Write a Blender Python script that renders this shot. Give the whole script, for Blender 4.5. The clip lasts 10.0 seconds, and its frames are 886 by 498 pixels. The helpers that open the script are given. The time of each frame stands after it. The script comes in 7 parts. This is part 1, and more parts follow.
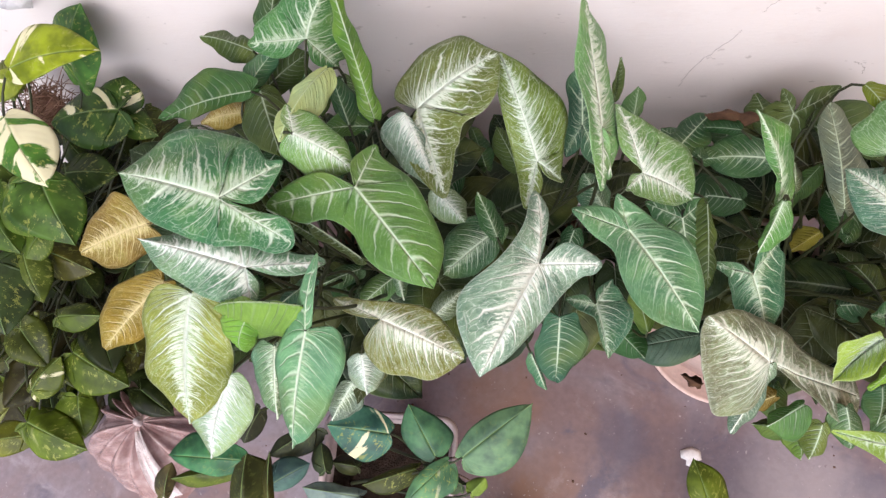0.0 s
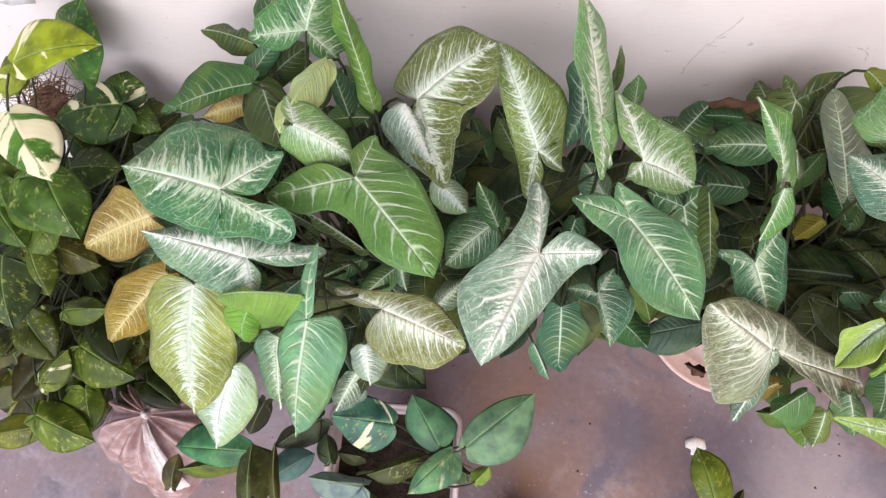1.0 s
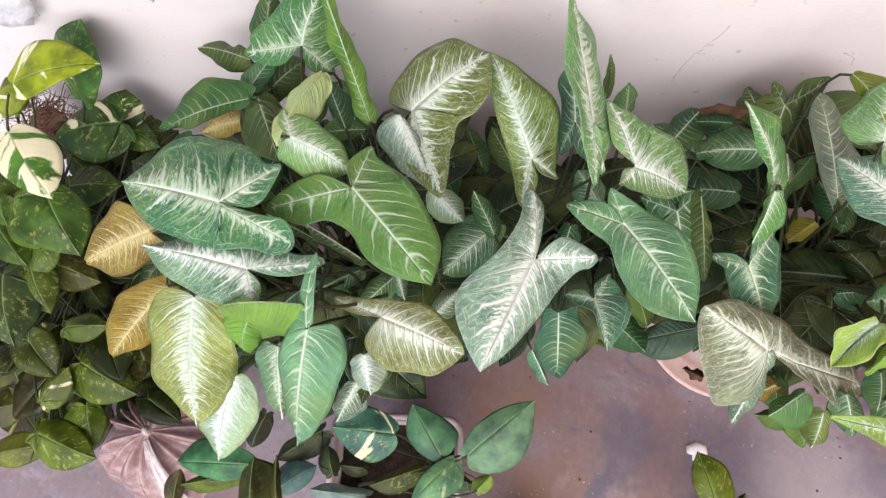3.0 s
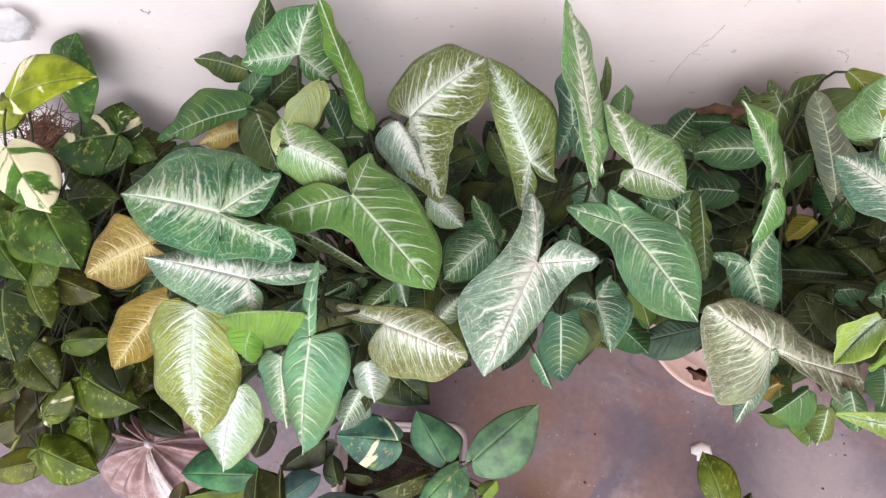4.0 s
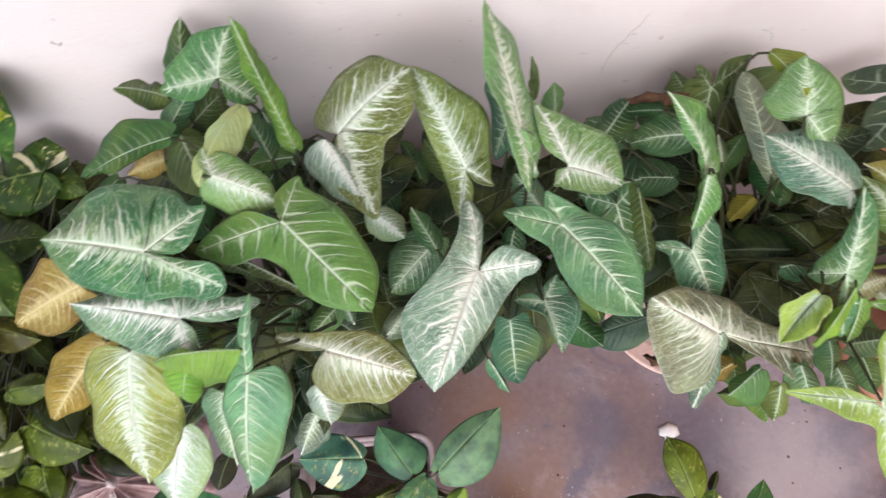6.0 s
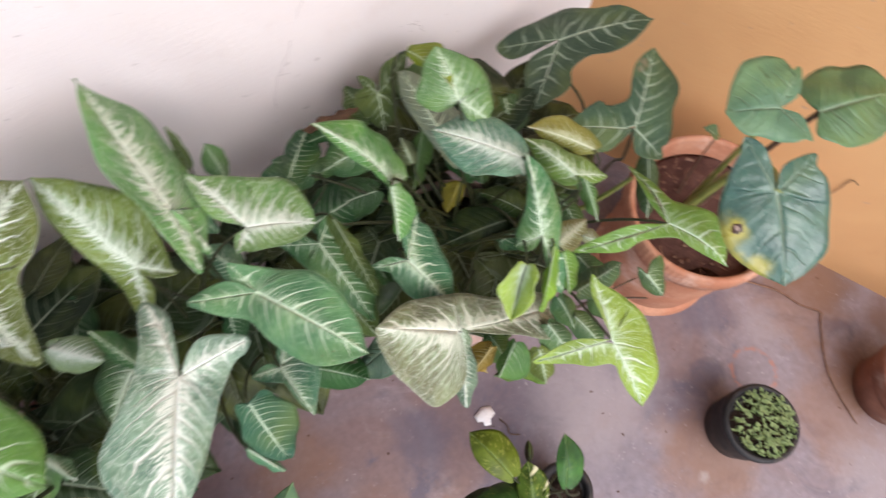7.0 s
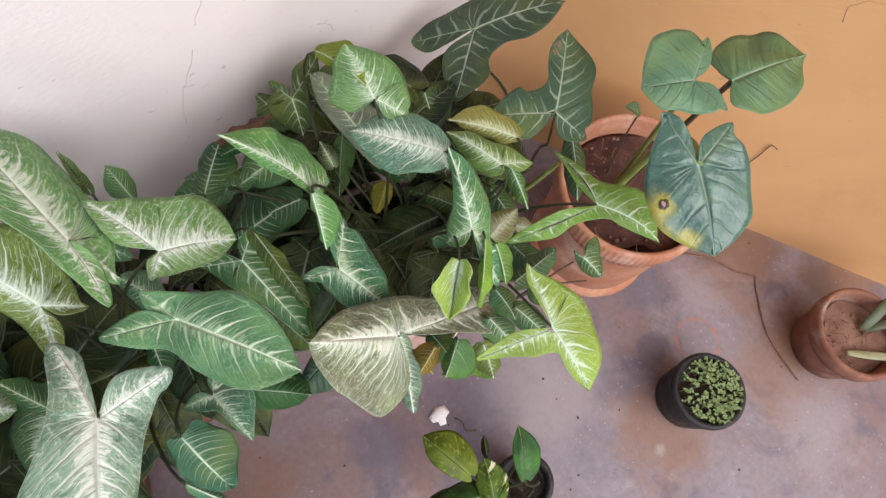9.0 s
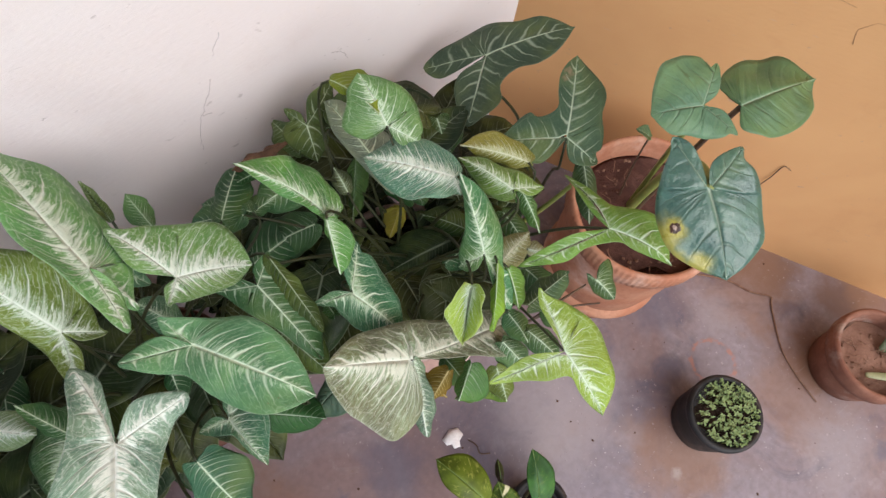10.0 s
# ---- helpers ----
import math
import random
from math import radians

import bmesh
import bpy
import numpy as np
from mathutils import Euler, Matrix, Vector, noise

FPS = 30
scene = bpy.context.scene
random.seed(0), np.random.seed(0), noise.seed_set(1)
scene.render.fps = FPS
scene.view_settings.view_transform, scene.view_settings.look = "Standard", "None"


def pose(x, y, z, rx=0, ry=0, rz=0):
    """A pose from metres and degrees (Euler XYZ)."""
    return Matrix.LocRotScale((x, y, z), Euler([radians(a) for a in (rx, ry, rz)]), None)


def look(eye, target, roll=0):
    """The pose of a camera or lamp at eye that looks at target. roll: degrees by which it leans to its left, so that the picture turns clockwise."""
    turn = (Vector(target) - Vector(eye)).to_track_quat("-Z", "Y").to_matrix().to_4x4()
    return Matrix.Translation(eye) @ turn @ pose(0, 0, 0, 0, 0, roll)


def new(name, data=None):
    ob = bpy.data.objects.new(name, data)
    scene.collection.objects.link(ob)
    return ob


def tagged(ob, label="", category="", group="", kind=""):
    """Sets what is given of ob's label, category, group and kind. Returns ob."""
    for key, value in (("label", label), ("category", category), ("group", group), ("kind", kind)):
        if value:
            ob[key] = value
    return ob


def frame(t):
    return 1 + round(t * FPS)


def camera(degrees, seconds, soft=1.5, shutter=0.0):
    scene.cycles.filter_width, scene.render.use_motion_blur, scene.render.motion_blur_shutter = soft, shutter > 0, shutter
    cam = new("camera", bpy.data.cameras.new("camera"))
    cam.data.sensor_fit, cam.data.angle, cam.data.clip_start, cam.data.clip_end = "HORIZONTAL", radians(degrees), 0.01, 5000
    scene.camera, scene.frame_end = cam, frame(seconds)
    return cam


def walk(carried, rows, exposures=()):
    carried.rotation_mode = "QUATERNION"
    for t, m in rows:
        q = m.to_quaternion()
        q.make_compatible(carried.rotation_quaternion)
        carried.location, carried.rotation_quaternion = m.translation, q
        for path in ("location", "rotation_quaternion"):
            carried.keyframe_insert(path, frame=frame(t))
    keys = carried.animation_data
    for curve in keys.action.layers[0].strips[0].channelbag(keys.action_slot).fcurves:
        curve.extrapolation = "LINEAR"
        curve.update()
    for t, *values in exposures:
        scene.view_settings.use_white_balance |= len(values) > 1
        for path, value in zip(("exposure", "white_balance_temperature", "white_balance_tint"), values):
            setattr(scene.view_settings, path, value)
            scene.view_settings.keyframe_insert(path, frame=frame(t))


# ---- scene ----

# camera and its walk
cam = camera(68.07, 10.0, soft=1.4, shutter=0.4)
ROWS = [
    (0, 0.0000, 0.0000, 1.4872, 19.03, 3.74, 4.30),
    (0.5, 0.0037, -0.0012, 1.4841, 19.01, 3.43, 4.18),
    (1, 0.0069, -0.0050, 1.4881, 18.48, 4.42, 4.04),
    (1.5, 0.0089, -0.0073, 1.4889, 19.67, 3.90, 3.59),
    (2, 0.0050, -0.0094, 1.4904, 19.49, 4.05, 2.89),
    (2.5, 0.0108, -0.0134, 1.4949, 19.48, 4.53, 3.13),
    (4, 0.0057, -0.0154, 1.4947, 20.04, 4.90, 1.65),
    (4.5, 0.0074, -0.0109, 1.4942, 19.58, 5.15, 1.22),
    (5, 0.0049, -0.0073, 1.4896, 19.33, 5.58, 1.38),
    (5.2, 0.0037, -0.0054, 1.4882, 19.27, 5.22, 1.35),
    (6.3, 0.0809, 0.0153, 1.4878, 18.93, 3.17, -9.16),
    (6.5, 0.1161, 0.0180, 1.4873, 18.85, 1.94, -13.67),
    (7, 0.1952, 0.0335, 1.4557, 19.79, -3.62, -28.60),
    (7.5, 0.2347, 0.0328, 1.4358, 18.63, -6.10, -36.08),
    (8, 0.2349, 0.0316, 1.4393, 19.34, -5.99, -36.94),
    (8.5, 0.2283, 0.0313, 1.4404, 19.38, -5.53, -36.56),
    (9, 0.2215, 0.0317, 1.4354, 20.13, -5.98, -35.46),
    (9.5, 0.2242, 0.0351, 1.4456, 22.00, -6.11, -35.86),
    (10, 0.2241, 0.0342, 1.4452, 21.78, -4.76, -35.28),
]
walk(cam, [(t, pose(x, y, z, rx, ry, rz)) for t, x, y, z, rx, ry, rz in ROWS], exposures=[(0, 0.35, 6500, 12), (7, 0.33, 6500, 11), (8.5, 0.25, 6500, 9), (10, 0.09, 6500, 8)])

# daylight: open shade under a bright sky, soft sun from the open side
world = bpy.data.worlds.new("sky")
scene.world = world
world.use_nodes = True
wn = world.node_tree
sky = wn.nodes.new("ShaderNodeTexSky")
sky.sky_type, sky.sun_disc = "NISHITA", False
SUN_UP, SUN_TURN = radians(49), radians(186)
sky.sun_elevation, sky.sun_rotation = SUN_UP, SUN_TURN
wn.links.new(sky.outputs[0], wn.nodes["Background"].inputs[0])
wn.nodes["Background"].inputs[1].default_value = 0.125
sun = new("sun", bpy.data.lights.new("sun", "SUN"))
sun.data.energy, sun.data.angle, sun.data.color = 4.2, radians(72), (1.0, 0.95, 0.93)
sun.matrix_world = look((0, 0, 0), (-math.sin(SUN_TURN) * math.cos(SUN_UP), -math.cos(SUN_TURN) * math.cos(SUN_UP), -math.sin(SUN_UP)))


# ---- node helpers ----
class Nodes:
    def __init__(self, name):
        self.mat = bpy.data.materials.new(name)
        self.mat.use_nodes = True
        self.tree = self.mat.node_tree
        self.out = self.tree.nodes["Material Output"]
        self.bsdf = self.tree.nodes["Principled BSDF"]

    def put(self, socket, value):
        if hasattr(value, "is_output") or hasattr(value, "is_linked"):
            self.tree.links.new(value, socket)
        elif isinstance(value, tuple) and len(value) == 3 and socket.type == "RGBA":
            socket.default_value = (*value, 1)
        else:
            socket.default_value = value

    def node(self, kind, **inputs):
        n = self.tree.nodes.new(kind)
        for key, value in inputs.items():
            self.put(n.inputs[key], value)
        return n

    def math(self, op, a, b=0.0, c=0.0):
        n = self.tree.nodes.new("ShaderNodeMath")
        n.operation = op
        for i, v in enumerate((a, b, c)):
            self.put(n.inputs[i], v)
        return n.outputs[0]

    def ramp(self, v, lo, hi, a=0.0, b=1.0):
        n = self.tree.nodes.new("ShaderNodeMapRange")
        n.interpolation_type = "SMOOTHSTEP"
        for i, q in enumerate((v, lo, hi, a, b)):
            self.put(n.inputs[i], q)
        return n.outputs[0]

    def mix(self, f, a, b, blend="MIX"):
        n = self.tree.nodes.new("ShaderNodeMix")
        n.data_type, n.blend_type = "RGBA", blend
        for i, q in ((0, f), (6, a), (7, b)):
            self.put(n.inputs[i], q)
        return n.outputs[2]

    def where(self):
        return self.tree.nodes.new("ShaderNodeNewGeometry").outputs["Position"]

    def coords(self, kind="Object"):
        return self.tree.nodes.new("ShaderNodeTexCoord").outputs[kind]

    def scaled(self, v, sx, sy, sz):
        n = self.tree.nodes.new("ShaderNodeMapping")
        n.inputs["Scale"].default_value = (sx, sy, sz)
        self.put(n.inputs[0], v)
        return n.outputs[0]

    def noise(self, scale, detail=3.0, rough=0.55, at=None, warp=0.0):
        n = self.tree.nodes.new("ShaderNodeTexNoise")
        n.inputs["Scale"].default_value, n.inputs["Detail"].default_value = scale, detail
        n.inputs["Roughness"].default_value, n.inputs["Distortion"].default_value = rough, warp
        self.put(n.inputs["Vector"], at if at is not None else self.where())
        return n.outputs["Fac"]

    def bump(self, height, strength, distance):
        n = self.node("ShaderNodeBump", Strength=strength, Distance=distance, Height=height)
        self.put(self.bsdf.inputs["Normal"], n.outputs[0])
        return n.outputs[0]

    def finish(self, color, rough, metal=0.0, spec=0.5):
        for key, v in (("Base Color", color), ("Roughness", rough), ("Metallic", metal), ("Specular IOR Level", spec)):
            self.put(self.bsdf.inputs[key], v)
        return self.mat


# ---- materials ----
def leaf_material(name, veins, gloss, sheen=0.2, blotch=()):
    """Arrowhead blade: pale ribs and fine netting. The object's colour is the green, its alpha the amount of pale variegation."""
    k = Nodes(name)
    info = k.tree.nodes.new("ShaderNodeObjectInfo")
    base, var, chance = info.outputs["Color"], info.outputs["Alpha"], info.outputs["Random"]
    uv = k.coords("UV")
    sep = k.node("ShaderNodeSeparateXYZ", Vector=uv)
    s, t = sep.outputs[0], sep.outputs[1]
    big = k.noise(22, 3)
    small = k.noise(330, 3, 0.6)
    wob = k.math("MULTIPLY", k.math("SUBTRACT", k.noise(46, 3), 0.5), k.ramp(s, 0.0, 1.0, 0.012, 0.055))
    drift = k.math("MULTIPLY", k.math("SUBTRACT", k.noise(1.0, 1, 0.5, k.node("ShaderNodeCombineXYZ", X=k.math("MULTIPLY", t, 9.0), Y=k.math("MULTIPLY", chance, 30.0), Z=0.0).outputs[0]), 0.5), 0.07)
    bend = k.math("MULTIPLY", k.math("MULTIPLY", s, s), -0.03)
    tw = k.math("ADD", k.math("ADD", t, wob), k.math("ADD", drift, bend))

    def lines(n, w0, w1):
        d = k.math("ABSOLUTE", k.math("SUBTRACT", k.math("FRACT", k.math("MULTIPLY", tw, n)), 0.5))
        return d, k.ramp(d, 0.0, k.ramp(s, 0.0, 0.9, w0, w1), 1.0, 0.0)

    gap, first = lines(veins, k.ramp(var, 0.7, 1.0, 0.18, 0.23), 0.06)
    each = k.ramp(k.noise(1.0, 1, 0.5, k.node("ShaderNodeCombineXYZ", X=k.math("MULTIPLY", k.math("FLOOR", k.math("MULTIPLY", tw, veins)), 3.7), Y=k.math("MULTIPLY", chance, 60.0), Z=0.0).outputs[0]), 0.35, 0.6, k.ramp(var, 0.8, 1.0, 0.5, 0.75), 1.0)
    first = k.math("MULTIPLY", k.math("MULTIPLY", first, each), k.ramp(s, k.ramp(each, 0.4, 1.0, 0.15, 0.55), 0.97, 1.0, 0.12))
    margin = k.math("MULTIPLY", k.ramp(k.math("ABSOLUTE", k.math("SUBTRACT", s, k.math("ADD", 0.86, k.math("MULTIPLY", gap, 0.08)))), 0.0, 0.022, 1.0, 0.0), k.ramp(k.noise(30, 2), 0.45, 0.65, 0.0, 0.5))
    second = k.math("MULTIPLY", lines(veins * 3.0, 0.22, 0.12)[1], k.ramp(k.noise(1.0, 2, 0.5, k.node("ShaderNodeCombineXYZ", X=k.math("MULTIPLY", s, 5.0), Y=k.math("MULTIPLY", tw, 40.0), Z=k.math("MULTIPLY", chance, 20.0)).outputs[0]), 0.42, 0.62))
    second = k.math("MULTIPLY", second, k.ramp(s, 0.5, 0.95, 1.0, 0.2))
    along = k.node("ShaderNodeCombineXYZ", X=k.math("MULTIPLY", s, 7.0), Y=k.math("ADD", k.math("MULTIPLY", tw, 95.0), k.math("MULTIPLY", s, 6.0)), Z=k.math("MULTIPLY", chance, 50.0)).outputs[0]
    branch = k.noise(1.0, 4, 0.65, along, 0.35)
    cross = k.noise(1.0, 3, 0.6, k.node("ShaderNodeCombineXYZ", X=k.math("MULTIPLY", s, 26.0), Y=k.math("MULTIPLY", tw, 170.0), Z=chance).outputs[0], 0.8)
    mesh = k.tree.nodes.new("ShaderNodeTexVoronoi")
    mesh.feature, mesh.inputs["Scale"].default_value = "DISTANCE_TO_EDGE", 1.0
    k.put(mesh.inputs["Vector"], k.node("ShaderNodeCombineXYZ", X=k.math("MULTIPLY", s, 4.6), Y=k.math("ADD", k.math("MULTIPLY", tw, veins * 3.2), k.math("MULTIPLY", s, 1.2)), Z=k.math("MULTIPLY", chance, 50.0)).outputs[0])
    streak = k.noise(1.0, 3, 0.7, k.node("ShaderNodeCombineXYZ", X=k.math("MULTIPLY", s, 3.2), Y=k.math("ADD", k.math("MULTIPLY", tw, veins * 7.5), k.math("MULTIPLY", s, 3.0)), Z=k.math("MULTIPLY", chance, 70.0)).outputs[0], 0.5)
    feather = k.ramp(k.math("ADD", streak, k.ramp(s, 0.0, 0.75, 0.13, -0.16)), k.ramp(var, 0.3, 1.0, 0.60, 0.50), k.ramp(var, 0.3, 1.0, 0.70, 0.63))
    web = k.ramp(mesh.outputs["Distance"], 0.0, k.ramp(branch, 0.35, 0.65, 0.025, 0.10), 1.0, 0.0)
    rib = k.ramp(s, 0.012, k.ramp(var, 0.0, 0.9, 0.04, 0.075), 1.0, 0.0)
    heart = k.ramp(s, 0.0, 0.5, 1.0, 0.0)
    signal = k.math("ADD", k.math("MULTIPLY", k.math("SUBTRACT", branch, 0.5), 1.5), k.math("MULTIPLY", k.math("SUBTRACT", big, 0.5), 0.9))
    signal = k.math("ADD", signal, k.math("ADD", k.math("MULTIPLY", heart, 0.55), k.math("MULTIPLY", k.math("SUBTRACT", cross, 0.5), 0.6)))
    signal = k.math("ADD", signal, k.ramp(gap, 0.0, 0.5, 0.12, -0.08))
    level = k.math("SUBTRACT", k.ramp(var, 0.85, 1.0, 1.0, 0.80), k.math("MULTIPLY", var, 1.0))
    flush = k.math("MULTIPLY", k.ramp(signal, k.math("SUBTRACT", level, 0.25), k.math("ADD", level, 0.55)), k.ramp(var, 0.1, 1.0, 0.08, 1.0))
    flush = k.math("MULTIPLY", flush, k.ramp(s, 0.55, 0.97, 1.0, 0.4))
    m = k.math("MULTIPLY", first, k.ramp(var, 0.05, 0.75, 0.05, 0.95))
    m = k.math("MAXIMUM", m, k.math("MULTIPLY", second, k.ramp(var, 0.3, 1.0, 0.05, 0.55)))
    m = k.math("MAXIMUM", m, k.math("MULTIPLY", feather, k.ramp(var, 0.25, 1.0, 0.0, 0.85)))
    m = k.math("MAXIMUM", m, k.math("MULTIPLY", k.math("MULTIPLY", web, k.ramp(cross, 0.35, 0.62, 0.25, 1.0)), k.ramp(var, 0.35, 1.0, 0.02, 0.45)))
    m = k.math("MAXIMUM", m, k.math("MULTIPLY", margin, k.ramp(var, 0.2, 0.9, 0.1, 0.7)))
    m = k.math("MAXIMUM", m, k.math("MULTIPLY", rib, k.ramp(var, 0.0, 0.6, 0.22, 0.97)))
    edge = k.ramp(s, 0.97, 1.0, 0.0, 0.16)
    m = k.math("MINIMUM", k.math("ADD", m, edge), 0.95)
    shade = k.mix(k.ramp(big, 0.3, 0.7), (0.86, 0.88, 0.84), (1.38, 1.3, 1.12))
    body = k.mix(1.0, base, shade, "MULTIPLY")
    body = k.mix(k.ramp(branch, 0.4, 0.7, 0.0, 0.35), body, k.mix(1.0, body, (1.5, 1.4, 1.3), "MULTIPLY"))
    rgb = k.node("ShaderNodeSeparateColor", Color=base)
    warm = k.ramp(k.math("SUBTRACT", rgb.outputs[0], rgb.outputs[1]), -0.03, 0.04, 0.05, 0.95)
    body = k.mix(k.math("MULTIPLY", k.ramp(k.noise(11, 3), 0.46, 0.72), k.ramp(warm, 0.1, 0.9, 0.42, 0.75)), body, k.mix(warm, (0.145, 0.18, 0.035), (0.15, 0.145, 0.03)))
    pale = k.mix(warm, k.mix(k.ramp(var, 0.6, 1.0), (0.66, 0.80, 0.62), (0.82, 0.88, 0.84)), (0.66, 0.55, 0.28))
    color = k.mix(k.math("MULTIPLY", flush, k.ramp(var, 0.4, 1.0, 0.55, 0.95)), body, k.mix(warm, k.mix(k.ramp(var, 0.75, 1.0), (0.25, 0.42, 0.19), (0.29, 0.44, 0.34)), (0.42, 0.38, 0.10)))
    color = k.mix(m, color, pale)
    spots = k.math("MULTIPLY", k.ramp(k.noise(260, 2), 0.70, 0.76), 0.5)
    color = k.mix(spots, color, (0.16, 0.09, 0.04))
    for spot, reach, hole, *tone in blotch:
        off = k.node("ShaderNodeVectorMath")
        off.operation = "DISTANCE"
        k.put(off.inputs[0], k.where())
        off.inputs[1].default_value = spot
        far = k.math("ADD", off.outputs["Value"], k.math("MULTIPLY", k.math("SUBTRACT", k.noise(60, 3), 0.5), 0.022))
        color = k.mix(k.ramp(far, reach * 0.2, reach, 0.75, 0.0), color, tone[0] if tone else (0.50, 0.44, 0.07))
        if hole:
            near = k.math("ADD", off.outputs["Value"], k.math("MULTIPLY", k.math("SUBTRACT", k.noise(200, 2), 0.5), 0.008))
            color = k.mix(k.ramp(near, hole, hole * 1.3, 1.0, 0.0), color, (0.06, 0.03, 0.02))
            color = k.mix(k.ramp(near, hole * 0.45, hole * 0.65, 1.0, 0.0), color, (0.45, 0.33, 0.27))
    k.bump(k.math("ADD", k.math("MULTIPLY", first, -0.6), k.math("ADD", k.math("MULTIPLY", rib, -0.15), k.math("MULTIPLY", k.noise(160, 3), 0.5))), 0.7, 0.003)
    mat = k.finish(color, k.ramp(k.noise(40, 3), 0.3, 0.7, gloss - 0.04, gloss + 0.12), 0.0, sheen)
    glow = k.node("ShaderNodeBsdfTranslucent", Color=k.mix(1.0, color, (1.1, 1.15, 0.6), "MULTIPLY"))
    blend = k.tree.nodes.new("ShaderNodeMixShader")
    blend.inputs[0].default_value = 0.13
    k.tree.links.new(k.bsdf.outputs[0], blend.inputs[1])
    k.tree.links.new(glow.outputs[0], blend.inputs[2])
    k.tree.links.new(blend.outputs[0], k.out.inputs[0])
    return mat


def pothos_material(name):
    """Heart-shaped blade with cream splashes; alpha is how much of it is cream."""
    k = Nodes(name)
    info = k.tree.nodes.new("ShaderNodeObjectInfo")
    base, var, chance = info.outputs["Color"], info.outputs["Alpha"], info.outputs["Random"]
    sep = k.node("ShaderNodeSeparateXYZ", Vector=k.coords("UV"))
    s, t, side = sep.outputs[0], sep.outputs[1], sep.outputs[2]
    vec = k.node("ShaderNodeCombineXYZ", X=k.math("MULTIPLY", s, 0.45), Y=k.math("ADD", k.math("MULTIPLY", t, 6.5), k.math("MULTIPLY", chance, 40.0)), Z=k.math("MULTIPLY", side, 7.0))
    big = k.math("ADD", k.noise(1.0, 1, 0.5, vec.outputs[0]), k.math("MULTIPLY", k.math("SUBTRACT", k.noise(1.0, 3, 0.7, k.scaled(vec.outputs[0], 9, 7, 1)), 0.5), 0.16))
    cream = k.math("MULTIPLY", k.ramp(var, 0.38, 0.48), k.ramp(big, k.math("SUBTRACT", 0.80, k.math("MULTIPLY", var, 0.38)), k.math("SUBTRACT", 0.83, k.math("MULTIPLY", var, 0.36))))
    blot0 = k.noise(34, 2)
    fleck = k.math("MULTIPLY", k.ramp(k.noise(1.0, 4, 0.7, k.scaled(vec.outputs[0], 9, 4, 1)), 0.545, 0.60), k.math("MULTIPLY", k.ramp(blot0, 0.44, 0.56), k.ramp(var, 0.0, 0.35, 0.15, 1.0)))
    blot = k.noise(30, 3)
    body = k.mix(1.0, base, k.mix(k.ramp(blot, 0.3, 0.7), (0.50, 0.48, 0.30), (1.2, 1.1, 0.54)), "MULTIPLY")
    rib = k.ramp(s, 0.0, 0.05, 0.6, 0.0)
    color = k.mix(k.math("MULTIPLY", fleck, 0.6), body, (0.34, 0.37, 0.09))
    color = k.mix(cream, color, (0.72, 0.69, 0.46))
    color = k.mix(rib, color, (0.25, 0.36, 0.14))
    k.bump(k.math("ADD", k.math("MULTIPLY", rib, -1.0), k.math("MULTIPLY", k.noise(90, 3), 0.5)), 0.3, 0.002)
    mat = k.finish(color, k.ramp(blot, 0.3, 0.7, 0.34, 0.5), 0.0, 0.22)
    glow = k.node("ShaderNodeBsdfTranslucent", Color=k.mix(1.0, color, (1.1, 1.15, 0.6), "MULTIPLY"))
    blend = k.tree.nodes.new("ShaderNodeMixShader")
    blend.inputs[0].default_value = 0.12
    k.tree.links.new(k.bsdf.outputs[0], blend.inputs[1])
    k.tree.links.new(glow.outputs[0], blend.inputs[2])
    k.tree.links.new(blend.outputs[0], k.out.inputs[0])
    return mat


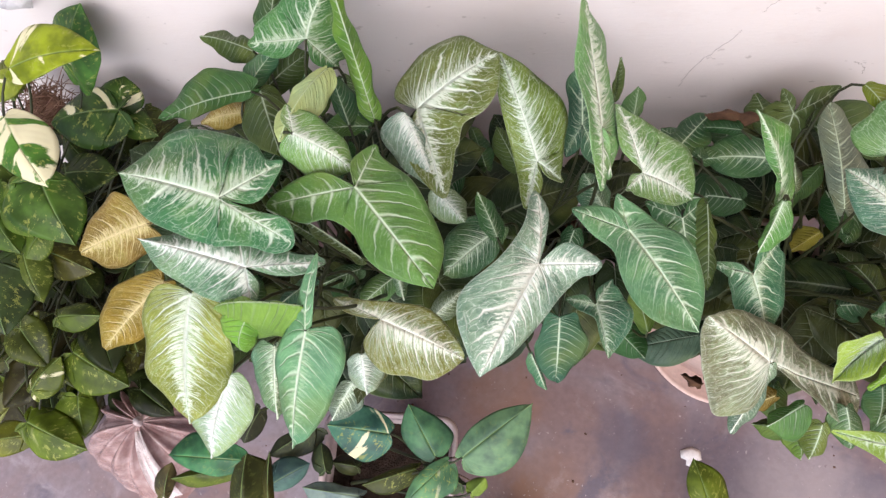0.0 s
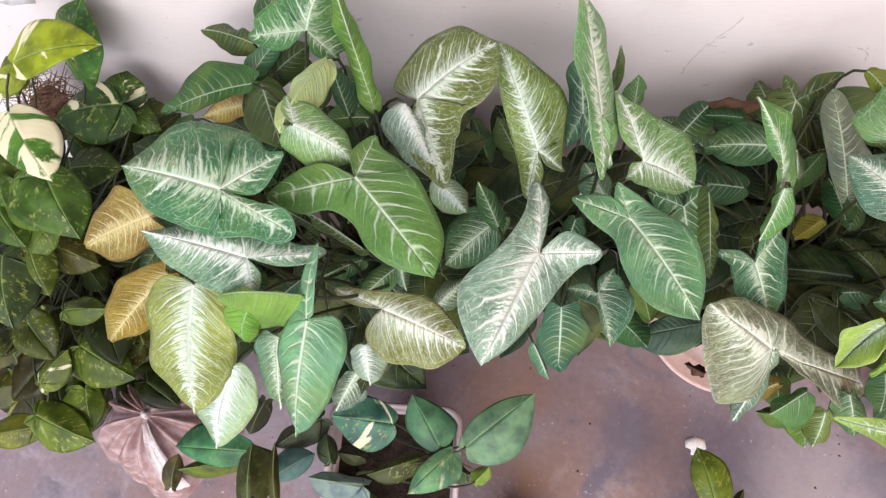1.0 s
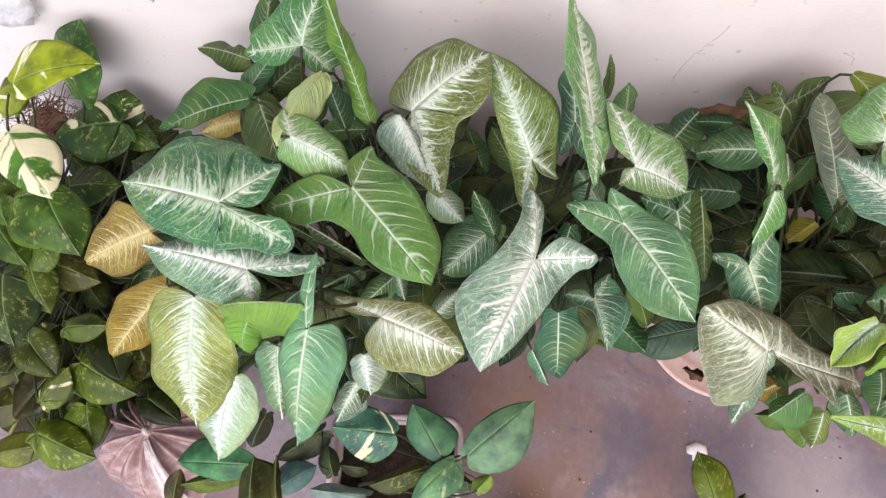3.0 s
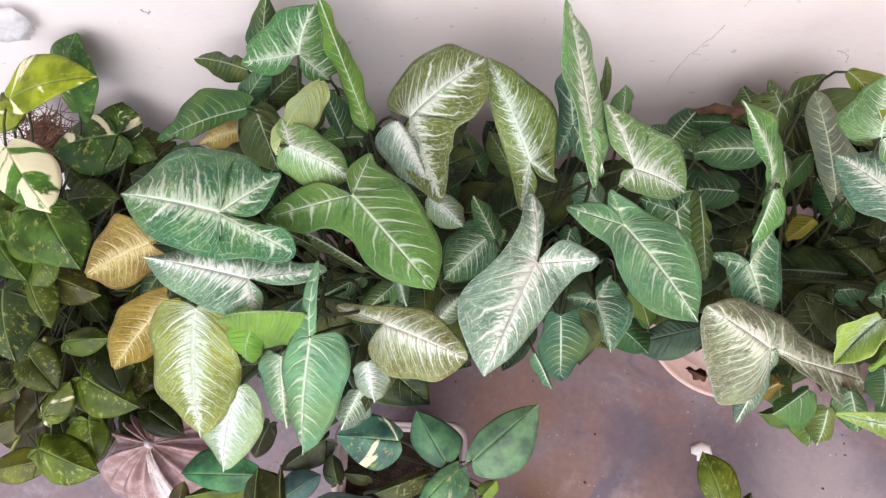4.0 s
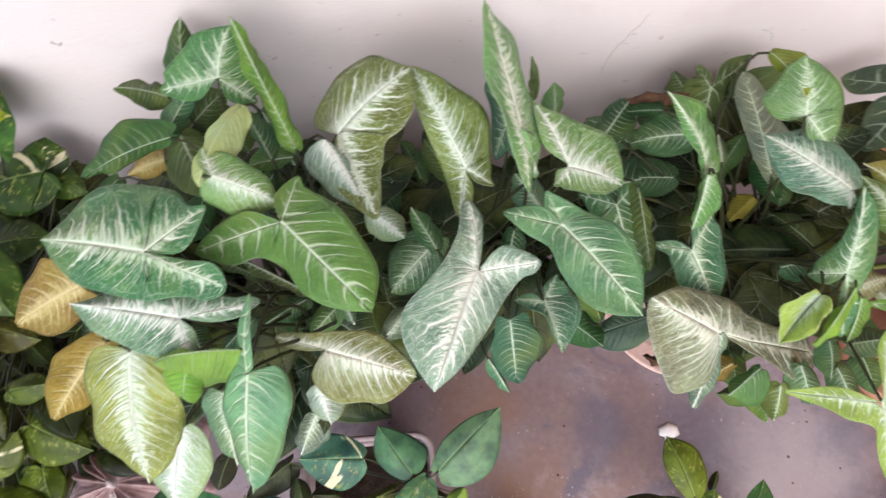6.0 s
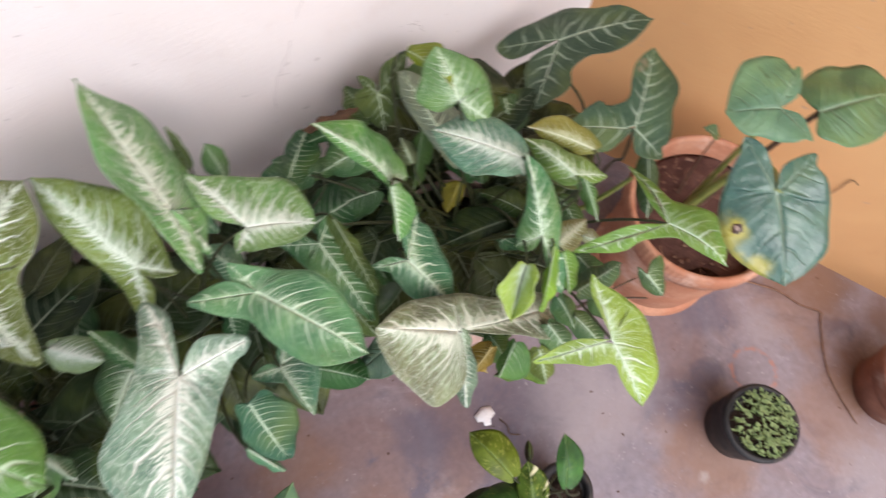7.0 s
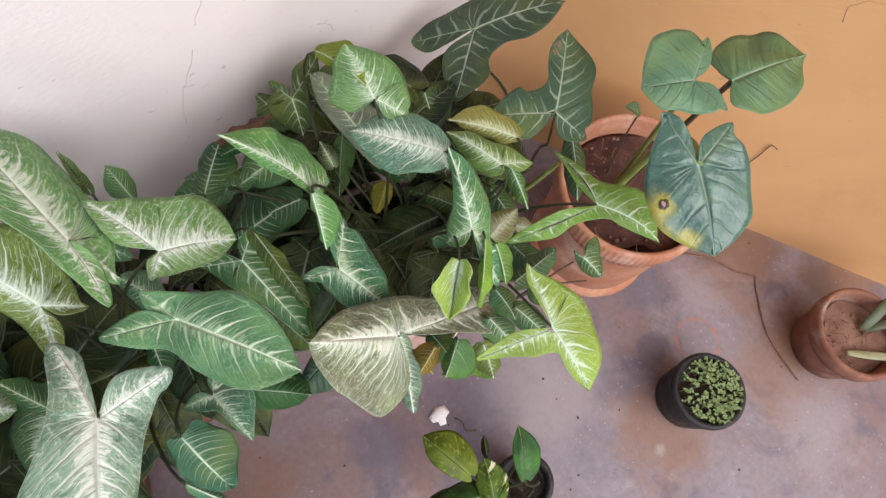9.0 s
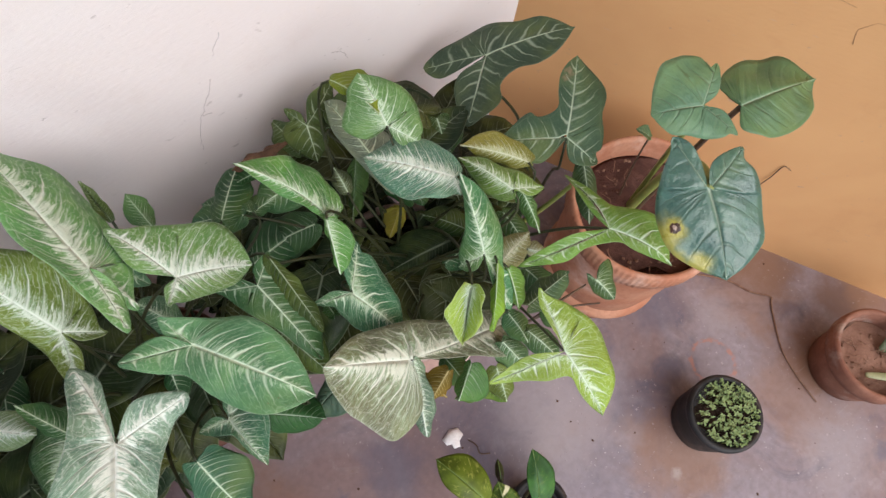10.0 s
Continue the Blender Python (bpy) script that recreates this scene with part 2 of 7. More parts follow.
def floor_material():
    k = Nodes("worn_red_oxide_concrete")
    a, b, c = k.noise(2.6, 5, 0.6, warp=0.8), k.noise(7, 6, 0.65, warp=0.7), k.noise(70, 4)
    col = k.mix(k.ramp(a, 0.38, 0.62), (0.21, 0.142, 0.142), (0.24, 0.205, 0.235))
    col = k.mix(k.math("MULTIPLY", k.ramp(b, 0.52, 0.68), 0.8), col, (0.108, 0.10, 0.142))
    col = k.mix(k.math("MULTIPLY", k.ramp(k.noise(5.3, 5, 0.6), 0.58, 0.74), 0.5), col, (0.25, 0.15, 0.105))
    col = k.mix(k.math("MULTIPLY", k.ramp(k.noise(11, 6, 0.7, warp=0.6), 0.54, 0.74), 0.5), col, (0.38, 0.34, 0.37))
    col = k.mix(k.ramp(c, 0.3, 0.75, 0.0, 0.3), col, (0.11, 0.08, 0.078))
    for spot, lo, hi, amount, tone in FLOOR_MARKS:
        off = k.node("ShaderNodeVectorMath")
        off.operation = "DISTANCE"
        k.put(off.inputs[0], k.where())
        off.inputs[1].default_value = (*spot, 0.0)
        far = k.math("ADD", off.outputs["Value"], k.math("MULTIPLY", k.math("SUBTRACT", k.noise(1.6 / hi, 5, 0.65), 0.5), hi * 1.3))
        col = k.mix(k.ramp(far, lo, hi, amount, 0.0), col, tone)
    chips = k.math("MULTIPLY", k.ramp(k.noise(110, 3, 0.6), 0.64, 0.68), k.ramp(k.noise(8, 3), 0.46, 0.6))
    col = k.mix(k.math("MULTIPLY", chips, 0.55), col, (0.46, 0.41, 0.42))
    specks = k.math("MULTIPLY", k.ramp(k.noise(85, 4, 0.65, k.scaled(k.where(), 1, 1.6, 1)), 0.65, 0.69), k.ramp(k.noise(5, 3), 0.44, 0.6))
    col = k.mix(k.math("MULTIPLY", specks, 0.5), col, (0.09, 0.065, 0.07))
    # rusty ring left by a pot, and a patch of white chips
    off = k.node("ShaderNodeVectorMath")
    off.operation = "DISTANCE"
    k.put(off.inputs[0], k.where())
    off.inputs[1].default_value = (1.018, -0.135, 0.0)
    ring = k.math("ADD", off.outputs["Value"], k.math("MULTIPLY", k.math("SUBTRACT", k.noise(34, 4, 0.6), 0.5), 0.03))
    ring = k.ramp(k.math("ABSOLUTE", k.math("SUBTRACT", ring, 0.052)), 0.002, 0.007, 1.0, 0.0)
    col = k.mix(k.math("MULTIPLY", ring, k.ramp(k.noise(60, 3), 0.4, 0.6, 0.1, 0.75)), col, (0.36, 0.16, 0.12))
    scratch = k.math("MULTIPLY", k.ramp(k.noise(1.0, 3, 0.6, k.scaled(k.where(), 9, 130, 1), 0.8), 0.66, 0.74), k.ramp(a, 0.45, 0.6))
    col = k.mix(k.math("MULTIPLY", scratch, 0.3), col, (0.3, 0.27, 0.26))
    k.bump(k.math("ADD", k.math("MULTIPLY", b, 0.5), k.math("MULTIPLY", c, 0.35)), 0.25, 0.004)
    return k.finish(col, k.ramp(b, 0.3, 0.7, 0.40, 0.62), 0.0, 0.4)


def wall_material(name, light, dark, stain):
    k = Nodes(name)
    pos = k.where()
    brush = k.noise(1.0, 5, 0.65, k.scaled(pos, 45, 45, 190))
    grain = k.noise(1.0, 4, 0.6, k.scaled(pos, 60, 60, 160))
    big = k.noise(2.2, 4, 0.6, warp=0.4)
    col = k.mix(k.ramp(big, 0.3, 0.7), light, dark)
    col = k.mix(k.math("MULTIPLY", k.ramp(k.noise(6, 5, 0.65), 0.56, 0.75), 0.45), col, stain)
    pit = k.ramp(k.noise(1.0, 3, 0.5, k.scaled(pos, 40, 40, 75)), 0.70, 0.76)
    col = k.mix(k.math("MULTIPLY", pit, 0.35), col, (0.3, 0.25, 0.24))
    scr = k.ramp(k.noise(1.0, 2, 0.5, k.scaled(pos, 30, 30, 260)), 0.72, 0.78)
    col = k.mix(k.math("MULTIPLY", scr, 0.25), col, (0.45, 0.4, 0.4))
    k.bump(k.math("ADD", k.math("MULTIPLY", brush, 0.7), k.math("SUBTRACT", k.math("MULTIPLY", grain, 0.35), pit)), 0.24, 0.0035)
    return k.finish(col, 0.62, 0.0, 0.35)


def plain(name, a, b, scale, rough, bump=0.2, depth=0.003, spec=0.4, third=None):
    k = Nodes(name)
    n1, n2 = k.noise(scale, 4, 0.6, warp=0.3), k.noise(scale * 7, 4)
    col = k.mix(k.ramp(n1, 0.3, 0.7), a, b)
    if third:
        col = k.mix(k.math("MULTIPLY", k.ramp(k.noise(scale * 0.6, 5, 0.65), 0.52, 0.7), 0.8), col, third)
    col = k.mix(k.ramp(n2, 0.35, 0.8, 0.0, 0.3), col, tuple(c * 0.5 for c in a))
    k.bump(k.math("ADD", n1, k.math("MULTIPLY", n2, 0.5)), bump, depth)
    return k.finish(col, k.ramp(n1, 0.3, 0.7, rough - 0.08, rough + 0.1), 0.0, spec)


# worn and rusty marks, dark bluish and dark brown patches on the floor: place, inner and outer reach, strength, colour
DARKBROWN = (0.13, 0.075, 0.058)
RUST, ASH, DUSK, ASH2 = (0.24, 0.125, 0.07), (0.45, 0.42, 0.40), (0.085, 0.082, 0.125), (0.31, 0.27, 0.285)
# dark brown patches along the orange wall's base and beside the low pot
DARKBROWN_MARKS = [((1.31, -0.05), 0.03, 0.1, 0.85), ((1.40, -0.21), 0.03, 0.1, 0.85), ((1.24, 0.01), 0.02, 0.09, 0.85), ((1.22, -0.27), 0.03, 0.09, 0.85)]
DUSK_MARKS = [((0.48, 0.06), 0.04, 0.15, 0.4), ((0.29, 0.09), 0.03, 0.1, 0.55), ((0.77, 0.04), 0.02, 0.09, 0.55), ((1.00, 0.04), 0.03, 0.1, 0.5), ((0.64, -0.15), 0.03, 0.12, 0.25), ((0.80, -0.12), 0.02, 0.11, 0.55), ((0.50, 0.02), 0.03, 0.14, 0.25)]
RUST_MARKS = [((0.08, -0.03), 0.01, 0.05, 0.6), ((0.02, 0.18), 0.03, 0.13, 0.5), ((1.47, -0.24), 0.03, 0.09, 0.6), ((0.82, -0.24), 0.05, 0.16, 0.6), ((1.16, -0.30), 0.05, 0.2, 0.55), ((1.25, -0.02), 0.05, 0.2, 0.5), ((0.10, -0.02), 0.03, 0.12, 0.4)]
ASH2_MARKS = [((0.66, -0.02), 0.05, 0.2, 0.6), ((1.12, -0.45), 0.03, 0.14, 0.5), ((1.10, -0.06), 0.02, 0.07, 0.4)]
ASH_MARKS = [((0.779, -0.265), 0.002, 0.018, 0.4)]
FLOOR_MARKS = [(*mark, tone) for tone, marks in ((DARKBROWN, DARKBROWN_MARKS), (DUSK, DUSK_MARKS), (RUST, RUST_MARKS), (ASH2, ASH2_MARKS), (ASH, ASH_MARKS)) for mark in marks]
ARROW = leaf_material("arrowhead_leaf", 17.0, 0.42)
ARROWDRY = leaf_material("dry_edged_arrowhead_leaf", 17.0, 0.42, 0.2, [((0.295, 0.137, 0.606), 0.022, 0, (0.42, 0.2, 0.08))])
ARROWTORN = leaf_material("torn_edged_arrowhead_leaf", 17.0, 0.42, 0.2, [((0.746, 0.358, 0.69), 0.012, 0, (0.5, 0.32, 0.24)), ((0.755, 0.362, 0.692), 0.010, 0, (0.5, 0.32, 0.24))])
EAR = leaf_material("elephant_ear_leaf", 12.0, 0.36, 0.35)
EARSPOT = leaf_material("spotted_elephant_ear_leaf", 12.0, 0.25, 0.75, [((0.656, 0.095, 0.759), 0.032, 0), ((0.668, 0.0943, 0.770), 0.016, 0.0065), ((0.671, 0.045, 0.749), 0.024, 0), ((0.655, 0.066, 0.750), 0.02, 0)])
POTHOS = pothos_material("pothos_leaf")
FLOOR = floor_material()
WHITE = wall_material("white_distemper", (0.80, 0.755, 0.755), (0.78, 0.71, 0.70), (0.71, 0.62, 0.60))
ORANGE = wall_material("orange_distemper", (0.67, 0.39, 0.18), (0.60, 0.33, 0.15), (0.54, 0.28, 0.125))
CLAY = plain("terracotta", (0.38, 0.155, 0.09), (0.46, 0.235, 0.15), 14, 0.75, 0.3, 0.003, 0.25, (0.55, 0.38, 0.31))
DIRTYCLAY = plain("weathered_terracotta", (0.185, 0.076, 0.05), (0.27, 0.13, 0.09), 18, 0.8, 0.4, 0.003, 0.25, (0.35, 0.27, 0.23))
PINKCLAY = plain("pale_terracotta", (0.68, 0.50, 0.45), (0.72, 0.56, 0.51), 12, 0.7, 0.2, 0.002, 0.25)
SOIL = plain("dark_soil", (0.022, 0.015, 0.011), (0.055, 0.036, 0.028), 60, 0.95, 1.0, 0.012, 0.1)
REDSOIL = plain("reddish_dry_soil", (0.07, 0.034, 0.028), (0.12, 0.062, 0.05), 40, 0.95, 0.8, 0.008, 0.1)
DUSTSOIL = plain("dusty_dry_soil", (0.185, 0.098, 0.070), (0.25, 0.145, 0.108), 30, 0.95, 0.6, 0.006, 0.1)
BLACK = plain("black_plastic", (0.012, 0.012, 0.013), (0.03, 0.028, 0.03), 20, 0.55, 0.15, 0.002, 0.3, (0.06, 0.045, 0.038))
BOXGREY = plain("grey_pink_plastic", (0.50, 0.40, 0.41), (0.58, 0.48, 0.49), 16, 0.5, 0.15, 0.002, 0.4)
STALK = plain("green_stalk", (0.018, 0.024, 0.009), (0.04, 0.046, 0.016), 40, 0.5, 0.2, 0.001)
LIGHTSTALK = plain("pale_green_stalk", (0.17, 0.21, 0.05), (0.26, 0.29, 0.08), 40, 0.45, 0.2, 0.001)
BROWNSTALK = plain("dark_brown_stalk", (0.06, 0.035, 0.025), (0.12, 0.075, 0.045), 40, 0.6, 0.2, 0.001)
FIBRE = plain("dry_fibre", (0.16, 0.085, 0.06), (0.28, 0.17, 0.12), 60, 0.85, 0.3, 0.001, 0.15)
DEAD = plain("dry_brown_leaf", (0.06, 0.03, 0.018), (0.13, 0.07, 0.04), 50, 0.8, 0.6, 0.003, 0.2)
PAPER = plain("white_paper", (0.82, 0.79, 0.80), (0.86, 0.84, 0.85), 30, 0.7, 0.2, 0.001, 0.3)
SPROUT = plain("seedling_green", (0.13, 0.20, 0.065), (0.25, 0.33, 0.14), 60, 0.5, 0.1, 0.001)


# ---- building helpers ----
def mesh_of(name, bm, smooth=True):
    me = bpy.data.meshes.new(name)
    bmesh.ops.recalc_face_normals(bm, faces=bm.faces)
    bm.to_mesh(me)
    bm.free()
    if smooth:
        me.polygons.foreach_set("use_smooth", [True] * len(me.polygons))
    return me


def part(name, bm, material, parent=None, label="", smooth=True):
    """One mesh object, under a thing or a part."""
    ob = new(name, mesh_of(name, bm, smooth))
    ob.data.materials.append(material)
    if parent:
        ob.parent = parent
    if label:
        ob["label"] = label
    return ob


def thing(name, place, label, category, group="", kind=""):
    ob = new(name)
    ob.empty_display_size = 0.05
    ob.location = place
    return tagged(ob, label, category, group, kind)


def lathe(profile, n=48, wobble=0.0, seed=0, close=False):
    """Turned body from (radius, height) pairs."""
    bm = bmesh.new()
    rnd = random.Random(seed)
    ph = [rnd.uniform(0, 6.28) for _ in range(3)]
    rings = []
    for r, z in profile:
        ring = []
        for i in range(n):
            a = 2 * math.pi * i / n
            q = 1 + wobble * (math.sin(2 * a + ph[0]) + 0.5 * math.sin(5 * a + ph[1] + 9 * z))
            ring.append(bm.verts.new((r * q * math.cos(a), r * q * math.sin(a), z)))
        rings.append(ring)
    for lo, hi in zip(rings, rings[1:]):
        for i in range(n):
            bm.faces.new((lo[i], lo[(i + 1) % n], hi[(i + 1) % n], hi[i]))
    bm.faces.new(rings[0])
    if close:
        bm.faces.new(rings[-1])
    return bm


def tube(bm, points, r0, r1, sides=6):
    pts = [Vector(p) for p in points]
    rings = []
    for i, p in enumerate(pts):
        d = (pts[min(i + 1, len(pts) - 1)] - pts[max(i - 1, 0)]).normalized()
        u = d.orthogonal().normalized()
        if rings:
            u = (last - last.dot(d) * d).normalized()
        last = u
        v = d.cross(u)
        r = r0 + (r1 - r0) * i / max(1, len(pts) - 1)
        rings.append([bm.verts.new(p + r * (math.cos(a) * u + math.sin(a) * v)) for a in [2 * math.pi * k / sides for k in range(sides)]])
    for lo, hi in zip(rings, rings[1:]):
        for k in range(sides):
            bm.faces.new((lo[k], lo[(k + 1) % sides], hi[(k + 1) % sides], hi[k]))
    bm.faces.new(rings[0][::-1])
    bm.faces.new(rings[-1])
    return bm


def bezier(a, b, c, d, n=10):
    a, b, c, d = map(Vector, (a, b, c, d))
    return [(1 - t) ** 3 * a + 3 * t * (1 - t) ** 2 * b + 3 * t * t * (1 - t) * c + t ** 3 * d for t in [i / n for i in range(n + 1)]]


def curve_through(knots, count):
    """Centripetal Catmull-Rom through 2D knots."""
    k = [Vector(p) for p in knots]
    k = [2 * k[0] - k[1]] + k + [2 * k[-1] - k[-2]]
    out, lengths = [], []
    segs = len(k) - 3
    per = 14
    for i in range(segs):
        p0, p1, p2, p3 = k[i:i + 4]
        t0 = 0.0
        t1 = t0 + max(1e-4, (p1 - p0).length) ** 0.5
        t2 = t1 + max(1e-4, (p2 - p1).length) ** 0.5
        t3 = t2 + max(1e-4, (p3 - p2).length) ** 0.5
        for j in range(per + (i == segs - 1)):
            t = t1 + (t2 - t1) * j / per
            a1 = (t1 - t) / (t1 - t0) * p0 + (t - t0) / (t1 - t0) * p1
            a2 = (t2 - t) / (t2 - t1) * p1 + (t - t1) / (t2 - t1) * p2
            a3 = (t3 - t) / (t3 - t2) * p2 + (t - t2) / (t3 - t2) * p3
            b1 = (t2 - t) / (t2 - t0) * a1 + (t - t0) / (t2 - t0) * a2
            b2 = (t3 - t) / (t3 - t1) * a2 + (t - t1) / (t3 - t1) * a3
            out.append((t2 - t) / (t2 - t1) * b1 + (t - t1) / (t2 - t1) * b2)
    d = [0.0]
    for p, q in zip(out, out[1:]):
        d.append(d[-1] + (q - p).length)
    res = []
    j = 0
    for i in range(count + 1):
        want = d[-1] * i / count
        while j < len(d) - 2 and d[j + 1] < want:
            j += 1
        f = (want - d[j]) / max(1e-9, d[j + 1] - d[j])
        res.append((out[j].lerp(out[j + 1], min(1, f)), want / d[-1]))
    return res, [d[min(i * per, len(d) - 1)] / d[-1] for i in range(segs + 1)]


LEAF_SEED = [0]


def leaf(plant, mat, base, tip, left, right, arch, tint, root=None, wave=0.021, thick=0.0024, dip=0.25, full=0.62, lobe=0.46, grain=(56, 8)):
    """One blade with its stalk. left and right: half width, its place along the rib, lobe reach sideways and along (all in
    blade lengths), the degrees by which that half is raised, how full the edge is between lobe and blade, and how far the
    lobe lifts. arch: how far the rib bows up."""
    LEAF_SEED[0] += 1
    rnd = random.Random(LEAF_SEED[0])
    b, t = Vector(base), Vector(tip)
    length = (t - b).length
    ax = (t - b).normalized()
    side0 = ax.cross(Vector((0, 0, 1))).normalized()
    up0 = side0.cross(ax)
    ph = [rnd.uniform(0, 6.28) for _ in range(4)]
    bm = bmesh.new()
    uvl = bm.loops.layers.uv.new("uv")
    N, K = grain
    rib = {}

    def rib_vert(m):
        key = round(m, 4)
        if key not in rib:
            q = b + ax * (m * length) + up0 * (arch * 4 * m * (1 - m) * length)
            rib[key] = bm.verts.new(q)
        return rib[key]

    for sgn, (w, yw, lx, ly, deg, *more) in ((-1, left), (1, right)):
        e = radians(deg)
        out = side0 * (sgn * math.cos(e)) + up0 * math.sin(e)
        nrm = (-side0 * (sgn * math.sin(e)) + up0 * math.cos(e))
        back = math.hypot(lx, ly)
        lift = more[1] if len(more) > 1 else 0.0
        ux, uy = (lx / back, ly / back) if back > 1e-6 else (0.0, -1.0)
        ox, oy = -uy, ux
        if back > 0.16 and ly < -0.1:
            # a back lobe of its own, then the dent and the main blade
            bulge = more[0] if more else (-0.25 if back > 0.66 else 0.10)
            if ox < 0 and oy < 0:
                ox, oy = -ox, -oy
            least = 0.025 if lx > 0.12 else -0.08
            inner = (lx * 0.40 - ox * lobe * 0.52 * back, ly * 0.40 - oy * lobe * 0.52 * back)
            inner2 = (lx * 0.80 - ox * lobe * 0.32 * back, ly * 0.80 - oy * lobe * 0.32 * back)
            inner = (max(inner[0], least * 0.7), inner[1])
            inner2 = (max(inner2[0], least), inner2[1])
            outer2 = (lx * 0.84 + ox * lobe * 0.27 * back, ly * 0.84 + oy * lobe * 0.27 * back)
            knots = [(0, 0), inner, inner2, (lx, ly), outer2]
            q = 1 + bulge
            if bulge < -0.12:
                knots.append((lx * 0.55 + ox * lobe * 0.6 * back, ly * 0.55 + oy * lobe * 0.6 * back))
                knots.append(((lx + w) * 0.5 * q, (ly + yw) * 0.5))
                knots.append((w * 0.93, yw * 0.62 + 0.1 * ly))
            else:
                knots.append(((lx * 0.67 + w * 0.33) * (1 + bulge * 0.85), ly * 0.67 + yw * 0.33))
                knots.append(((lx * 0.33 + w * 0.67) * (1 + bulge), ly * 0.33 + yw * 0.67))
            fan = 4
        else:
            knots = [(0, 0), (lx * 0.6, min(ly, -0.03)), (max(lx, w * 0.78), yw * 0.38 + ly * 0.4)]
            fan = 1
        wide = len(knots)
        knots += [(w, yw), (w * (0.66 + 0.24 * full), yw + (1 - yw) * 0.42), (w * (0.22 + 0.26 * full), yw + (1 - yw) * 0.77), (w * (0.03 + 0.09 * full), yw + (1 - yw) * 0.94), (0, 1)]
        edge, marks = curve_through(knots, N)
        tl, tw_ = marks[fan], marks[wide]
        grid = []
        for p, u in edge:
            m = max(0.0, p.y - 0.80 * p.x) if u < 1 else 1.0
            if u <= tl:
                m = 0.0
            run = 0.0
            if fan == 4 and u < tw_ and m < 0.02:
                run = max(0.0, min(0.93 * back, p.x * ux + p.y * uy - 0.65 * abs(p.x * ox + p.y * oy)))
                m = 0.0
            fx, fy, dx, dy = (run * ux, run * uy, ux, uy) if run > 0 else (0.0, m, 0.0, 1.0)
            bow = 0.13 * math.hypot(p.x - fx, p.y - fy)
            held = lift * (1.0 if u <= tl else max(0.0, (tw_ - u) / max(1e-6, tw_ - tl)))
            row = []
            for j in range(K + 1):
                s = j / K
                if (j == 0 and run == 0.0) or (u == 0) or (u == 1):
                    vert = rib_vert(0.0 if u == 0 else m)
                else:
                    k4 = bow * s * (1 - s) * 4 * 0.5
                    x, y = fx + (p.x - fx) * s - dx * k4, fy + (p.y - fy) * s - dy * k4
                    f = max(0.0, min(1.0, y))
                    z = arch * 4 * f * (1 - f)
                    curl = -min(0.09, dip * min(0.0, y) ** 2) - 0.10 * x * x / max(0.2, w, lx)
                    rip = wave * s * s * (math.sin(u * 14 + ph[0] + sgn) + 0.6 * math.sin(u * 25 + ph[1])) + 0.02 * math.sin(7 * x + 5 * y + ph[2])
                    pillow = (0.0015 if mat == POTHOS else 0.007) * math.cos(u * 17 * 6.2832) * math.sin(math.pi * min(1.0, s * 1.05))
                    rise = held * max(0.0, min(1.0, (x * ux + y * uy) / max(0.05, back))) ** 1.3
                    q = b + ax * (y * length) + out * (x * length) + up0 * (z * length) + nrm * ((curl + rip * (0.25 + 0.75 * min(1.0, 3 * s)) + pillow + rise) * length)
                    vert = bm.verts.new(q)
                row.append(vert)
            grid.append(row)
        us = [u for _, u in edge]
        for i in range(N):
            for j in range(K):
                quad = [(grid[i][j], j / K, us[i]), (grid[i][j + 1], (j + 1) / K, us[i]), (grid[i + 1][j + 1], (j + 1) / K, us[i + 1]), (grid[i + 1][j], j / K, us[i + 1])]
                if sgn < 0:
                    quad.reverse()
                seen, keep = set(), []
                for q in quad:
                    if q[0] not in seen:
                        seen.add(q[0])
                        keep.append(q)
                if len(keep) < 3:
                    continue
                try:
                    face = bm.faces.new([q[0] for q in keep])
                except ValueError:
                    continue
                for loop, q in zip(face.loops, keep):
                    loop[uvl].uv = (q[1], q[2] + (2.03 if sgn < 0 else 0.0))
    me = bpy.data.meshes.new("leaf")
    bm.to_mesh(me)
    bm.free()
    me.polygons.foreach_set("use_smooth", [True] * len(me.polygons))
    ob = new("leaf", me)
    me.materials.append(mat)
    solid = ob.modifiers.new("thickness", "SOLIDIFY")
    solid.thickness, solid.offset = thick * 0.35, -1
    ob.color = tint
    ob.parent = plant
    ob.matrix_parent_inverse = Matrix.Translation(plant.location).inverted()
    if root:
        r = Vector(root) + Vector((rnd.uniform(-0.08, 0.08), rnd.uniform(-0.06, 0.06), 0))
        span = (b - r).length
        pts = bezier(b + up0 * -0.001, b - ax * 0.16 * span - Vector((0, 0, 0.12 * span)), r + Vector((0, 0, 0.45 * span)) + (b - r) * 0.1, r, 12)
        sb = tube(bmesh.new(), pts, 0.0017, 0.0034)
        st = part("petiole", sb, STALK, ob)
    return ob


# ---- the large structure ----
CORNER = Vector((0.924, 0.636, 0.0))
ALONG = Vector((1.526 - 0.924, -0.323 - 0.636, 0)).normalized()


def sheet(name, material, x0, x1, y0, y1, z, label, category):
    bm = bmesh.new()
    bmesh.ops.create_grid(bm, x_segments=8, y_segments=8, size=0.5)
    for v in bm.verts:
        v.co = Vector((x0 + (v.co.x + 0.5) * (x1 - x0), y0 + (v.co.y + 0.5) * (y1 - y0), z))
    return tagged(part(name, bm, material, smooth=False), label, category, kind="structure")


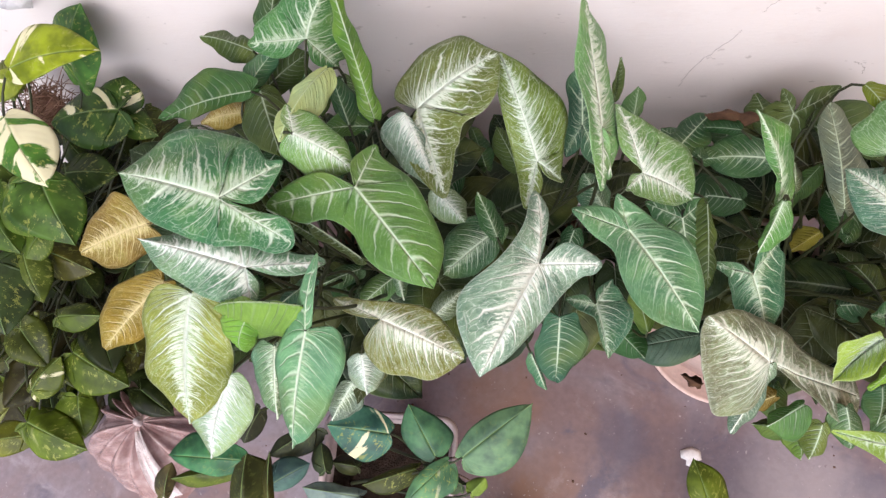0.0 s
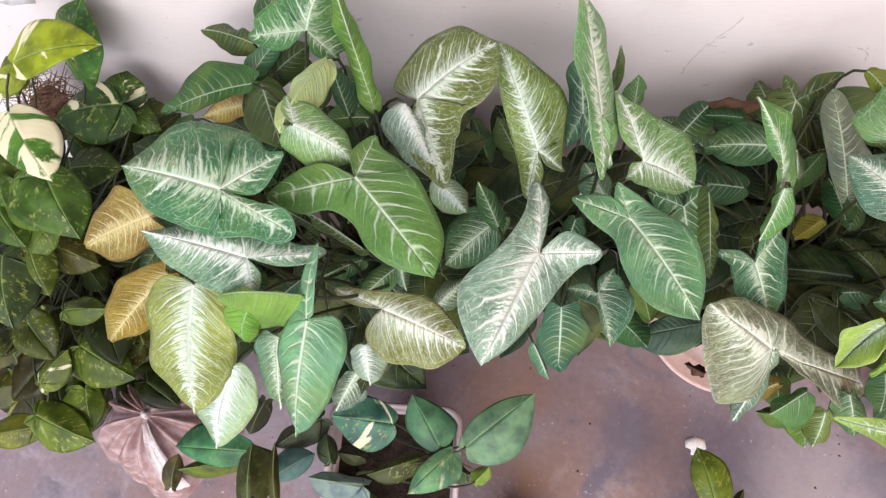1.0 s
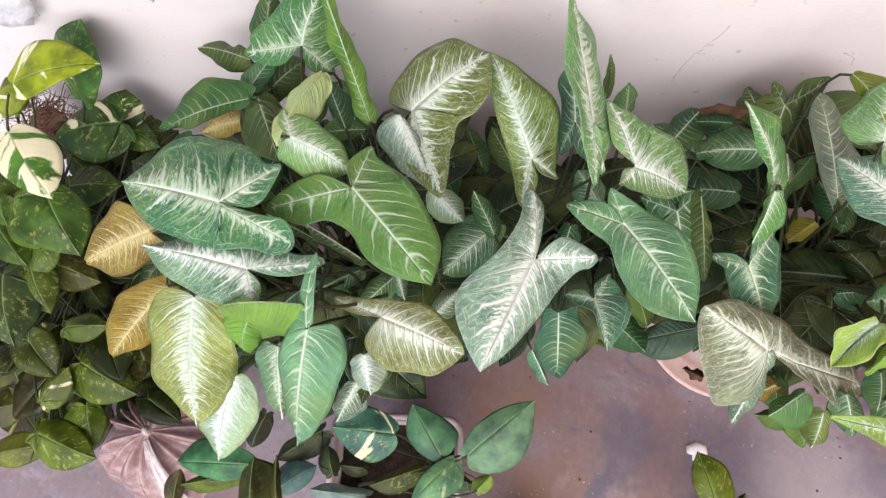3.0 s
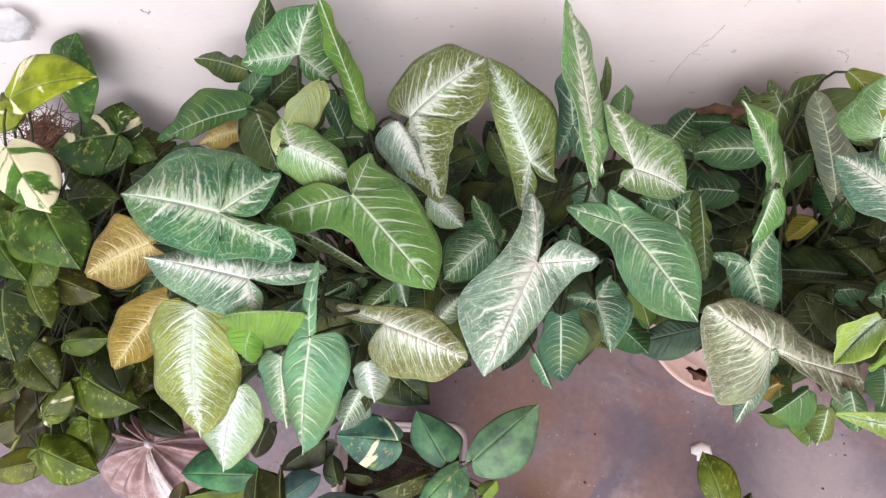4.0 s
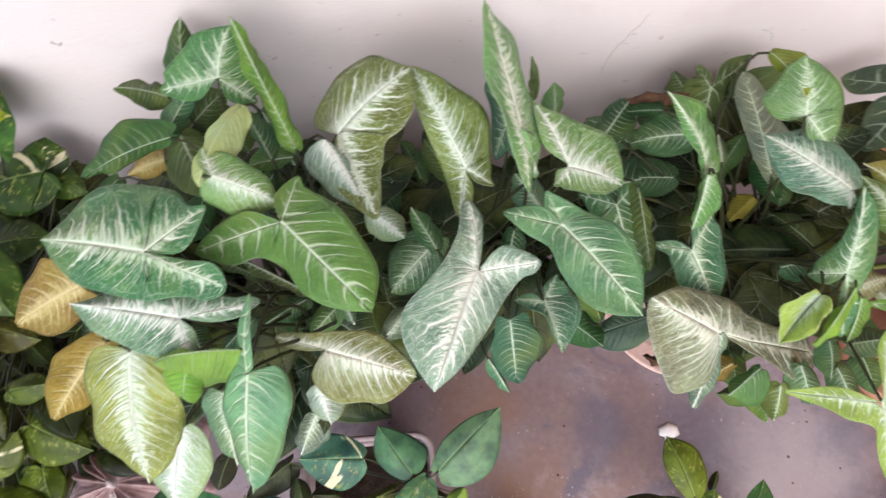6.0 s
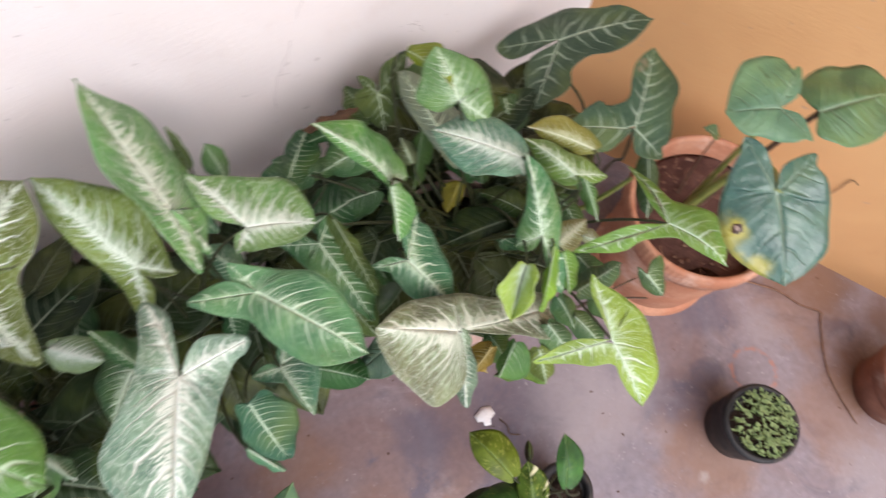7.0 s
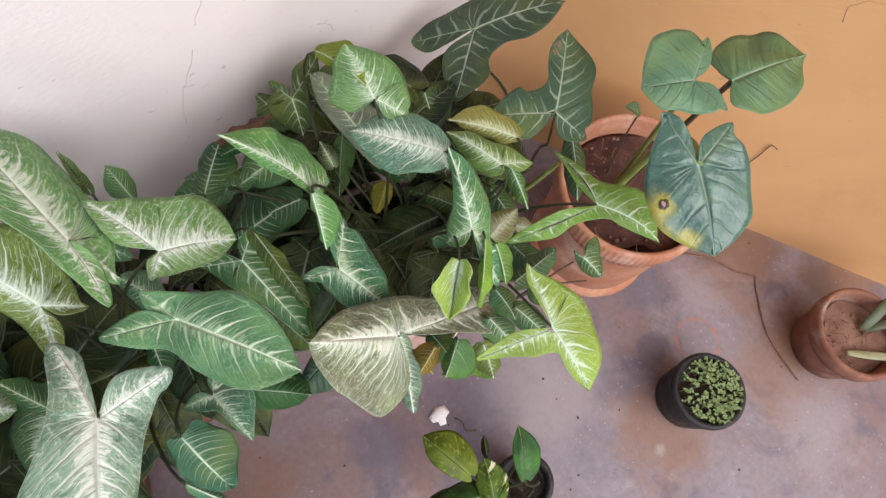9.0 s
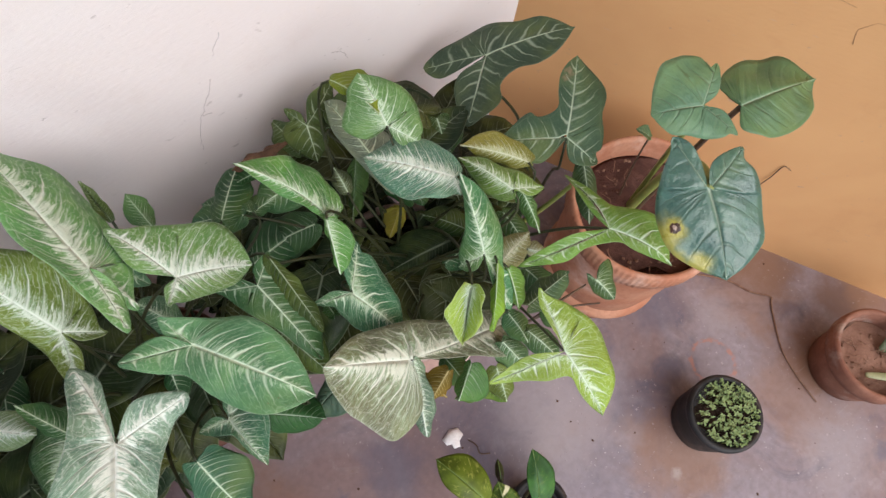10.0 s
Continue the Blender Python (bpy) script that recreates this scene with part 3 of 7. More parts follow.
def slab(name, material, a, b, outward, thickness, height, label):
    """An upright wall from plan point a to b."""
    bm = bmesh.new()
    o = Vector(outward).normalized() * thickness
    low = [Vector(a), Vector(b), Vector(b) + o, Vector(a) + o]
    lo = [bm.verts.new((p.x, p.y, -0.02)) for p in low]
    hi = [bm.verts.new((p.x, p.y, height)) for p in low]
    bm.faces.new(lo)
    bm.faces.new(hi)
    for i in range(4):
        bm.faces.new((lo[i], lo[(i + 1) % 4], hi[(i + 1) % 4], hi[i]))
    return tagged(part(name, bm, material, smooth=False), label, "wall", kind="structure")


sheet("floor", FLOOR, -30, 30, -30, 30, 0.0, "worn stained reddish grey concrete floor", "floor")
slab("wall_white", WHITE, (-4.0, CORNER.y, 0), CORNER, (0, 1, 0), 0.15, 2.7, "white painted plaster wall with scuffs")
far = CORNER + ALONG * 4.5
slab("wall_orange", ORANGE, CORNER + Vector((0, 0.0, 0)), far, (-ALONG.y, ALONG.x, 0), 0.15, 2.7, "orange painted plaster wall")

sheet("ceiling", WHITE, -4.0, 5.0, -0.7, 0.79, 2.7, "white painted porch ceiling", "ceiling").modifiers.new("thickness", "SOLIDIFY").thickness = -0.12

# ---- pots and boxes ----
def pot(name, place, rim, foot, height, material, soil, label, lip=0.02, seed=1, group="plant pots", crimp=0):
    """A turned pot with a rolled lip, hollow inside, filled with earth."""
    ob = thing(name, place, label, "plant pot", group)
    w = 0.012
    body = [(foot * 0.9, 0.0), (foot, 0.004), (foot + (rim - foot) * 0.5, height * 0.5), (rim - 0.014, height - lip * 1.9), (rim - 0.012, height - lip * 1.6)]
    part("body", lathe(body, 56, 0.006, seed), material, ob)
    lipp = [(rim - 0.013, height - lip * 1.7), (rim - 0.002, height - lip * 1.55), (rim, height - lip), (rim, height - 0.006), (rim - 0.004, height), (rim - w + 0.002, height), (rim - w - 0.002, height - 0.006), (rim - w - 0.008, height * 0.55)]
    lip_mesh = lathe(lipp, crimp * 4 if crimp else 56, 0.006, seed)
    if crimp:
        for v in lip_mesh.verts:
            if v.co.z > height - lip * 1.6 and math.hypot(v.co.x, v.co.y) > rim * 0.965:
                q = 1 + 0.005 * math.cos(crimp * math.atan2(v.co.y, v.co.x))
                v.co.x, v.co.y = v.co.x * q, v.co.y * q
        band = lathe([(foot - 0.002, 0.046), (foot + 0.016, 0.056), (foot + 0.020, 0.072), (foot + 0.014, 0.088), (foot + 0.004, 0.094)], 56, 0.006, seed)
        part("band", band, material, ob, "raised clay band round the foot")
    part("rim", lip_mesh, material, ob)
    top = height - lip * 1.5
    bm = lathe([((rim - w - 0.003) * f, top - 0.004 + 0.012 * (1 - f)) for f in (1.0, 0.93, 0.85, 0.76, 0.66, 0.55, 0.43, 0.3, 0.17, 0.05)], 56, 0.006, seed, True)
    rnd = random.Random(seed)
    bumps = [(rnd.uniform(-rim, rim), rnd.uniform(-rim, rim), rnd.uniform(-0.004, 0.006)) for _ in range(14)]
    for v in bm.verts:
        v.co.z += sum(h * math.exp(-((v.co.x - x) ** 2 + (v.co.y - y) ** 2) / (0.05 * rim * rim)) for x, y, h in bumps)
    part("soil", bm, soil, ob)
    return ob


pot("terracotta_pot", (-0.22, 0.32, 0), 0.14, 0.10, 0.30, DIRTYCLAY, SOIL, "round terracotta pot under arrowhead leaves", 0.03, 1)
pot("terracotta_pot", (0.03, 0.43, 0), 0.13, 0.10, 0.28, DIRTYCLAY, SOIL, "weathered brown terracotta pot against the wall", 0.03, 2)
pot("terracotta_pot", (0.48, 0.35, 0.012), 0.15, 0.115, 0.29, PINKCLAY, SOIL, "pale pink clay pot under dense leaves", 0.03, 3)
pot("terracotta_pot", (0.925, 0.193, 0), 0.152, 0.118, 0.37, CLAY, REDSOIL, "wide terracotta pot with a crimped flared lip", 0.035, 4, crimp=84)
pot("terracotta_pot", (-0.80, 0.33, 0), 0.14, 0.10, 0.28, DIRTYCLAY, SOIL, "terracotta pot under trailing pothos", 0.03, 5)
pot("terracotta_pot", (1.263, -0.318, 0), 0.102, 0.078, 0.143, DIRTYCLAY, DUSTSOIL, "low weathered terracotta pot on the floor", 0.028, 6)
pot("nursery_pot", (0.898, -0.214, 0), 0.080, 0.066, 0.126, BLACK, SOIL, "black plastic pot full of tiny seedlings", 0.012, 7)
pot("nursery_pot", (0.47, -0.13, 0), 0.056, 0.045, 0.13, BLACK, SOIL, "small black plastic pot with mottled pothos", 0.012, 8)

# ---- plants ----
SYN_B_ROOT = (0.1, 0.37, 0.3)
SYN_B = thing("arrowhead_plant", SYN_B_ROOT, "arrowhead plant with a silvery leaf and upright olive leaves", "arrowhead plant", "arrowhead plants")
leaf(SYN_B, ARROW, (0.046, 0.234, 0.762), (-0.015, 0.102, 0.750), (0.268, 0.213, 0.469, -0.273, -30, -0.05, 0.134), (0.452, 0.538, 0.173, -0.567, 42, 0.0, -0.163), 0.05, (0.107, 0.196, 0.148, 1), SYN_B_ROOT, lobe=0.6, full=0.85)
leaf(SYN_B, ARROW, (0.150, 0.284, 0.754), (0.228, 0.169, 0.742), (0.344, 0.287, 0.084, -0.31, 6, 0.0, 0.08), (0.304, 0.537, 0.33, -0.39, -6, -0.3, 0.174), 0.07, (0.07, 0.175, 0.087, 0.58), SYN_B_ROOT, full=0.85)
leaf(SYN_B, ARROW, (0.081, 0.199, 0.652), (0.086, 0.130, 0.554), (0.362, 0.406, 0.284, 0.146, -14, 0.0, 0.0), (0.271, 0.51, 0.199, 0.16, -14, 0.0, -0.0), 0.06, (0.028, 0.09, 0.056, 0.41), SYN_B_ROOT)
leaf(SYN_B, ARROW, (0.050, 0.160, 0.590), (0.074, 0.118, 0.550), (0.268, 0.503, 0.081, 0.0, -58), (0.328, 0.459, 0.098, 0.0, -57), 0.06, (0.056, 0.159, 0.092, 0.6), SYN_B_ROOT)
leaf(SYN_B, ARROW, (0.130, 0.224, 0.634), (0.143, 0.150, 0.650), (0.547, 0.292, 0.371, -0.412, 21, 0.0, -0.0), (0.079, 0.552, 0.496, -0.24, -14, -0.3, 0.0), 0.1, (0.047, 0.138, 0.082, 0.75), SYN_B_ROOT)
leaf(SYN_B, ARROW, (0.042, 0.379, 0.734), (-0.014, 0.504, 0.786), (0.166, 0.443, 0.227, -0.354, -14, 0.0, 0.181), (0.414, 0.274, 0.184, -0.243, -14, 0.0, 0.0), 0.08, (0.121, 0.18, 0.036, 0.85), SYN_B_ROOT)
leaf(SYN_B, ARROW, (0.110, 0.387, 0.812), (0.080, 0.552, 0.848), (0.242, 0.219, 0.063, -0.445, 54, 0.0, -0.0), (0.662, 0.504, 0.178, -0.33, -60, 0.0, 0.0), 0.03, (0.12, 0.29, 0.1, 0.84), SYN_B_ROOT)
leaf(SYN_B, ARROW, (0.102, 0.453, 0.700), (0.094, 0.519, 0.740), (0.352, 0.661, 0.459, -0.564, -44), (0.369, 0.498, 0.461, -0.766, -29), 0.06, (0.047, 0.127, 0.082, 0.6), SYN_B_ROOT)
leaf(SYN_B, ARROW, (0.169, 0.364, 0.744), (0.247, 0.359, 0.680), (0.571, 0.785, 0.738, -0.49, 9, 0.0, -0.0), (0.262, 0.421, 0.298, -0.183, -14, 0.0, -0.0), 0.06, (0.12, 0.25, 0.075, 0.9), SYN_B_ROOT)
leaf(SYN_B, ARROW, (0.269, 0.359, 0.670), (0.278, 0.255, 0.620), (0.155, 0.541, 0.07, -0.07, -41), (0.255, 0.518, 0.115, -0.07, -45), 0.06, (0.047, 0.08, 0.022, 0.24), SYN_B_ROOT)
leaf(SYN_B, ARROW, (-0.004, 0.287, 0.700), (-0.032, 0.340, 0.720), (0.364, 0.524, 0.164, -0.07, -51), (0.39, 0.394, 0.176, -0.07, -36), 0.06, (0.047, 0.143, 0.051, 0.55), SYN_B_ROOT)
leaf(SYN_B, ARROW, (-0.001, 0.316, 0.660), (-0.076, 0.257, 0.620), (0.35, 0.661, 0.158, -0.07, -40), (0.456, 0.511, 0.205, -0.07, -9), 0.06, (0.037, 0.106, 0.046, 0.7), SYN_B_ROOT)
leaf(SYN_B, ARROW, (-0.089, 0.357, 0.680), (-0.049, 0.324, 0.650), (0.485, 0.735, 0.218, -0.07, -26), (0.543, 0.538, 0.244, -0.07, -43), 0.06, (0.149, 0.233, 0.092, 0.95), SYN_B_ROOT)
leaf(SYN_B, ARROW, (-0.081, 0.195, 0.640), (-0.045, 0.235, 0.630), (0.464, 0.658, 0.209, -0.07, -32), (0.48, 0.556, 0.216, -0.07, -50), 0.06, (0.084, 0.138, 0.102, 0.8), SYN_B_ROOT)
leaf(SYN_B, ARROW, (0.020, 0.413, 0.640), (-0.014, 0.469, 0.660), (0.386, 0.578, 0.174, -0.07, -48), (0.377, 0.536, 0.17, -0.07, -30), 0.06, (0.047, 0.08, 0.022, 0.24), SYN_B_ROOT)
leaf(SYN_B, ARROW, (0.215, 0.210, 0.550), (0.187, 0.263, 0.600), (0.328, 0.406, 0.147, -0.07, -53), (0.374, 0.392, 0.168, -0.07, -20), 0.06, (0.056, 0.106, 0.02, 0.1), SYN_B_ROOT)
leaf(SYN_B, ARROW, (0.102, 0.332, 0.620), (0.088, 0.287, 0.580), (0.451, 0.531, 0.203, -0.07, -37), (0.404, 0.602, 0.182, -0.07, -40), 0.06, (0.023, 0.074, 0.031, 0.37), SYN_B_ROOT)
leaf(SYN_B, ARROW, (0.137, 0.349, 0.660), (0.109, 0.401, 0.660), (0.517, 0.557, 0.233, -0.07, -47), (0.461, 0.668, 0.207, -0.07, -25), 0.06, (0.056, 0.148, 0.092, 0.7), SYN_B_ROOT)
leaf(SYN_B, ARROW, (0.287, 0.462, 0.600), (0.235, 0.520, 0.580), (0.263, 0.684, 0.118, -0.07, -69), (0.364, 0.64, 0.164, -0.07, -12), 0.06, (0.033, 0.09, 0.046, 0.34), SYN_B_ROOT)
# gap leaves: their darker green and dim veins stand in for shade
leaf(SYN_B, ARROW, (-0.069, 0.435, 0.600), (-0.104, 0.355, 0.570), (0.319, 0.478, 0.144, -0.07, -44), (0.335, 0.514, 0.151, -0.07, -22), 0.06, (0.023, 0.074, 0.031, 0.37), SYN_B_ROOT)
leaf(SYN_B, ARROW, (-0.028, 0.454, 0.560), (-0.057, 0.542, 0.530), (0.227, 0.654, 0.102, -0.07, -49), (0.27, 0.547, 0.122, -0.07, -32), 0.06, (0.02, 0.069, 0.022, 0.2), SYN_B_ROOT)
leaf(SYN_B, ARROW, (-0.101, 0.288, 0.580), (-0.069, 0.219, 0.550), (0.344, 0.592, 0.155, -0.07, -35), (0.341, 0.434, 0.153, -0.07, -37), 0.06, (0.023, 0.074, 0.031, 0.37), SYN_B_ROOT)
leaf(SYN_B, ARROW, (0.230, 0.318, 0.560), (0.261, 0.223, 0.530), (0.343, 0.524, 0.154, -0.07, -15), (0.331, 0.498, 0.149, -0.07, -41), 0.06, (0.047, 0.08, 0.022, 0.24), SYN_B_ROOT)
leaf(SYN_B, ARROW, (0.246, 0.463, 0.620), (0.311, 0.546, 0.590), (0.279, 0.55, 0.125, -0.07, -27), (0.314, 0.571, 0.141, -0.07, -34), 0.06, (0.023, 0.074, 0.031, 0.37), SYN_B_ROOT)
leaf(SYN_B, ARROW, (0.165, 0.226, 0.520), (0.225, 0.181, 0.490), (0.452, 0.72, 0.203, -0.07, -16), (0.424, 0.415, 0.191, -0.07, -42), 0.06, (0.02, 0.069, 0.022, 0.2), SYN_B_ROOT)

SYN_A_ROOT = (-0.22, 0.27, 0.3)
SYN_A = thing("arrowhead_plant", SYN_A_ROOT, "arrowhead plant with broad white-veined and yellowing leaves", "arrowhead plant", "arrowhead plants")
leaf(SYN_A, ARROW, (-0.109, 0.415, 0.790), (-0.012, 0.491, 0.804), (0.597, 0.634, 0.558, -0.095, -15, 0.0, 0.0), (0.476, 0.471, 0.9, -0.29, 3, -0.13, 0.0), 0.08, (0.112, 0.148, 0.036, 0.85), SYN_A_ROOT)
leaf(SYN_A, ARROW, (-0.120, 0.398, 0.810), (-0.075, 0.315, 0.760), (0.13, 0.389, 0.039, 0.0, -55), (0.41, 0.119, 0.123, 0.0, -28), 0.1, (0.107, 0.196, 0.148, 1), SYN_A_ROOT)
leaf(SYN_A, ARROW, (-0.155, 0.276, 0.864), (-0.064, 0.173, 0.852), (0.33, 0.647, 0.394, -0.248, -14, 0.1, -0.0), (0.261, 0.509, 0.677, -0.406, -14, -0.3, -0.0), 0.06, (0.084, 0.196, 0.051, 0.48), SYN_A_ROOT)
leaf(SYN_A, ARROW, (-0.297, 0.254, 0.870), (-0.440, 0.296, 0.830), (0.321, 0.253, 0.168, -0.643, -14, 0.22, -0.0), (0.449, 0.8, 0.42, -0.273, -10, 0.3, -0.0), 0.05, (0.047, 0.164, 0.071, 0.75), SYN_A_ROOT, lobe=0.7, full=0.85)
leaf(SYN_A, ARROW, (-0.257, 0.182, 0.862), (-0.405, 0.221, 0.820), (0.268, 0.145, 0.244, -0.12, -14, 0.0, -0.0), (0.232, 0.147, 0.189, -0.508, -14, 0.0, 0.051), 0.05, (0.093, 0.212, 0.117, 0.93), SYN_A_ROOT, full=0.85)
leaf(SYN_A, ARROW, (-0.445, 0.268, 0.740), (-0.550, 0.237, 0.700), (0.355, 0.75, 0.355, 0.078, -48), (0.501, 0.378, 0.02, -0.219, 6), 0.05, (0.19, 0.13, 0.03, 0.85), SYN_A_ROOT)
leaf(SYN_A, ARROW, (-0.406, 0.194, 0.740), (-0.485, 0.113, 0.700), (0.275, 0.592, 0.124, -0.07, -52), (0.373, 0.59, 0.168, -0.07, 2), 0.05, (0.21, 0.15, 0.02, 0.75), SYN_A_ROOT)
leaf(SYN_A, ARROW, (-0.331, 0.161, 0.820), (-0.344, 0.029, 0.730), (0.318, 0.451, 0.279, 0.109, -14, 0.0, -0.0), (0.378, 0.453, 0.37, -0.007, -8, 0.0, -0.0), 0.07, (0.2, 0.24, 0.045, 0.82), SYN_A_ROOT, full=0.85)
leaf(SYN_A, ARROW, (-0.298, 0.082, 0.760), (-0.332, -0.007, 0.680), (0.333, 0.259, 0.15, -0.07, -14), (0.36, 0.785, 0.162, -0.07, -18), 0.07, (0.242, 0.36, 0.163, 0.97), SYN_A_ROOT)
leaf(SYN_A, ARROW, (-0.181, 0.116, 0.880), (-0.200, 0.010, 0.800), (0.285, 0.394, 0.317, 0.033, -14, 0.0, -0.08), (0.296, 0.515, 0.219, -0.502, -35, 0.0, -0.1), 0.06, (0.112, 0.276, 0.153, 0.55), SYN_A_ROOT)
leaf(SYN_A, ARROW, (-0.239, 0.115, 0.790), (-0.239, 0.041, 0.740), (0.319, 0.551, 0.143, -0.07, -49), (0.357, 0.336, 0.323, -0.047, -17), 0.06, (0.056, 0.159, 0.102, 0.75), SYN_A_ROOT)
leaf(SYN_A, ARROW, (-0.188, 0.141, 0.880), (-0.293, 0.142, 0.840), (0.544, 0.75, 0.163, 0.0, -59), (0.088, 0.526, 0.026, 0.0, -64), 0.2, (0.14, 0.265, 0.051, 0.2), SYN_A_ROOT)
leaf(SYN_A, ARROW, (-0.246, 0.136, 0.860), (-0.264, 0.105, 0.800), (0.366, 0.289, 0.11, 0.0, -59), (0.438, 0.497, 0.131, 0.0, -2), 0.2, (0.121, 0.286, 0.041, 0.2), SYN_A_ROOT)
leaf(SYN_A, ARROW, (-0.122, 0.147, 0.814), (-0.033, 0.119, 0.762), (0.316, 0.367, 0.03, -0.481, -6, 0.0, -0.1), (0.412, 0.565, 0.476, 0.056, -18, 0.1, -0.0), 0.08, (0.158, 0.17, 0.031, 0.95), SYN_A_ROOT, full=0.85)
leaf(SYN_A, ARROW, (-0.177, 0.139, 0.620), (-0.171, 0.091, 0.580), (0.535, 0.707, 0.161, 0.0, -39), (0.479, 0.421, 0.144, 0.0, -26), 0.06, (0.186, 0.254, 0.204, 0.97), SYN_A_ROOT, wave=0.025)
leaf(SYN_A, ARROW, (-0.198, 0.111, 0.550), (-0.230, 0.057, 0.520), (0.486, 0.483, 0.146, 0.0, -41), (0.393, 0.564, 0.118, 0.0, -27), 0.06, (0.084, 0.127, 0.102, 0.8), wave=0.025)
leaf(SYN_A, ARROW, (-0.258, 0.506, 0.800), (-0.228, 0.552, 0.840), (0.701, 0.296, 1.142, -0.703, 12, 0.12), (0.877, 0.386, 0.971, -0.363, -61, 0.1), 0.1, (0.047, 0.159, 0.051, 0.72), SYN_A_ROOT)
leaf(SYN_A, ARROW, (-0.158, 0.395, 0.800), (-0.213, 0.531, 0.880), (0.126, 0.543, 0.038, 0.0, -43), (0.126, 0.374, 0.038, 0.0, -43), 0.06, (0.093, 0.212, 0.036, 0.35), SYN_A_ROOT, full=1.3)
leaf(SYN_A, ARROW, (-0.329, 0.539, 0.740), (-0.312, 0.607, 0.800), (0.337, 0.344, 0.152, -0.07, -11), (0.256, 0.55, 0.115, -0.07, -61), 0.06, (0.023, 0.074, 0.031, 0.37), SYN_A_ROOT)
leaf(SYN_A, ARROW, (-0.352, 0.528, 0.740), (-0.456, 0.580, 0.700), (0.24, 0.422, 0.108, -0.07, -51), (0.213, 0.75, 0.096, -0.07, -20), 0.06, (0.047, 0.08, 0.022, 0.24), SYN_A_ROOT)
leaf(SYN_A, ARROW, (-0.335, 0.452, 0.760), (-0.482, 0.438, 0.700), (0.11, 0.475, 0.05, -0.07, -69), (0.29, 0.451, 0.13, -0.07, 7), 0.06, (0.033, 0.101, 0.029, 0.3), SYN_A_ROOT)
leaf(SYN_A, ARROW, (-0.358, 0.464, 0.730), (-0.312, 0.531, 0.750), (0.314, 0.45, 0.141, -0.07, -13), (0.258, 0.549, 0.116, -0.07, -69), 0.06, (0.047, 0.138, 0.076, 0.4), SYN_A_ROOT)
leaf(SYN_A, ARROW, (-0.343, 0.491, 0.700), (-0.279, 0.543, 0.720), (0.441, 0.552, 0.198, -0.07, 1), (0.338, 0.513, 0.152, -0.07, -60), 0.06, (0.047, 0.08, 0.022, 0.24), SYN_A_ROOT)
leaf(SYN_A, ARROW, (-0.336, 0.472, 0.730), (-0.306, 0.394, 0.690), (0.424, 0.401, 0.191, -0.07, -32), (0.466, 0.52, 0.21, -0.07, -17), 0.06, (0.065, 0.106, 0.031, 0.35), SYN_A_ROOT)
leaf(SYN_A, ARROW, (-0.225, 0.328, 0.880), (-0.164, 0.305, 0.840), (0.423, 0.497, 0.446, -0.268, -20), (0.578, 0.509, 0.484, -0.059, -49), 0.15, (0.121, 0.276, 0.071, 0.85), SYN_A_ROOT)
leaf(SYN_A, ARROW, (-0.205, 0.423, 0.860), (-0.243, 0.322, 0.870), (0.295, 0.251, 0.089, 0.0, -55), (0.194, 0.594, 0.058, 0.0, -19), 0.12, (0.391, 0.509, 0.255, 0.1), SYN_A_ROOT, full=1.2)
leaf(SYN_A, ARROW, (-0.190, 0.390, 0.790), (-0.210, 0.437, 0.830), (0.236, 0.442, 0.071, 0.0, -59), (0.413, 0.411, 0.124, 0.0, -38), 0.1, (0.028, 0.085, 0.041, 0.34), SYN_A_ROOT)
leaf(SYN_A, ARROW, (-0.173, 0.406, 0.760), (-0.225, 0.388, 0.780), (0.302, 0.489, 0.09, 0.0, -75), (0.472, 0.383, 0.142, 0.0, -14), 0.06, (0.047, 0.127, 0.031, 0.4), SYN_A_ROOT)
leaf(SYN_A, ARROW, (-0.387, 0.478, 0.660), (-0.467, 0.478, 0.620), (0.265, 0.519, 0.119, -0.07, -66), (0.354, 0.523, 0.159, -0.07, -5), 0.06, (0.231, 0.164, 0.036, 0.85), SYN_A_ROOT)
leaf(SYN_A, ARROW, (-0.231, 0.267, 0.720), (-0.311, 0.311, 0.700), (0.192, 0.439, 0.086, -0.07, -61), (0.236, 0.668, 0.106, -0.07, -39), 0.06, (0.047, 0.08, 0.022, 0.24), SYN_A_ROOT)
leaf(SYN_A, ARROW, (-0.166, 0.237, 0.740), (-0.264, 0.298, 0.720), (0.157, 0.296, 0.071, -0.07, -58), (0.11, 0.74, 0.049, -0.07, -75), 0.06, (0.074, 0.106, 0.031, 0.6), SYN_A_ROOT)
leaf(SYN_A, ARROW, (-0.184, 0.247, 0.660), (-0.249, 0.221, 0.640), (0.326, 0.46, 0.147, -0.07, -57), (0.318, 0.581, 0.143, -0.07, -29), 0.06, (0.023, 0.074, 0.031, 0.37), SYN_A_ROOT)
leaf(SYN_A, ARROW, (-0.137, 0.239, 0.660), (-0.185, 0.197, 0.640), (0.378, 0.548, 0.17, -0.07, -54), (0.408, 0.561, 0.184, -0.07, -24), 0.06, (0.065, 0.148, 0.051, 0.5), SYN_A_ROOT)
leaf(SYN_A, ARROW, (-0.130, 0.240, 0.680), (-0.124, 0.213, 0.640), (0.421, 0.75, 0.126, 0.0, -60), (0.432, 0.73, 0.13, 0.0, -47), 0.06, (0.093, 0.191, 0.102, 0.8), SYN_A_ROOT)
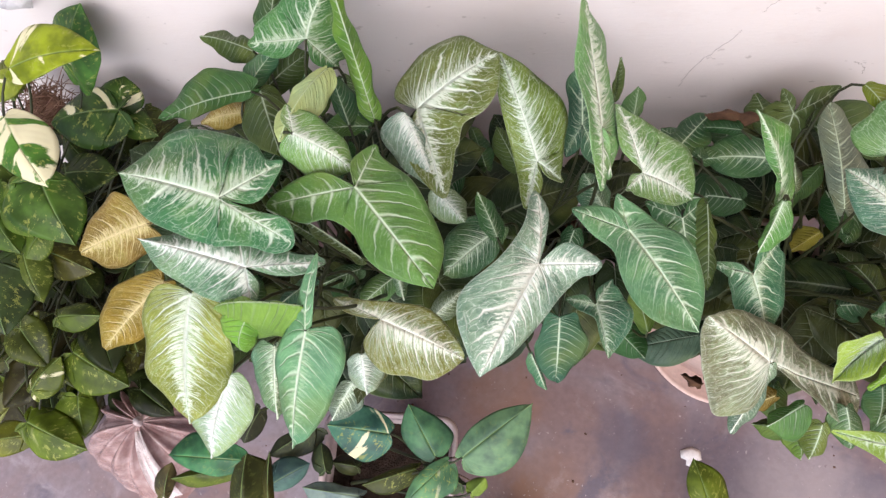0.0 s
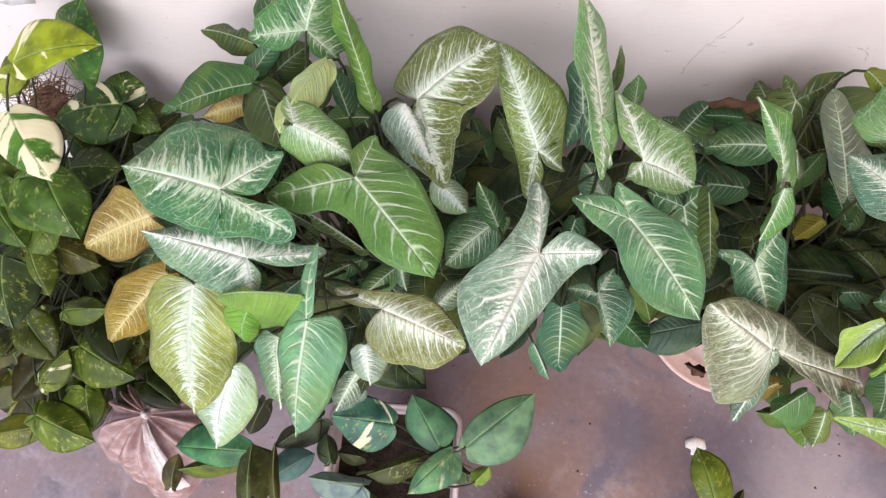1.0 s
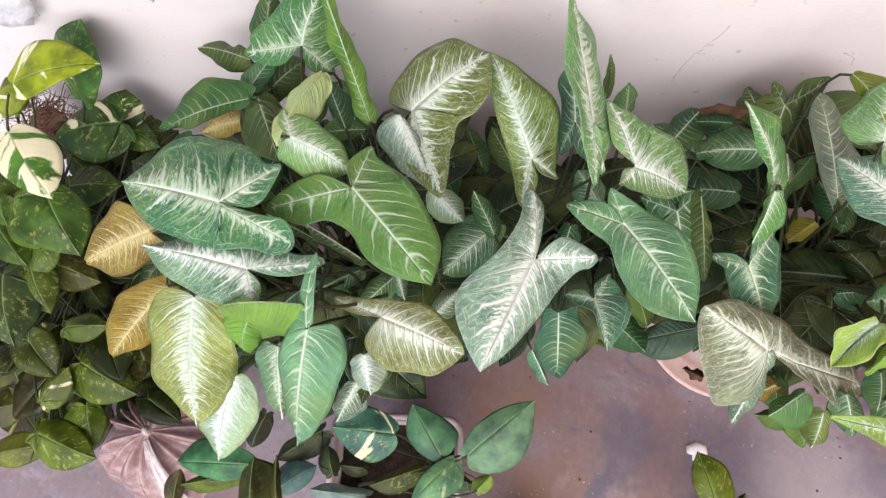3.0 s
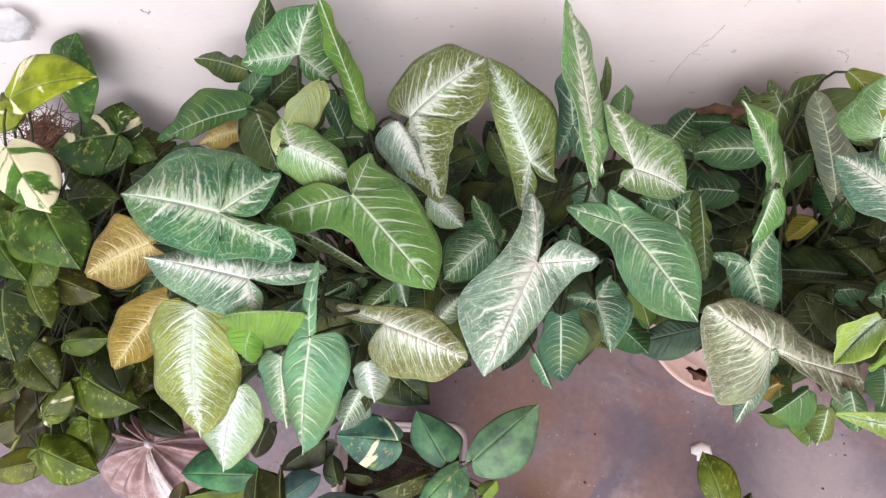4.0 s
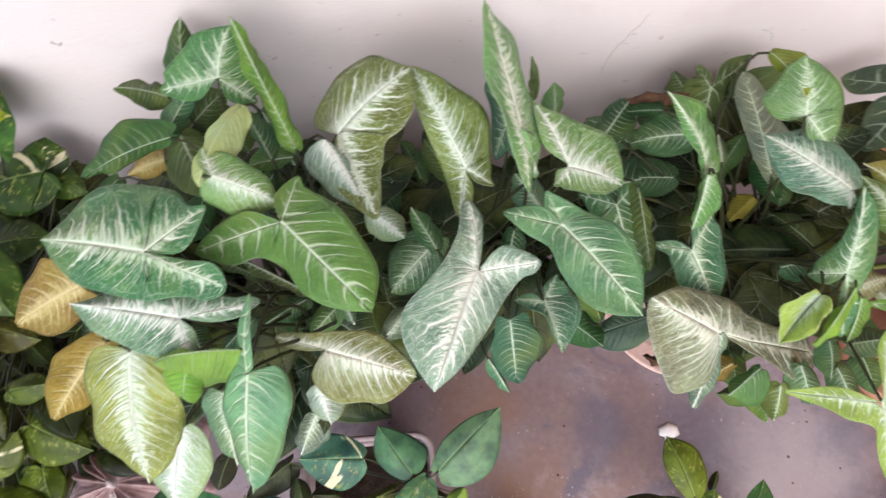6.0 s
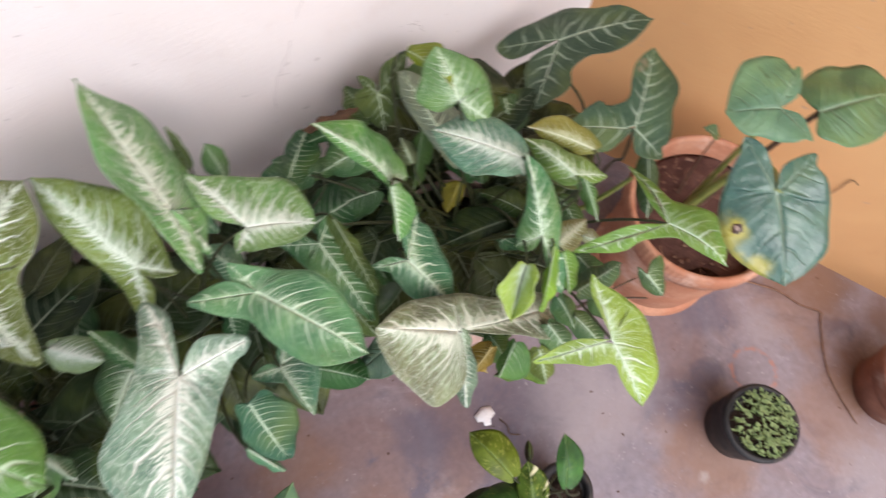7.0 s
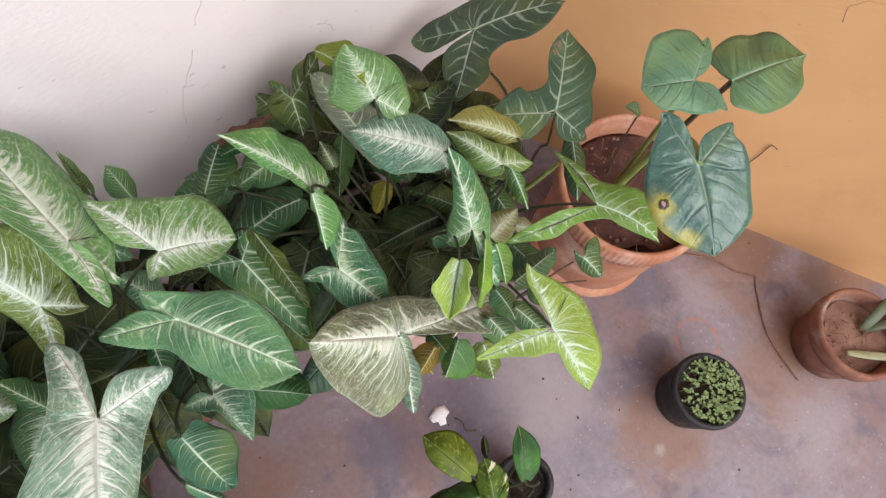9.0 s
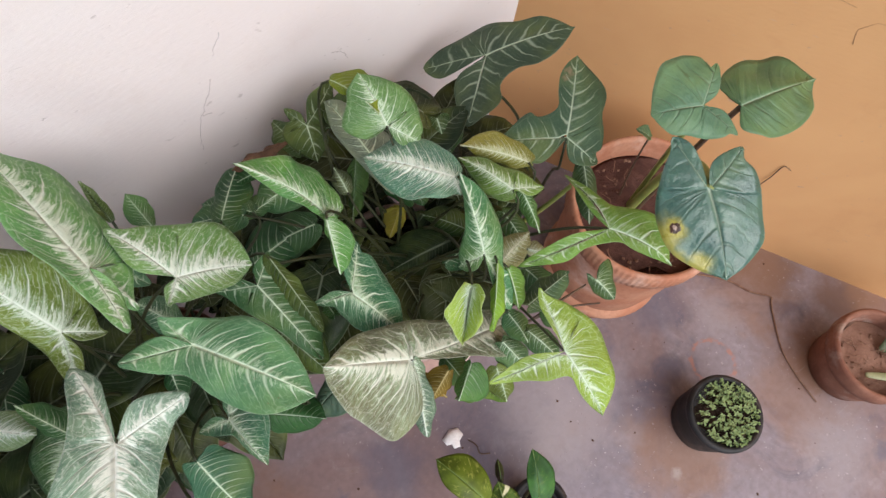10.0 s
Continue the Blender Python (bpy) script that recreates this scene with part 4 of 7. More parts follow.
leaf(SYN_A, ARROW, (-0.202, 0.191, 0.800), (-0.245, 0.163, 0.780), (0.376, 0.546, 0.113, 0.0, -68), (0.366, 0.615, 0.11, 0.0, -37), 0.06, (0.056, 0.148, 0.082, 0.4), SYN_A_ROOT)
# mostly leaves in the gaps, with shade put into the darker tints
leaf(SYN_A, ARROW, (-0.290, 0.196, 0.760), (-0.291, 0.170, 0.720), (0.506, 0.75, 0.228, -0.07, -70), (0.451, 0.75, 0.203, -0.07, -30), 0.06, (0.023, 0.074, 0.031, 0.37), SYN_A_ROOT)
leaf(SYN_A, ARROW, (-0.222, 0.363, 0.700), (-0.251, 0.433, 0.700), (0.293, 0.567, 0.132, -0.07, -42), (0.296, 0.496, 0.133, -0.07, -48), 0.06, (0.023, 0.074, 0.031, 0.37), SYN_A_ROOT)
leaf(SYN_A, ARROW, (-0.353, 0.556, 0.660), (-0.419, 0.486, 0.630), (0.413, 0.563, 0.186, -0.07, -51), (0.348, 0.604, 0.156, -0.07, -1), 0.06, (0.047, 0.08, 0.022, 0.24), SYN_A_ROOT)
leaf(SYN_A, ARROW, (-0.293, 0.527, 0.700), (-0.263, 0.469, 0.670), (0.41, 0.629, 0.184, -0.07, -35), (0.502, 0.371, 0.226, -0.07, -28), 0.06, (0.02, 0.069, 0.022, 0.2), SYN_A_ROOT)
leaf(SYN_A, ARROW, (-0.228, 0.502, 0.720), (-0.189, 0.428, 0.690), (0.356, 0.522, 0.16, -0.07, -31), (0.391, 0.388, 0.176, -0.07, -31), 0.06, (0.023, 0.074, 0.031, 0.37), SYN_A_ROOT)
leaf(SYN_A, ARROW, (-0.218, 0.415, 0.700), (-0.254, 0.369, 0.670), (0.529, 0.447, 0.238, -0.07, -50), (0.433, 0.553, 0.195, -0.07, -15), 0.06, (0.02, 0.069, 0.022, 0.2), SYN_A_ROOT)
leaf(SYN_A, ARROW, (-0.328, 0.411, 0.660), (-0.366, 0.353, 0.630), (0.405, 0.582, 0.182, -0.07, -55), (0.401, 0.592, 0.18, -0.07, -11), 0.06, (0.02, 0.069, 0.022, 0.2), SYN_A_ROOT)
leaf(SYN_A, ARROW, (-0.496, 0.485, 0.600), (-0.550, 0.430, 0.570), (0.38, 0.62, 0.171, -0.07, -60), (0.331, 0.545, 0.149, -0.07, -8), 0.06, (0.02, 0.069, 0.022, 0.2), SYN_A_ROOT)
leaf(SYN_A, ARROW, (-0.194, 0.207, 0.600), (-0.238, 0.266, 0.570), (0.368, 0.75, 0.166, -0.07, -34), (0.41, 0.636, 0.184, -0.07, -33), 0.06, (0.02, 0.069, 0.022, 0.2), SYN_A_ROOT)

SYN_C_ROOT = (0.47, 0.34, 0.28)
SYN_C = thing("arrowhead_plant", SYN_C_ROOT, "dense arrowhead plant with lime, olive and dark leaves", "arrowhead plant", "arrowhead plants")
leaf(SYN_C, ARROW, (0.239, 0.341, 0.660), (0.260, 0.231, 0.600), (0.31, 0.463, 0.328, -0.162, -14, 0.0, 0.0), (0.127, 0.528, 0.359, -0.197, -14, 0.0, -0.0), 0.06, (0.042, 0.117, 0.046, 0.5), SYN_C_ROOT)
leaf(SYN_C, ARROW, (0.254, 0.414, 0.550), (0.370, 0.438, 0.520), (0.397, 0.437, 0.179, -0.07, -4), (0.312, 0.484, 0.141, -0.07, -42), 0.06, (0.023, 0.074, 0.031, 0.37))
leaf(SYN_C, ARROW, (0.275, 0.464, 0.600), (0.208, 0.501, 0.580), (0.384, 0.48, 0.173, -0.07, -52), (0.489, 0.559, 0.22, -0.07, -7), 0.06, (0.028, 0.09, 0.046, 0.34), SYN_C_ROOT)
leaf(SYN_C, ARROW, (0.274, 0.468, 0.580), (0.341, 0.463, 0.600), (0.378, 0.486, 0.17, -0.07, -19), (0.255, 0.506, 0.115, -0.07, -75), 0.06, (0.047, 0.117, 0.041, 0.5))
leaf(SYN_C, ARROW, (0.339, 0.499, 0.620), (0.264, 0.521, 0.580), (0.16, 0.508, 0.048, 0.0, -75), (0.338, 0.572, 0.101, 0.0, -10), 0.06, (0.02, 0.069, 0.022, 0.2), SYN_C_ROOT)
leaf(SYN_C, ARROW, (0.357, 0.366, 0.674), (0.283, 0.415, 0.814), (0.077, 0.465, 0.046, 0.123, -14, 0.0, -0.0), (0.366, 0.05, 0.185, -0.211, -4, 0.0, 0.0), 0.08, (0.065, 0.201, 0.051, 0.75), SYN_C_ROOT)
leaf(SYN_C, ARROW, (0.348, 0.349, 0.710), (0.331, 0.296, 0.660), (0.446, 0.53, 0.134, 0.0, -29), (0.211, 0.402, 0.063, 0.0, -67), 0.06, (0.074, 0.212, 0.051, 0.7), SYN_C_ROOT)
leaf(SYN_C, ARROW, (0.333, 0.278, 0.634), (0.370, 0.205, 0.570), (0.377, 0.527, 0.702, -0.169, -14, 0.1, 0.0), (0.328, 0.334, 0.406, -0.171, -14, -0.2, -0.214), 0.06, (0.042, 0.138, 0.076, 0.7), SYN_C_ROOT)
leaf(SYN_C, ARROWDRY, (0.348, 0.162, 0.630), (0.251, 0.198, 0.706), (0.512, 0.637, 0.739, -0.07, -14, -0.3, 0.078), (0.386, 0.199, 0.478, -2.002, -8, 0.2, -0.0), 0.02, (0.14, 0.152, 0.10, 0.93), SYN_C_ROOT, lobe=0.55)
leaf(SYN_C, ARROW, (0.350, 0.162, 0.625), (0.320, 0.077, 0.550), (0.226, 0.563, 0.068, 0.0, -33), (0.186, 0.538, 0.056, 0.0, -48), 0.05, (0.093, 0.159, 0.112, 0.85), SYN_C_ROOT, full=1.3)
leaf(SYN_C, ARROW, (0.476, 0.410, 0.730), (0.474, 0.473, 0.768), (0.416, 0.678, 0.701, 0.191, -14, 0.0, 0.0), (0.715, 0.05, 0.482, -0.627, -2, 0.0, -0.0), 0.08, (0.084, 0.18, 0.061, 0.7), SYN_C_ROOT)
leaf(SYN_C, ARROW, (0.510, 0.308, 0.720), (0.436, 0.406, 0.692), (0.346, 0.385, 0.17, -0.105, -14, 0.0, -0.0), (0.395, 0.564, 0.241, 0.017, -6, 0.0, 0.0), 0.05, (0.074, 0.18, 0.122, 0.88), SYN_C_ROOT)
leaf(SYN_C, ARROW, (0.467, 0.381, 0.622), (0.461, 0.547, 0.626), (0.136, 0.662, 0.061, -0.07, -14), (0.355, 0.569, 0.16, -0.07, -28), 0.06, (0.13, 0.17, 0.133, 0.55), SYN_C_ROOT)
leaf(SYN_C, ARROW, (0.448, 0.500, 0.740), (0.470, 0.420, 0.750), (0.48, 0.228, 0.144, 0.0, -6), (0.162, 0.402, 0.048, 0.0, -75), 0.1, (0.149, 0.201, 0.02, 0.3), SYN_C_ROOT)
leaf(SYN_C, ARROW, (0.420, 0.536, 0.610), (0.410, 0.495, 0.570), (0.512, 0.382, 1.217, -0.778, -24), (0.755, 0.153, 0.5, -0.488, -27), 0.06, (0.056, 0.09, 0.031, 0.37), SYN_C_ROOT)
leaf(SYN_C, ARROW, (0.610, 0.469, 0.560), (0.599, 0.418, 0.520), (0.64, 0.443, 0.288, -0.07, -13), (0.549, 0.08, 0.247, -0.07, -42), 0.06, (0.028, 0.069, 0.026, 0.41))
leaf(SYN_C, ARROW, (0.623, 0.287, 0.680), (0.564, 0.362, 0.670), (0.202, 0.421, 0.091, -0.07, -70), (0.381, 0.642, 0.171, -0.07, -5), 0.06, (0.21, 0.212, 0.036, 0.75), SYN_C_ROOT)
leaf(SYN_C, ARROW, (0.571, 0.260, 0.700), (0.547, 0.345, 0.680), (0.329, 0.285, 0.148, -0.07, -54), (0.342, 0.54, 0.454, -0.253, -21), 0.06, (0.112, 0.212, 0.041, 0.75), SYN_C_ROOT)
leaf(SYN_C, ARROW, (0.594, 0.263, 0.670), (0.593, 0.207, 0.630), (0.299, 0.544, 0.09, 0.0, -32), (0.313, 0.451, 0.094, 0.0, -65), 0.06, (0.065, 0.159, 0.041, 0.5), SYN_C_ROOT)
leaf(SYN_C, ARROW, (0.486, 0.208, 0.700), (0.507, 0.300, 0.750), (0.153, 0.377, 0.468, -0.112, -51), (0.344, 0.268, 0.232, -0.781, -16), 0.08, (0.056, 0.17, 0.071, 0.7), SYN_C_ROOT)
leaf(SYN_C, ARROW, (0.524, 0.205, 0.620), (0.596, 0.223, 0.600), (0.392, 0.682, 0.176, -0.07, -29), (0.376, 0.619, 0.169, -0.07, -40), 0.06, (0.231, 0.233, 0.102, 0.85), SYN_C_ROOT)
leaf(SYN_C, ARROW, (0.578, 0.204, 0.600), (0.607, 0.181, 0.580), (0.594, 0.569, 0.178, 0.0, -23), (0.417, 0.725, 0.125, 0.0, -75), 0.06, (0.315, 0.339, 0.204, 0.8), SYN_C_ROOT)
leaf(SYN_C, ARROW, (0.449, 0.184, 0.700), (0.406, 0.135, 0.660), (0.46, 0.34, 0.26, -0.07, 66), (0.56, 0.34, 0.3, -0.07, 56), -0.16, (0.24, 0.36, 0.045, 0.85), SYN_C_ROOT, wave=0.03)
leaf(SYN_C, ARROW, (0.493, 0.190, 0.700), (0.447, 0.129, 0.660), (0.23, 0.5, 0.069, 0.0, -44), (0.164, 0.52, 0.049, 0.0, -75), 0.06, (0.149, 0.286, 0.036, 0.25), SYN_C_ROOT)
leaf(SYN_C, ARROW, (0.507, 0.181, 0.680), (0.501, 0.136, 0.630), (0.369, 0.492, 0.111, 0.0, -25), (0.265, 0.469, 0.08, 0.0, -72), 0.06, (0.13, 0.265, 0.051, 0.4), SYN_C_ROOT)
leaf(SYN_C, ARROW, (0.662, 0.154, 0.662), (0.724, 0.069, 0.620), (0.432, 0.52, 0.683, -0.506, 0, -0.35, -0.39), (0.129, 0.34, 0.835, -0.677, -14, -0.3, -0.263), 0.12, (0.13, 0.26, 0.05, 0.6), SYN_C_ROOT, lobe=0.22)
leaf(SYN_C, ARROW, (0.507, 0.059, 0.660), (0.509, -0.030, 0.620), (0.5, 0.45, 0.2, -0.85, -3, 0.5, 0.0), (0.135, 0.507, 1.028, -0.123, -9, -0.3, -0.122), 0.08, (0.2, 0.31, 0.05, 0.72), SYN_C_ROOT, lobe=0.24)
leaf(SYN_C, ARROW, (0.702, 0.128, 0.450), (0.719, 0.087, 0.420), (0.573, 0.599, 1.051, 0.033, -9), (0.453, 0.472, 0.143, -0.353, -65), 0.06, (0.037, 0.085, 0.031, 0.61))
leaf(SYN_C, ARROW, (0.545, 0.145, 0.550), (0.642, 0.155, 0.520), (0.264, 0.47, 0.119, -0.07, -33), (0.281, 0.479, 0.126, -0.07, -38), 0.06, (0.047, 0.095, 0.051, 0.31))
# near-black tints on the next two leaves stand in for heavy shade
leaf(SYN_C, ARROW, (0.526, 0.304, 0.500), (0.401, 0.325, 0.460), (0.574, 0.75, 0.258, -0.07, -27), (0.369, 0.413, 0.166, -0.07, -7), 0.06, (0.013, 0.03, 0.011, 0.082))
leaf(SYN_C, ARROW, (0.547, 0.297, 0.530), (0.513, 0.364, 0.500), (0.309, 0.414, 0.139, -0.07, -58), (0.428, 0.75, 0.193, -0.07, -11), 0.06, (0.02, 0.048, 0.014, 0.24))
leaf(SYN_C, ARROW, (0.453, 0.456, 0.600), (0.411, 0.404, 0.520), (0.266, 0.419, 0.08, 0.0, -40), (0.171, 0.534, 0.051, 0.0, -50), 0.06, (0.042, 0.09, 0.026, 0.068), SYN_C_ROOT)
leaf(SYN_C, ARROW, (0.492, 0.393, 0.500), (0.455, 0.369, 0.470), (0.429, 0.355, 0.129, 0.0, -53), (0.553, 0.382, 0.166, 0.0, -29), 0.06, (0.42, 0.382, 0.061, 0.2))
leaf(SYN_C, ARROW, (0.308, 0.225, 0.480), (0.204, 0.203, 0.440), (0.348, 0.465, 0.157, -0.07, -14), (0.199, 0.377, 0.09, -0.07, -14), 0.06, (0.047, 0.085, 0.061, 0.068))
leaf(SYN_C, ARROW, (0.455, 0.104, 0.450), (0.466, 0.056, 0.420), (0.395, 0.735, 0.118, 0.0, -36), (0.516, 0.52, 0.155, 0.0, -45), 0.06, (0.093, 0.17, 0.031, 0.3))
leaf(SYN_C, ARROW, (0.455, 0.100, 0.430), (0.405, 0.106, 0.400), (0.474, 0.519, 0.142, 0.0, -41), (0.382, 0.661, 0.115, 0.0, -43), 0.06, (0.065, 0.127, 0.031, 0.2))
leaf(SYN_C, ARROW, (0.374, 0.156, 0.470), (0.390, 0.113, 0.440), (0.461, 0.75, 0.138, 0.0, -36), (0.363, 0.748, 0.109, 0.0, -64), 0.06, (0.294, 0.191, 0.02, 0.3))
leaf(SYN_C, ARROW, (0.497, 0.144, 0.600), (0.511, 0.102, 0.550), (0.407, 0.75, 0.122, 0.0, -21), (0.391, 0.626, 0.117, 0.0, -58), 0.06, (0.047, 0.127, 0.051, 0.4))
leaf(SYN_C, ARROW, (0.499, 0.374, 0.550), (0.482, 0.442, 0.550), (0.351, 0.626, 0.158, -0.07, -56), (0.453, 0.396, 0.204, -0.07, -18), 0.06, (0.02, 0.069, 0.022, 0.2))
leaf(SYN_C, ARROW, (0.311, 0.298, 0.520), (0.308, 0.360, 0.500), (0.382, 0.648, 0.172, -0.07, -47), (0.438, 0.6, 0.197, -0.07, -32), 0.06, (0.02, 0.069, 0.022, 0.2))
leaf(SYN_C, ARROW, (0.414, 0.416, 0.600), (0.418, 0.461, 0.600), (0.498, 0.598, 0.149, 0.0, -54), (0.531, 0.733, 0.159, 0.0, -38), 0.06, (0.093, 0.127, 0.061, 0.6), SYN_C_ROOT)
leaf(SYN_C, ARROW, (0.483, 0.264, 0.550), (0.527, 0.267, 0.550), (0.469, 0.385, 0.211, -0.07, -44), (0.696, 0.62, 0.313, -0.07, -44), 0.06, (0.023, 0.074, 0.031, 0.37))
leaf(SYN_C, DEAD, (0.372, 0.511, 0.640), (0.295, 0.534, 0.600), (0.222, 0.525, 0.067, 0.0, -71), (0.167, 0.503, 0.05, 0.0, -44), 0.06, (0.1, 0.05, 0.03, 0), wave=0.03)
leaf(SYN_C, DEAD, (0.330, 0.162, 0.400), (0.308, 0.181, 0.370), (0.455, 0.535, 0.136, 0.0, -73), (0.516, 0.75, 0.155, 0.0, -37), 0.06, (0.1, 0.05, 0.03, 0), wave=0.06)
leaf(SYN_C, ARROW, (0.452, 0.520, 0.600), (0.565, 0.487, 0.560), (0.542, 0.545, 0.244, -0.07, 14), (0.122, 0.348, 0.055, -0.07, -75), 0.06, (0.056, 0.095, 0.031, 0.24), SYN_C_ROOT)
leaf(SYN_C, ARROW, (0.376, 0.455, 0.620), (0.291, 0.472, 0.580), (0.379, 0.366, 0.171, -0.07, -49), (0.457, 0.463, 0.206, -0.07, -1), 0.06, (0.037, 0.106, 0.041, 0.55), SYN_C_ROOT)
leaf(SYN_C, ARROW, (0.355, 0.416, 0.560), (0.279, 0.437, 0.520), (0.414, 0.571, 0.186, -0.07, -48), (0.444, 0.526, 0.2, -0.07, -5), 0.06, (0.037, 0.09, 0.036, 0.34))
leaf(SYN_C, ARROW, (0.404, 0.138, 0.500), (0.365, 0.121, 0.470), (0.426, 0.58, 0.192, -0.07, -49), (0.634, 0.75, 0.285, -0.07, -31), 0.06, (0.168, 0.117, 0.02, 0.5))
leaf(SYN_C, ARROW, (0.433, 0.126, 0.520), (0.392, 0.095, 0.490), (0.72, 0.75, 0.324, -0.07, -22), (0.354, 0.75, 0.159, -0.07, -53), 0.06, (0.065, 0.159, 0.041, 0.35))
leaf(SYN_C, ARROW, (0.465, 0.102, 0.500), (0.455, 0.055, 0.470), (0.463, 0.75, 0.209, -0.07, -30), (0.548, 0.519, 0.247, -0.07, -43), 0.06, (0.102, 0.148, 0.031, 0.5))
leaf(SYN_C, ARROW, (0.518, 0.114, 0.560), (0.540, 0.058, 0.530), (0.445, 0.679, 0.2, -0.07, -20), (0.4, 0.45, 0.18, -0.07, -53), 0.06, (0.047, 0.106, 0.041, 0.5))
leaf(SYN_C, ARROW, (0.490, 0.126, 0.520), (0.504, 0.073, 0.490), (0.453, 0.701, 0.204, -0.07, -23), (0.499, 0.434, 0.224, -0.07, -46), 0.06, (0.056, 0.127, 0.051, 0.6))
leaf(SYN_C, ARROW, (0.419, 0.160, 0.460), (0.428, 0.108, 0.430), (0.497, 0.694, 0.224, -0.07, -25), (0.465, 0.527, 0.209, -0.07, -46), 0.06, (0.037, 0.085, 0.026, 0.2))
leaf(SYN_C, ARROW, (0.588, 0.134, 0.500), (0.607, 0.082, 0.470), (0.489, 0.709, 0.22, -0.07, -16), (0.482, 0.378, 0.217, -0.07, -51), 0.06, (0.047, 0.095, 0.031, 0.27))
leaf(SYN_C, ARROW, (0.596, 0.200, 0.500), (0.616, 0.143, 0.470), (0.454, 0.707, 0.204, -0.07, -15), (0.491, 0.367, 0.221, -0.07, -48), 0.06, (0.037, 0.085, 0.031, 0.27))
leaf(SYN_C, ARROW, (0.625, 0.297, 0.500), (0.632, 0.237, 0.470), (0.435, 0.635, 0.196, -0.07, -17), (0.446, 0.422, 0.201, -0.07, -51), 0.06, (0.047, 0.095, 0.031, 0.34))
leaf(SYN_C, ARROW, (0.524, 0.427, 0.550), (0.517, 0.368, 0.520), (0.421, 0.73, 0.19, -0.07, -27), (0.492, 0.388, 0.221, -0.07, -42), 0.06, (0.028, 0.074, 0.026, 0.27))
leaf(SYN_C, ARROW, (0.352, 0.502, 0.550), (0.340, 0.575, 0.520), (0.308, 0.63, 0.139, -0.07, -51), (0.398, 0.62, 0.179, -0.07, -21), 0.06, (0.037, 0.085, 0.031, 0.27))
leaf(SYN_C, ARROW, (0.396, 0.522, 0.580), (0.392, 0.605, 0.550), (0.308, 0.733, 0.139, -0.07, -48), (0.399, 0.718, 0.18, -0.07, -18), 0.06, (0.047, 0.095, 0.031, 0.34))

SYN_D_ROOT = (0.8, 0.42, 0.24)
SYN_D = thing("arrowhead_plant", SYN_D_ROOT, "dark three-lobed arrowhead plant leaning on the corner", "arrowhead plant", "arrowhead plants")
leaf(SYN_D, ARROW, (0.738, 0.514, 0.580), (0.863, 0.456, 0.630), (0.26, 0.45, 0.12, -0.729, 5, 0.95, 0.05), (0.293, 0.532, 0.732, -0.396, -14, -0.25, 0.181), 0.06, (0.042, 0.069, 0.046, 0.34), SYN_D_ROOT, lobe=0.58)
leaf(SYN_D, ARROWTORN, (0.699, 0.293, 0.668), (0.779, 0.379, 0.700), (0.17, 0.528, 0.76, -0.101, -14, -0.2, 0.042), (0.43, 0.347, 0.461, -0.198, -14, 0.1, -0.023), 0.06, (0.056, 0.106, 0.066, 0.4), SYN_D_ROOT, lobe=0.7, full=1.5)
leaf(SYN_D, ARROW, (0.728, 0.271, 0.620), (0.692, 0.190, 0.570), (0.238, 0.514, 0.072, 0.0, -26), (0.252, 0.504, 0.075, 0.0, -53), 0.06, (0.047, 0.09, 0.041, 0.41), SYN_D_ROOT)

EAR_A_ROOT = (0.9, 0.21, 0.24)
EAR_A = thing("elephant_ear_plant", EAR_A_ROOT, "elephant ear plant with three large blue-green leaves, one spotted", "elephant ear", "")
# blue-green leaf; some extra blue in its tint stands in for sky gloss
leaf(EAR_A, EARSPOT, (0.716, 0.106, 0.800), (0.687, 0.013, 0.750), (0.505, 0.457, 0.463, -0.34, 12, 0.1, 0.0), (0.592, 0.238, 0.249, -0.612, -24, 0.1, -0.0), 0.05, (0.055, 0.13, 0.11, 0.16), full=1.0, lobe=0.5)
leaf(EAR_A, EAR, (0.755, 0.183, 0.840), (0.700, 0.209, 0.832), (0.5, 0.439, 0.634, -0.569, -14, 0.12, 0.0), (0.993, 0.323, 0.781, -0.465, 16, 0.12, -0.0), 0.04, (0.1, 0.2, 0.125, 0.12), full=1.0, lobe=0.42)
leaf(EAR_A, EAR, (0.805, 0.161, 0.828), (0.922, 0.140, 0.820), (0.462, 0.672, 0.498, 0.083, -8, 0.1, 0.0), (0.427, 0.339, 0.36, -0.099, -14, 0.1, -0.0), 0.04, (0.085, 0.165, 0.085, 0.12), full=1.1, lobe=0.42)

POTHOS_A_ROOT = (-0.8, 0.33, 0.34)
POTHOS_A = thing("pothos_plant", POTHOS_A_ROOT, "trailing pothos with green heart leaves splashed cream", "pothos", "pothos plants")
leaf(POTHOS_A, POTHOS, (-0.708, 0.496, 0.730), (-0.578, 0.529, 0.730), (0.411, 0.338, 0.185, -0.07, 6), (0.226, 0.169, 0.101, -0.07, -14), 0.1, (0.26, 0.36, 0.03, 0.6), POTHOS_A_ROOT, wave=0.007, full=0.6)
leaf(POTHOS_A, POTHOS, (-0.781, 0.543, 0.640), (-0.825, 0.504, 0.620), (0.411, 0.42, 0.255, -0.12, -28), (0.449, 0.42, 0.279, -0.12, -1), 0.1, (0.22, 0.3, 0.05, 0.5), POTHOS_A_ROOT, wave=0.007, full=0.6)
leaf(POTHOS_A, POTHOS, (-0.698, 0.554, 0.600), (-0.634, 0.612, 0.728), (0.361, 0.426, 0.163, -0.07, 10), (0.372, 0.629, 0.167, -0.07, -14), 0.1, (0.05, 0.15, 0.05, 0.45), POTHOS_A_ROOT, wave=0.007, full=0.6)
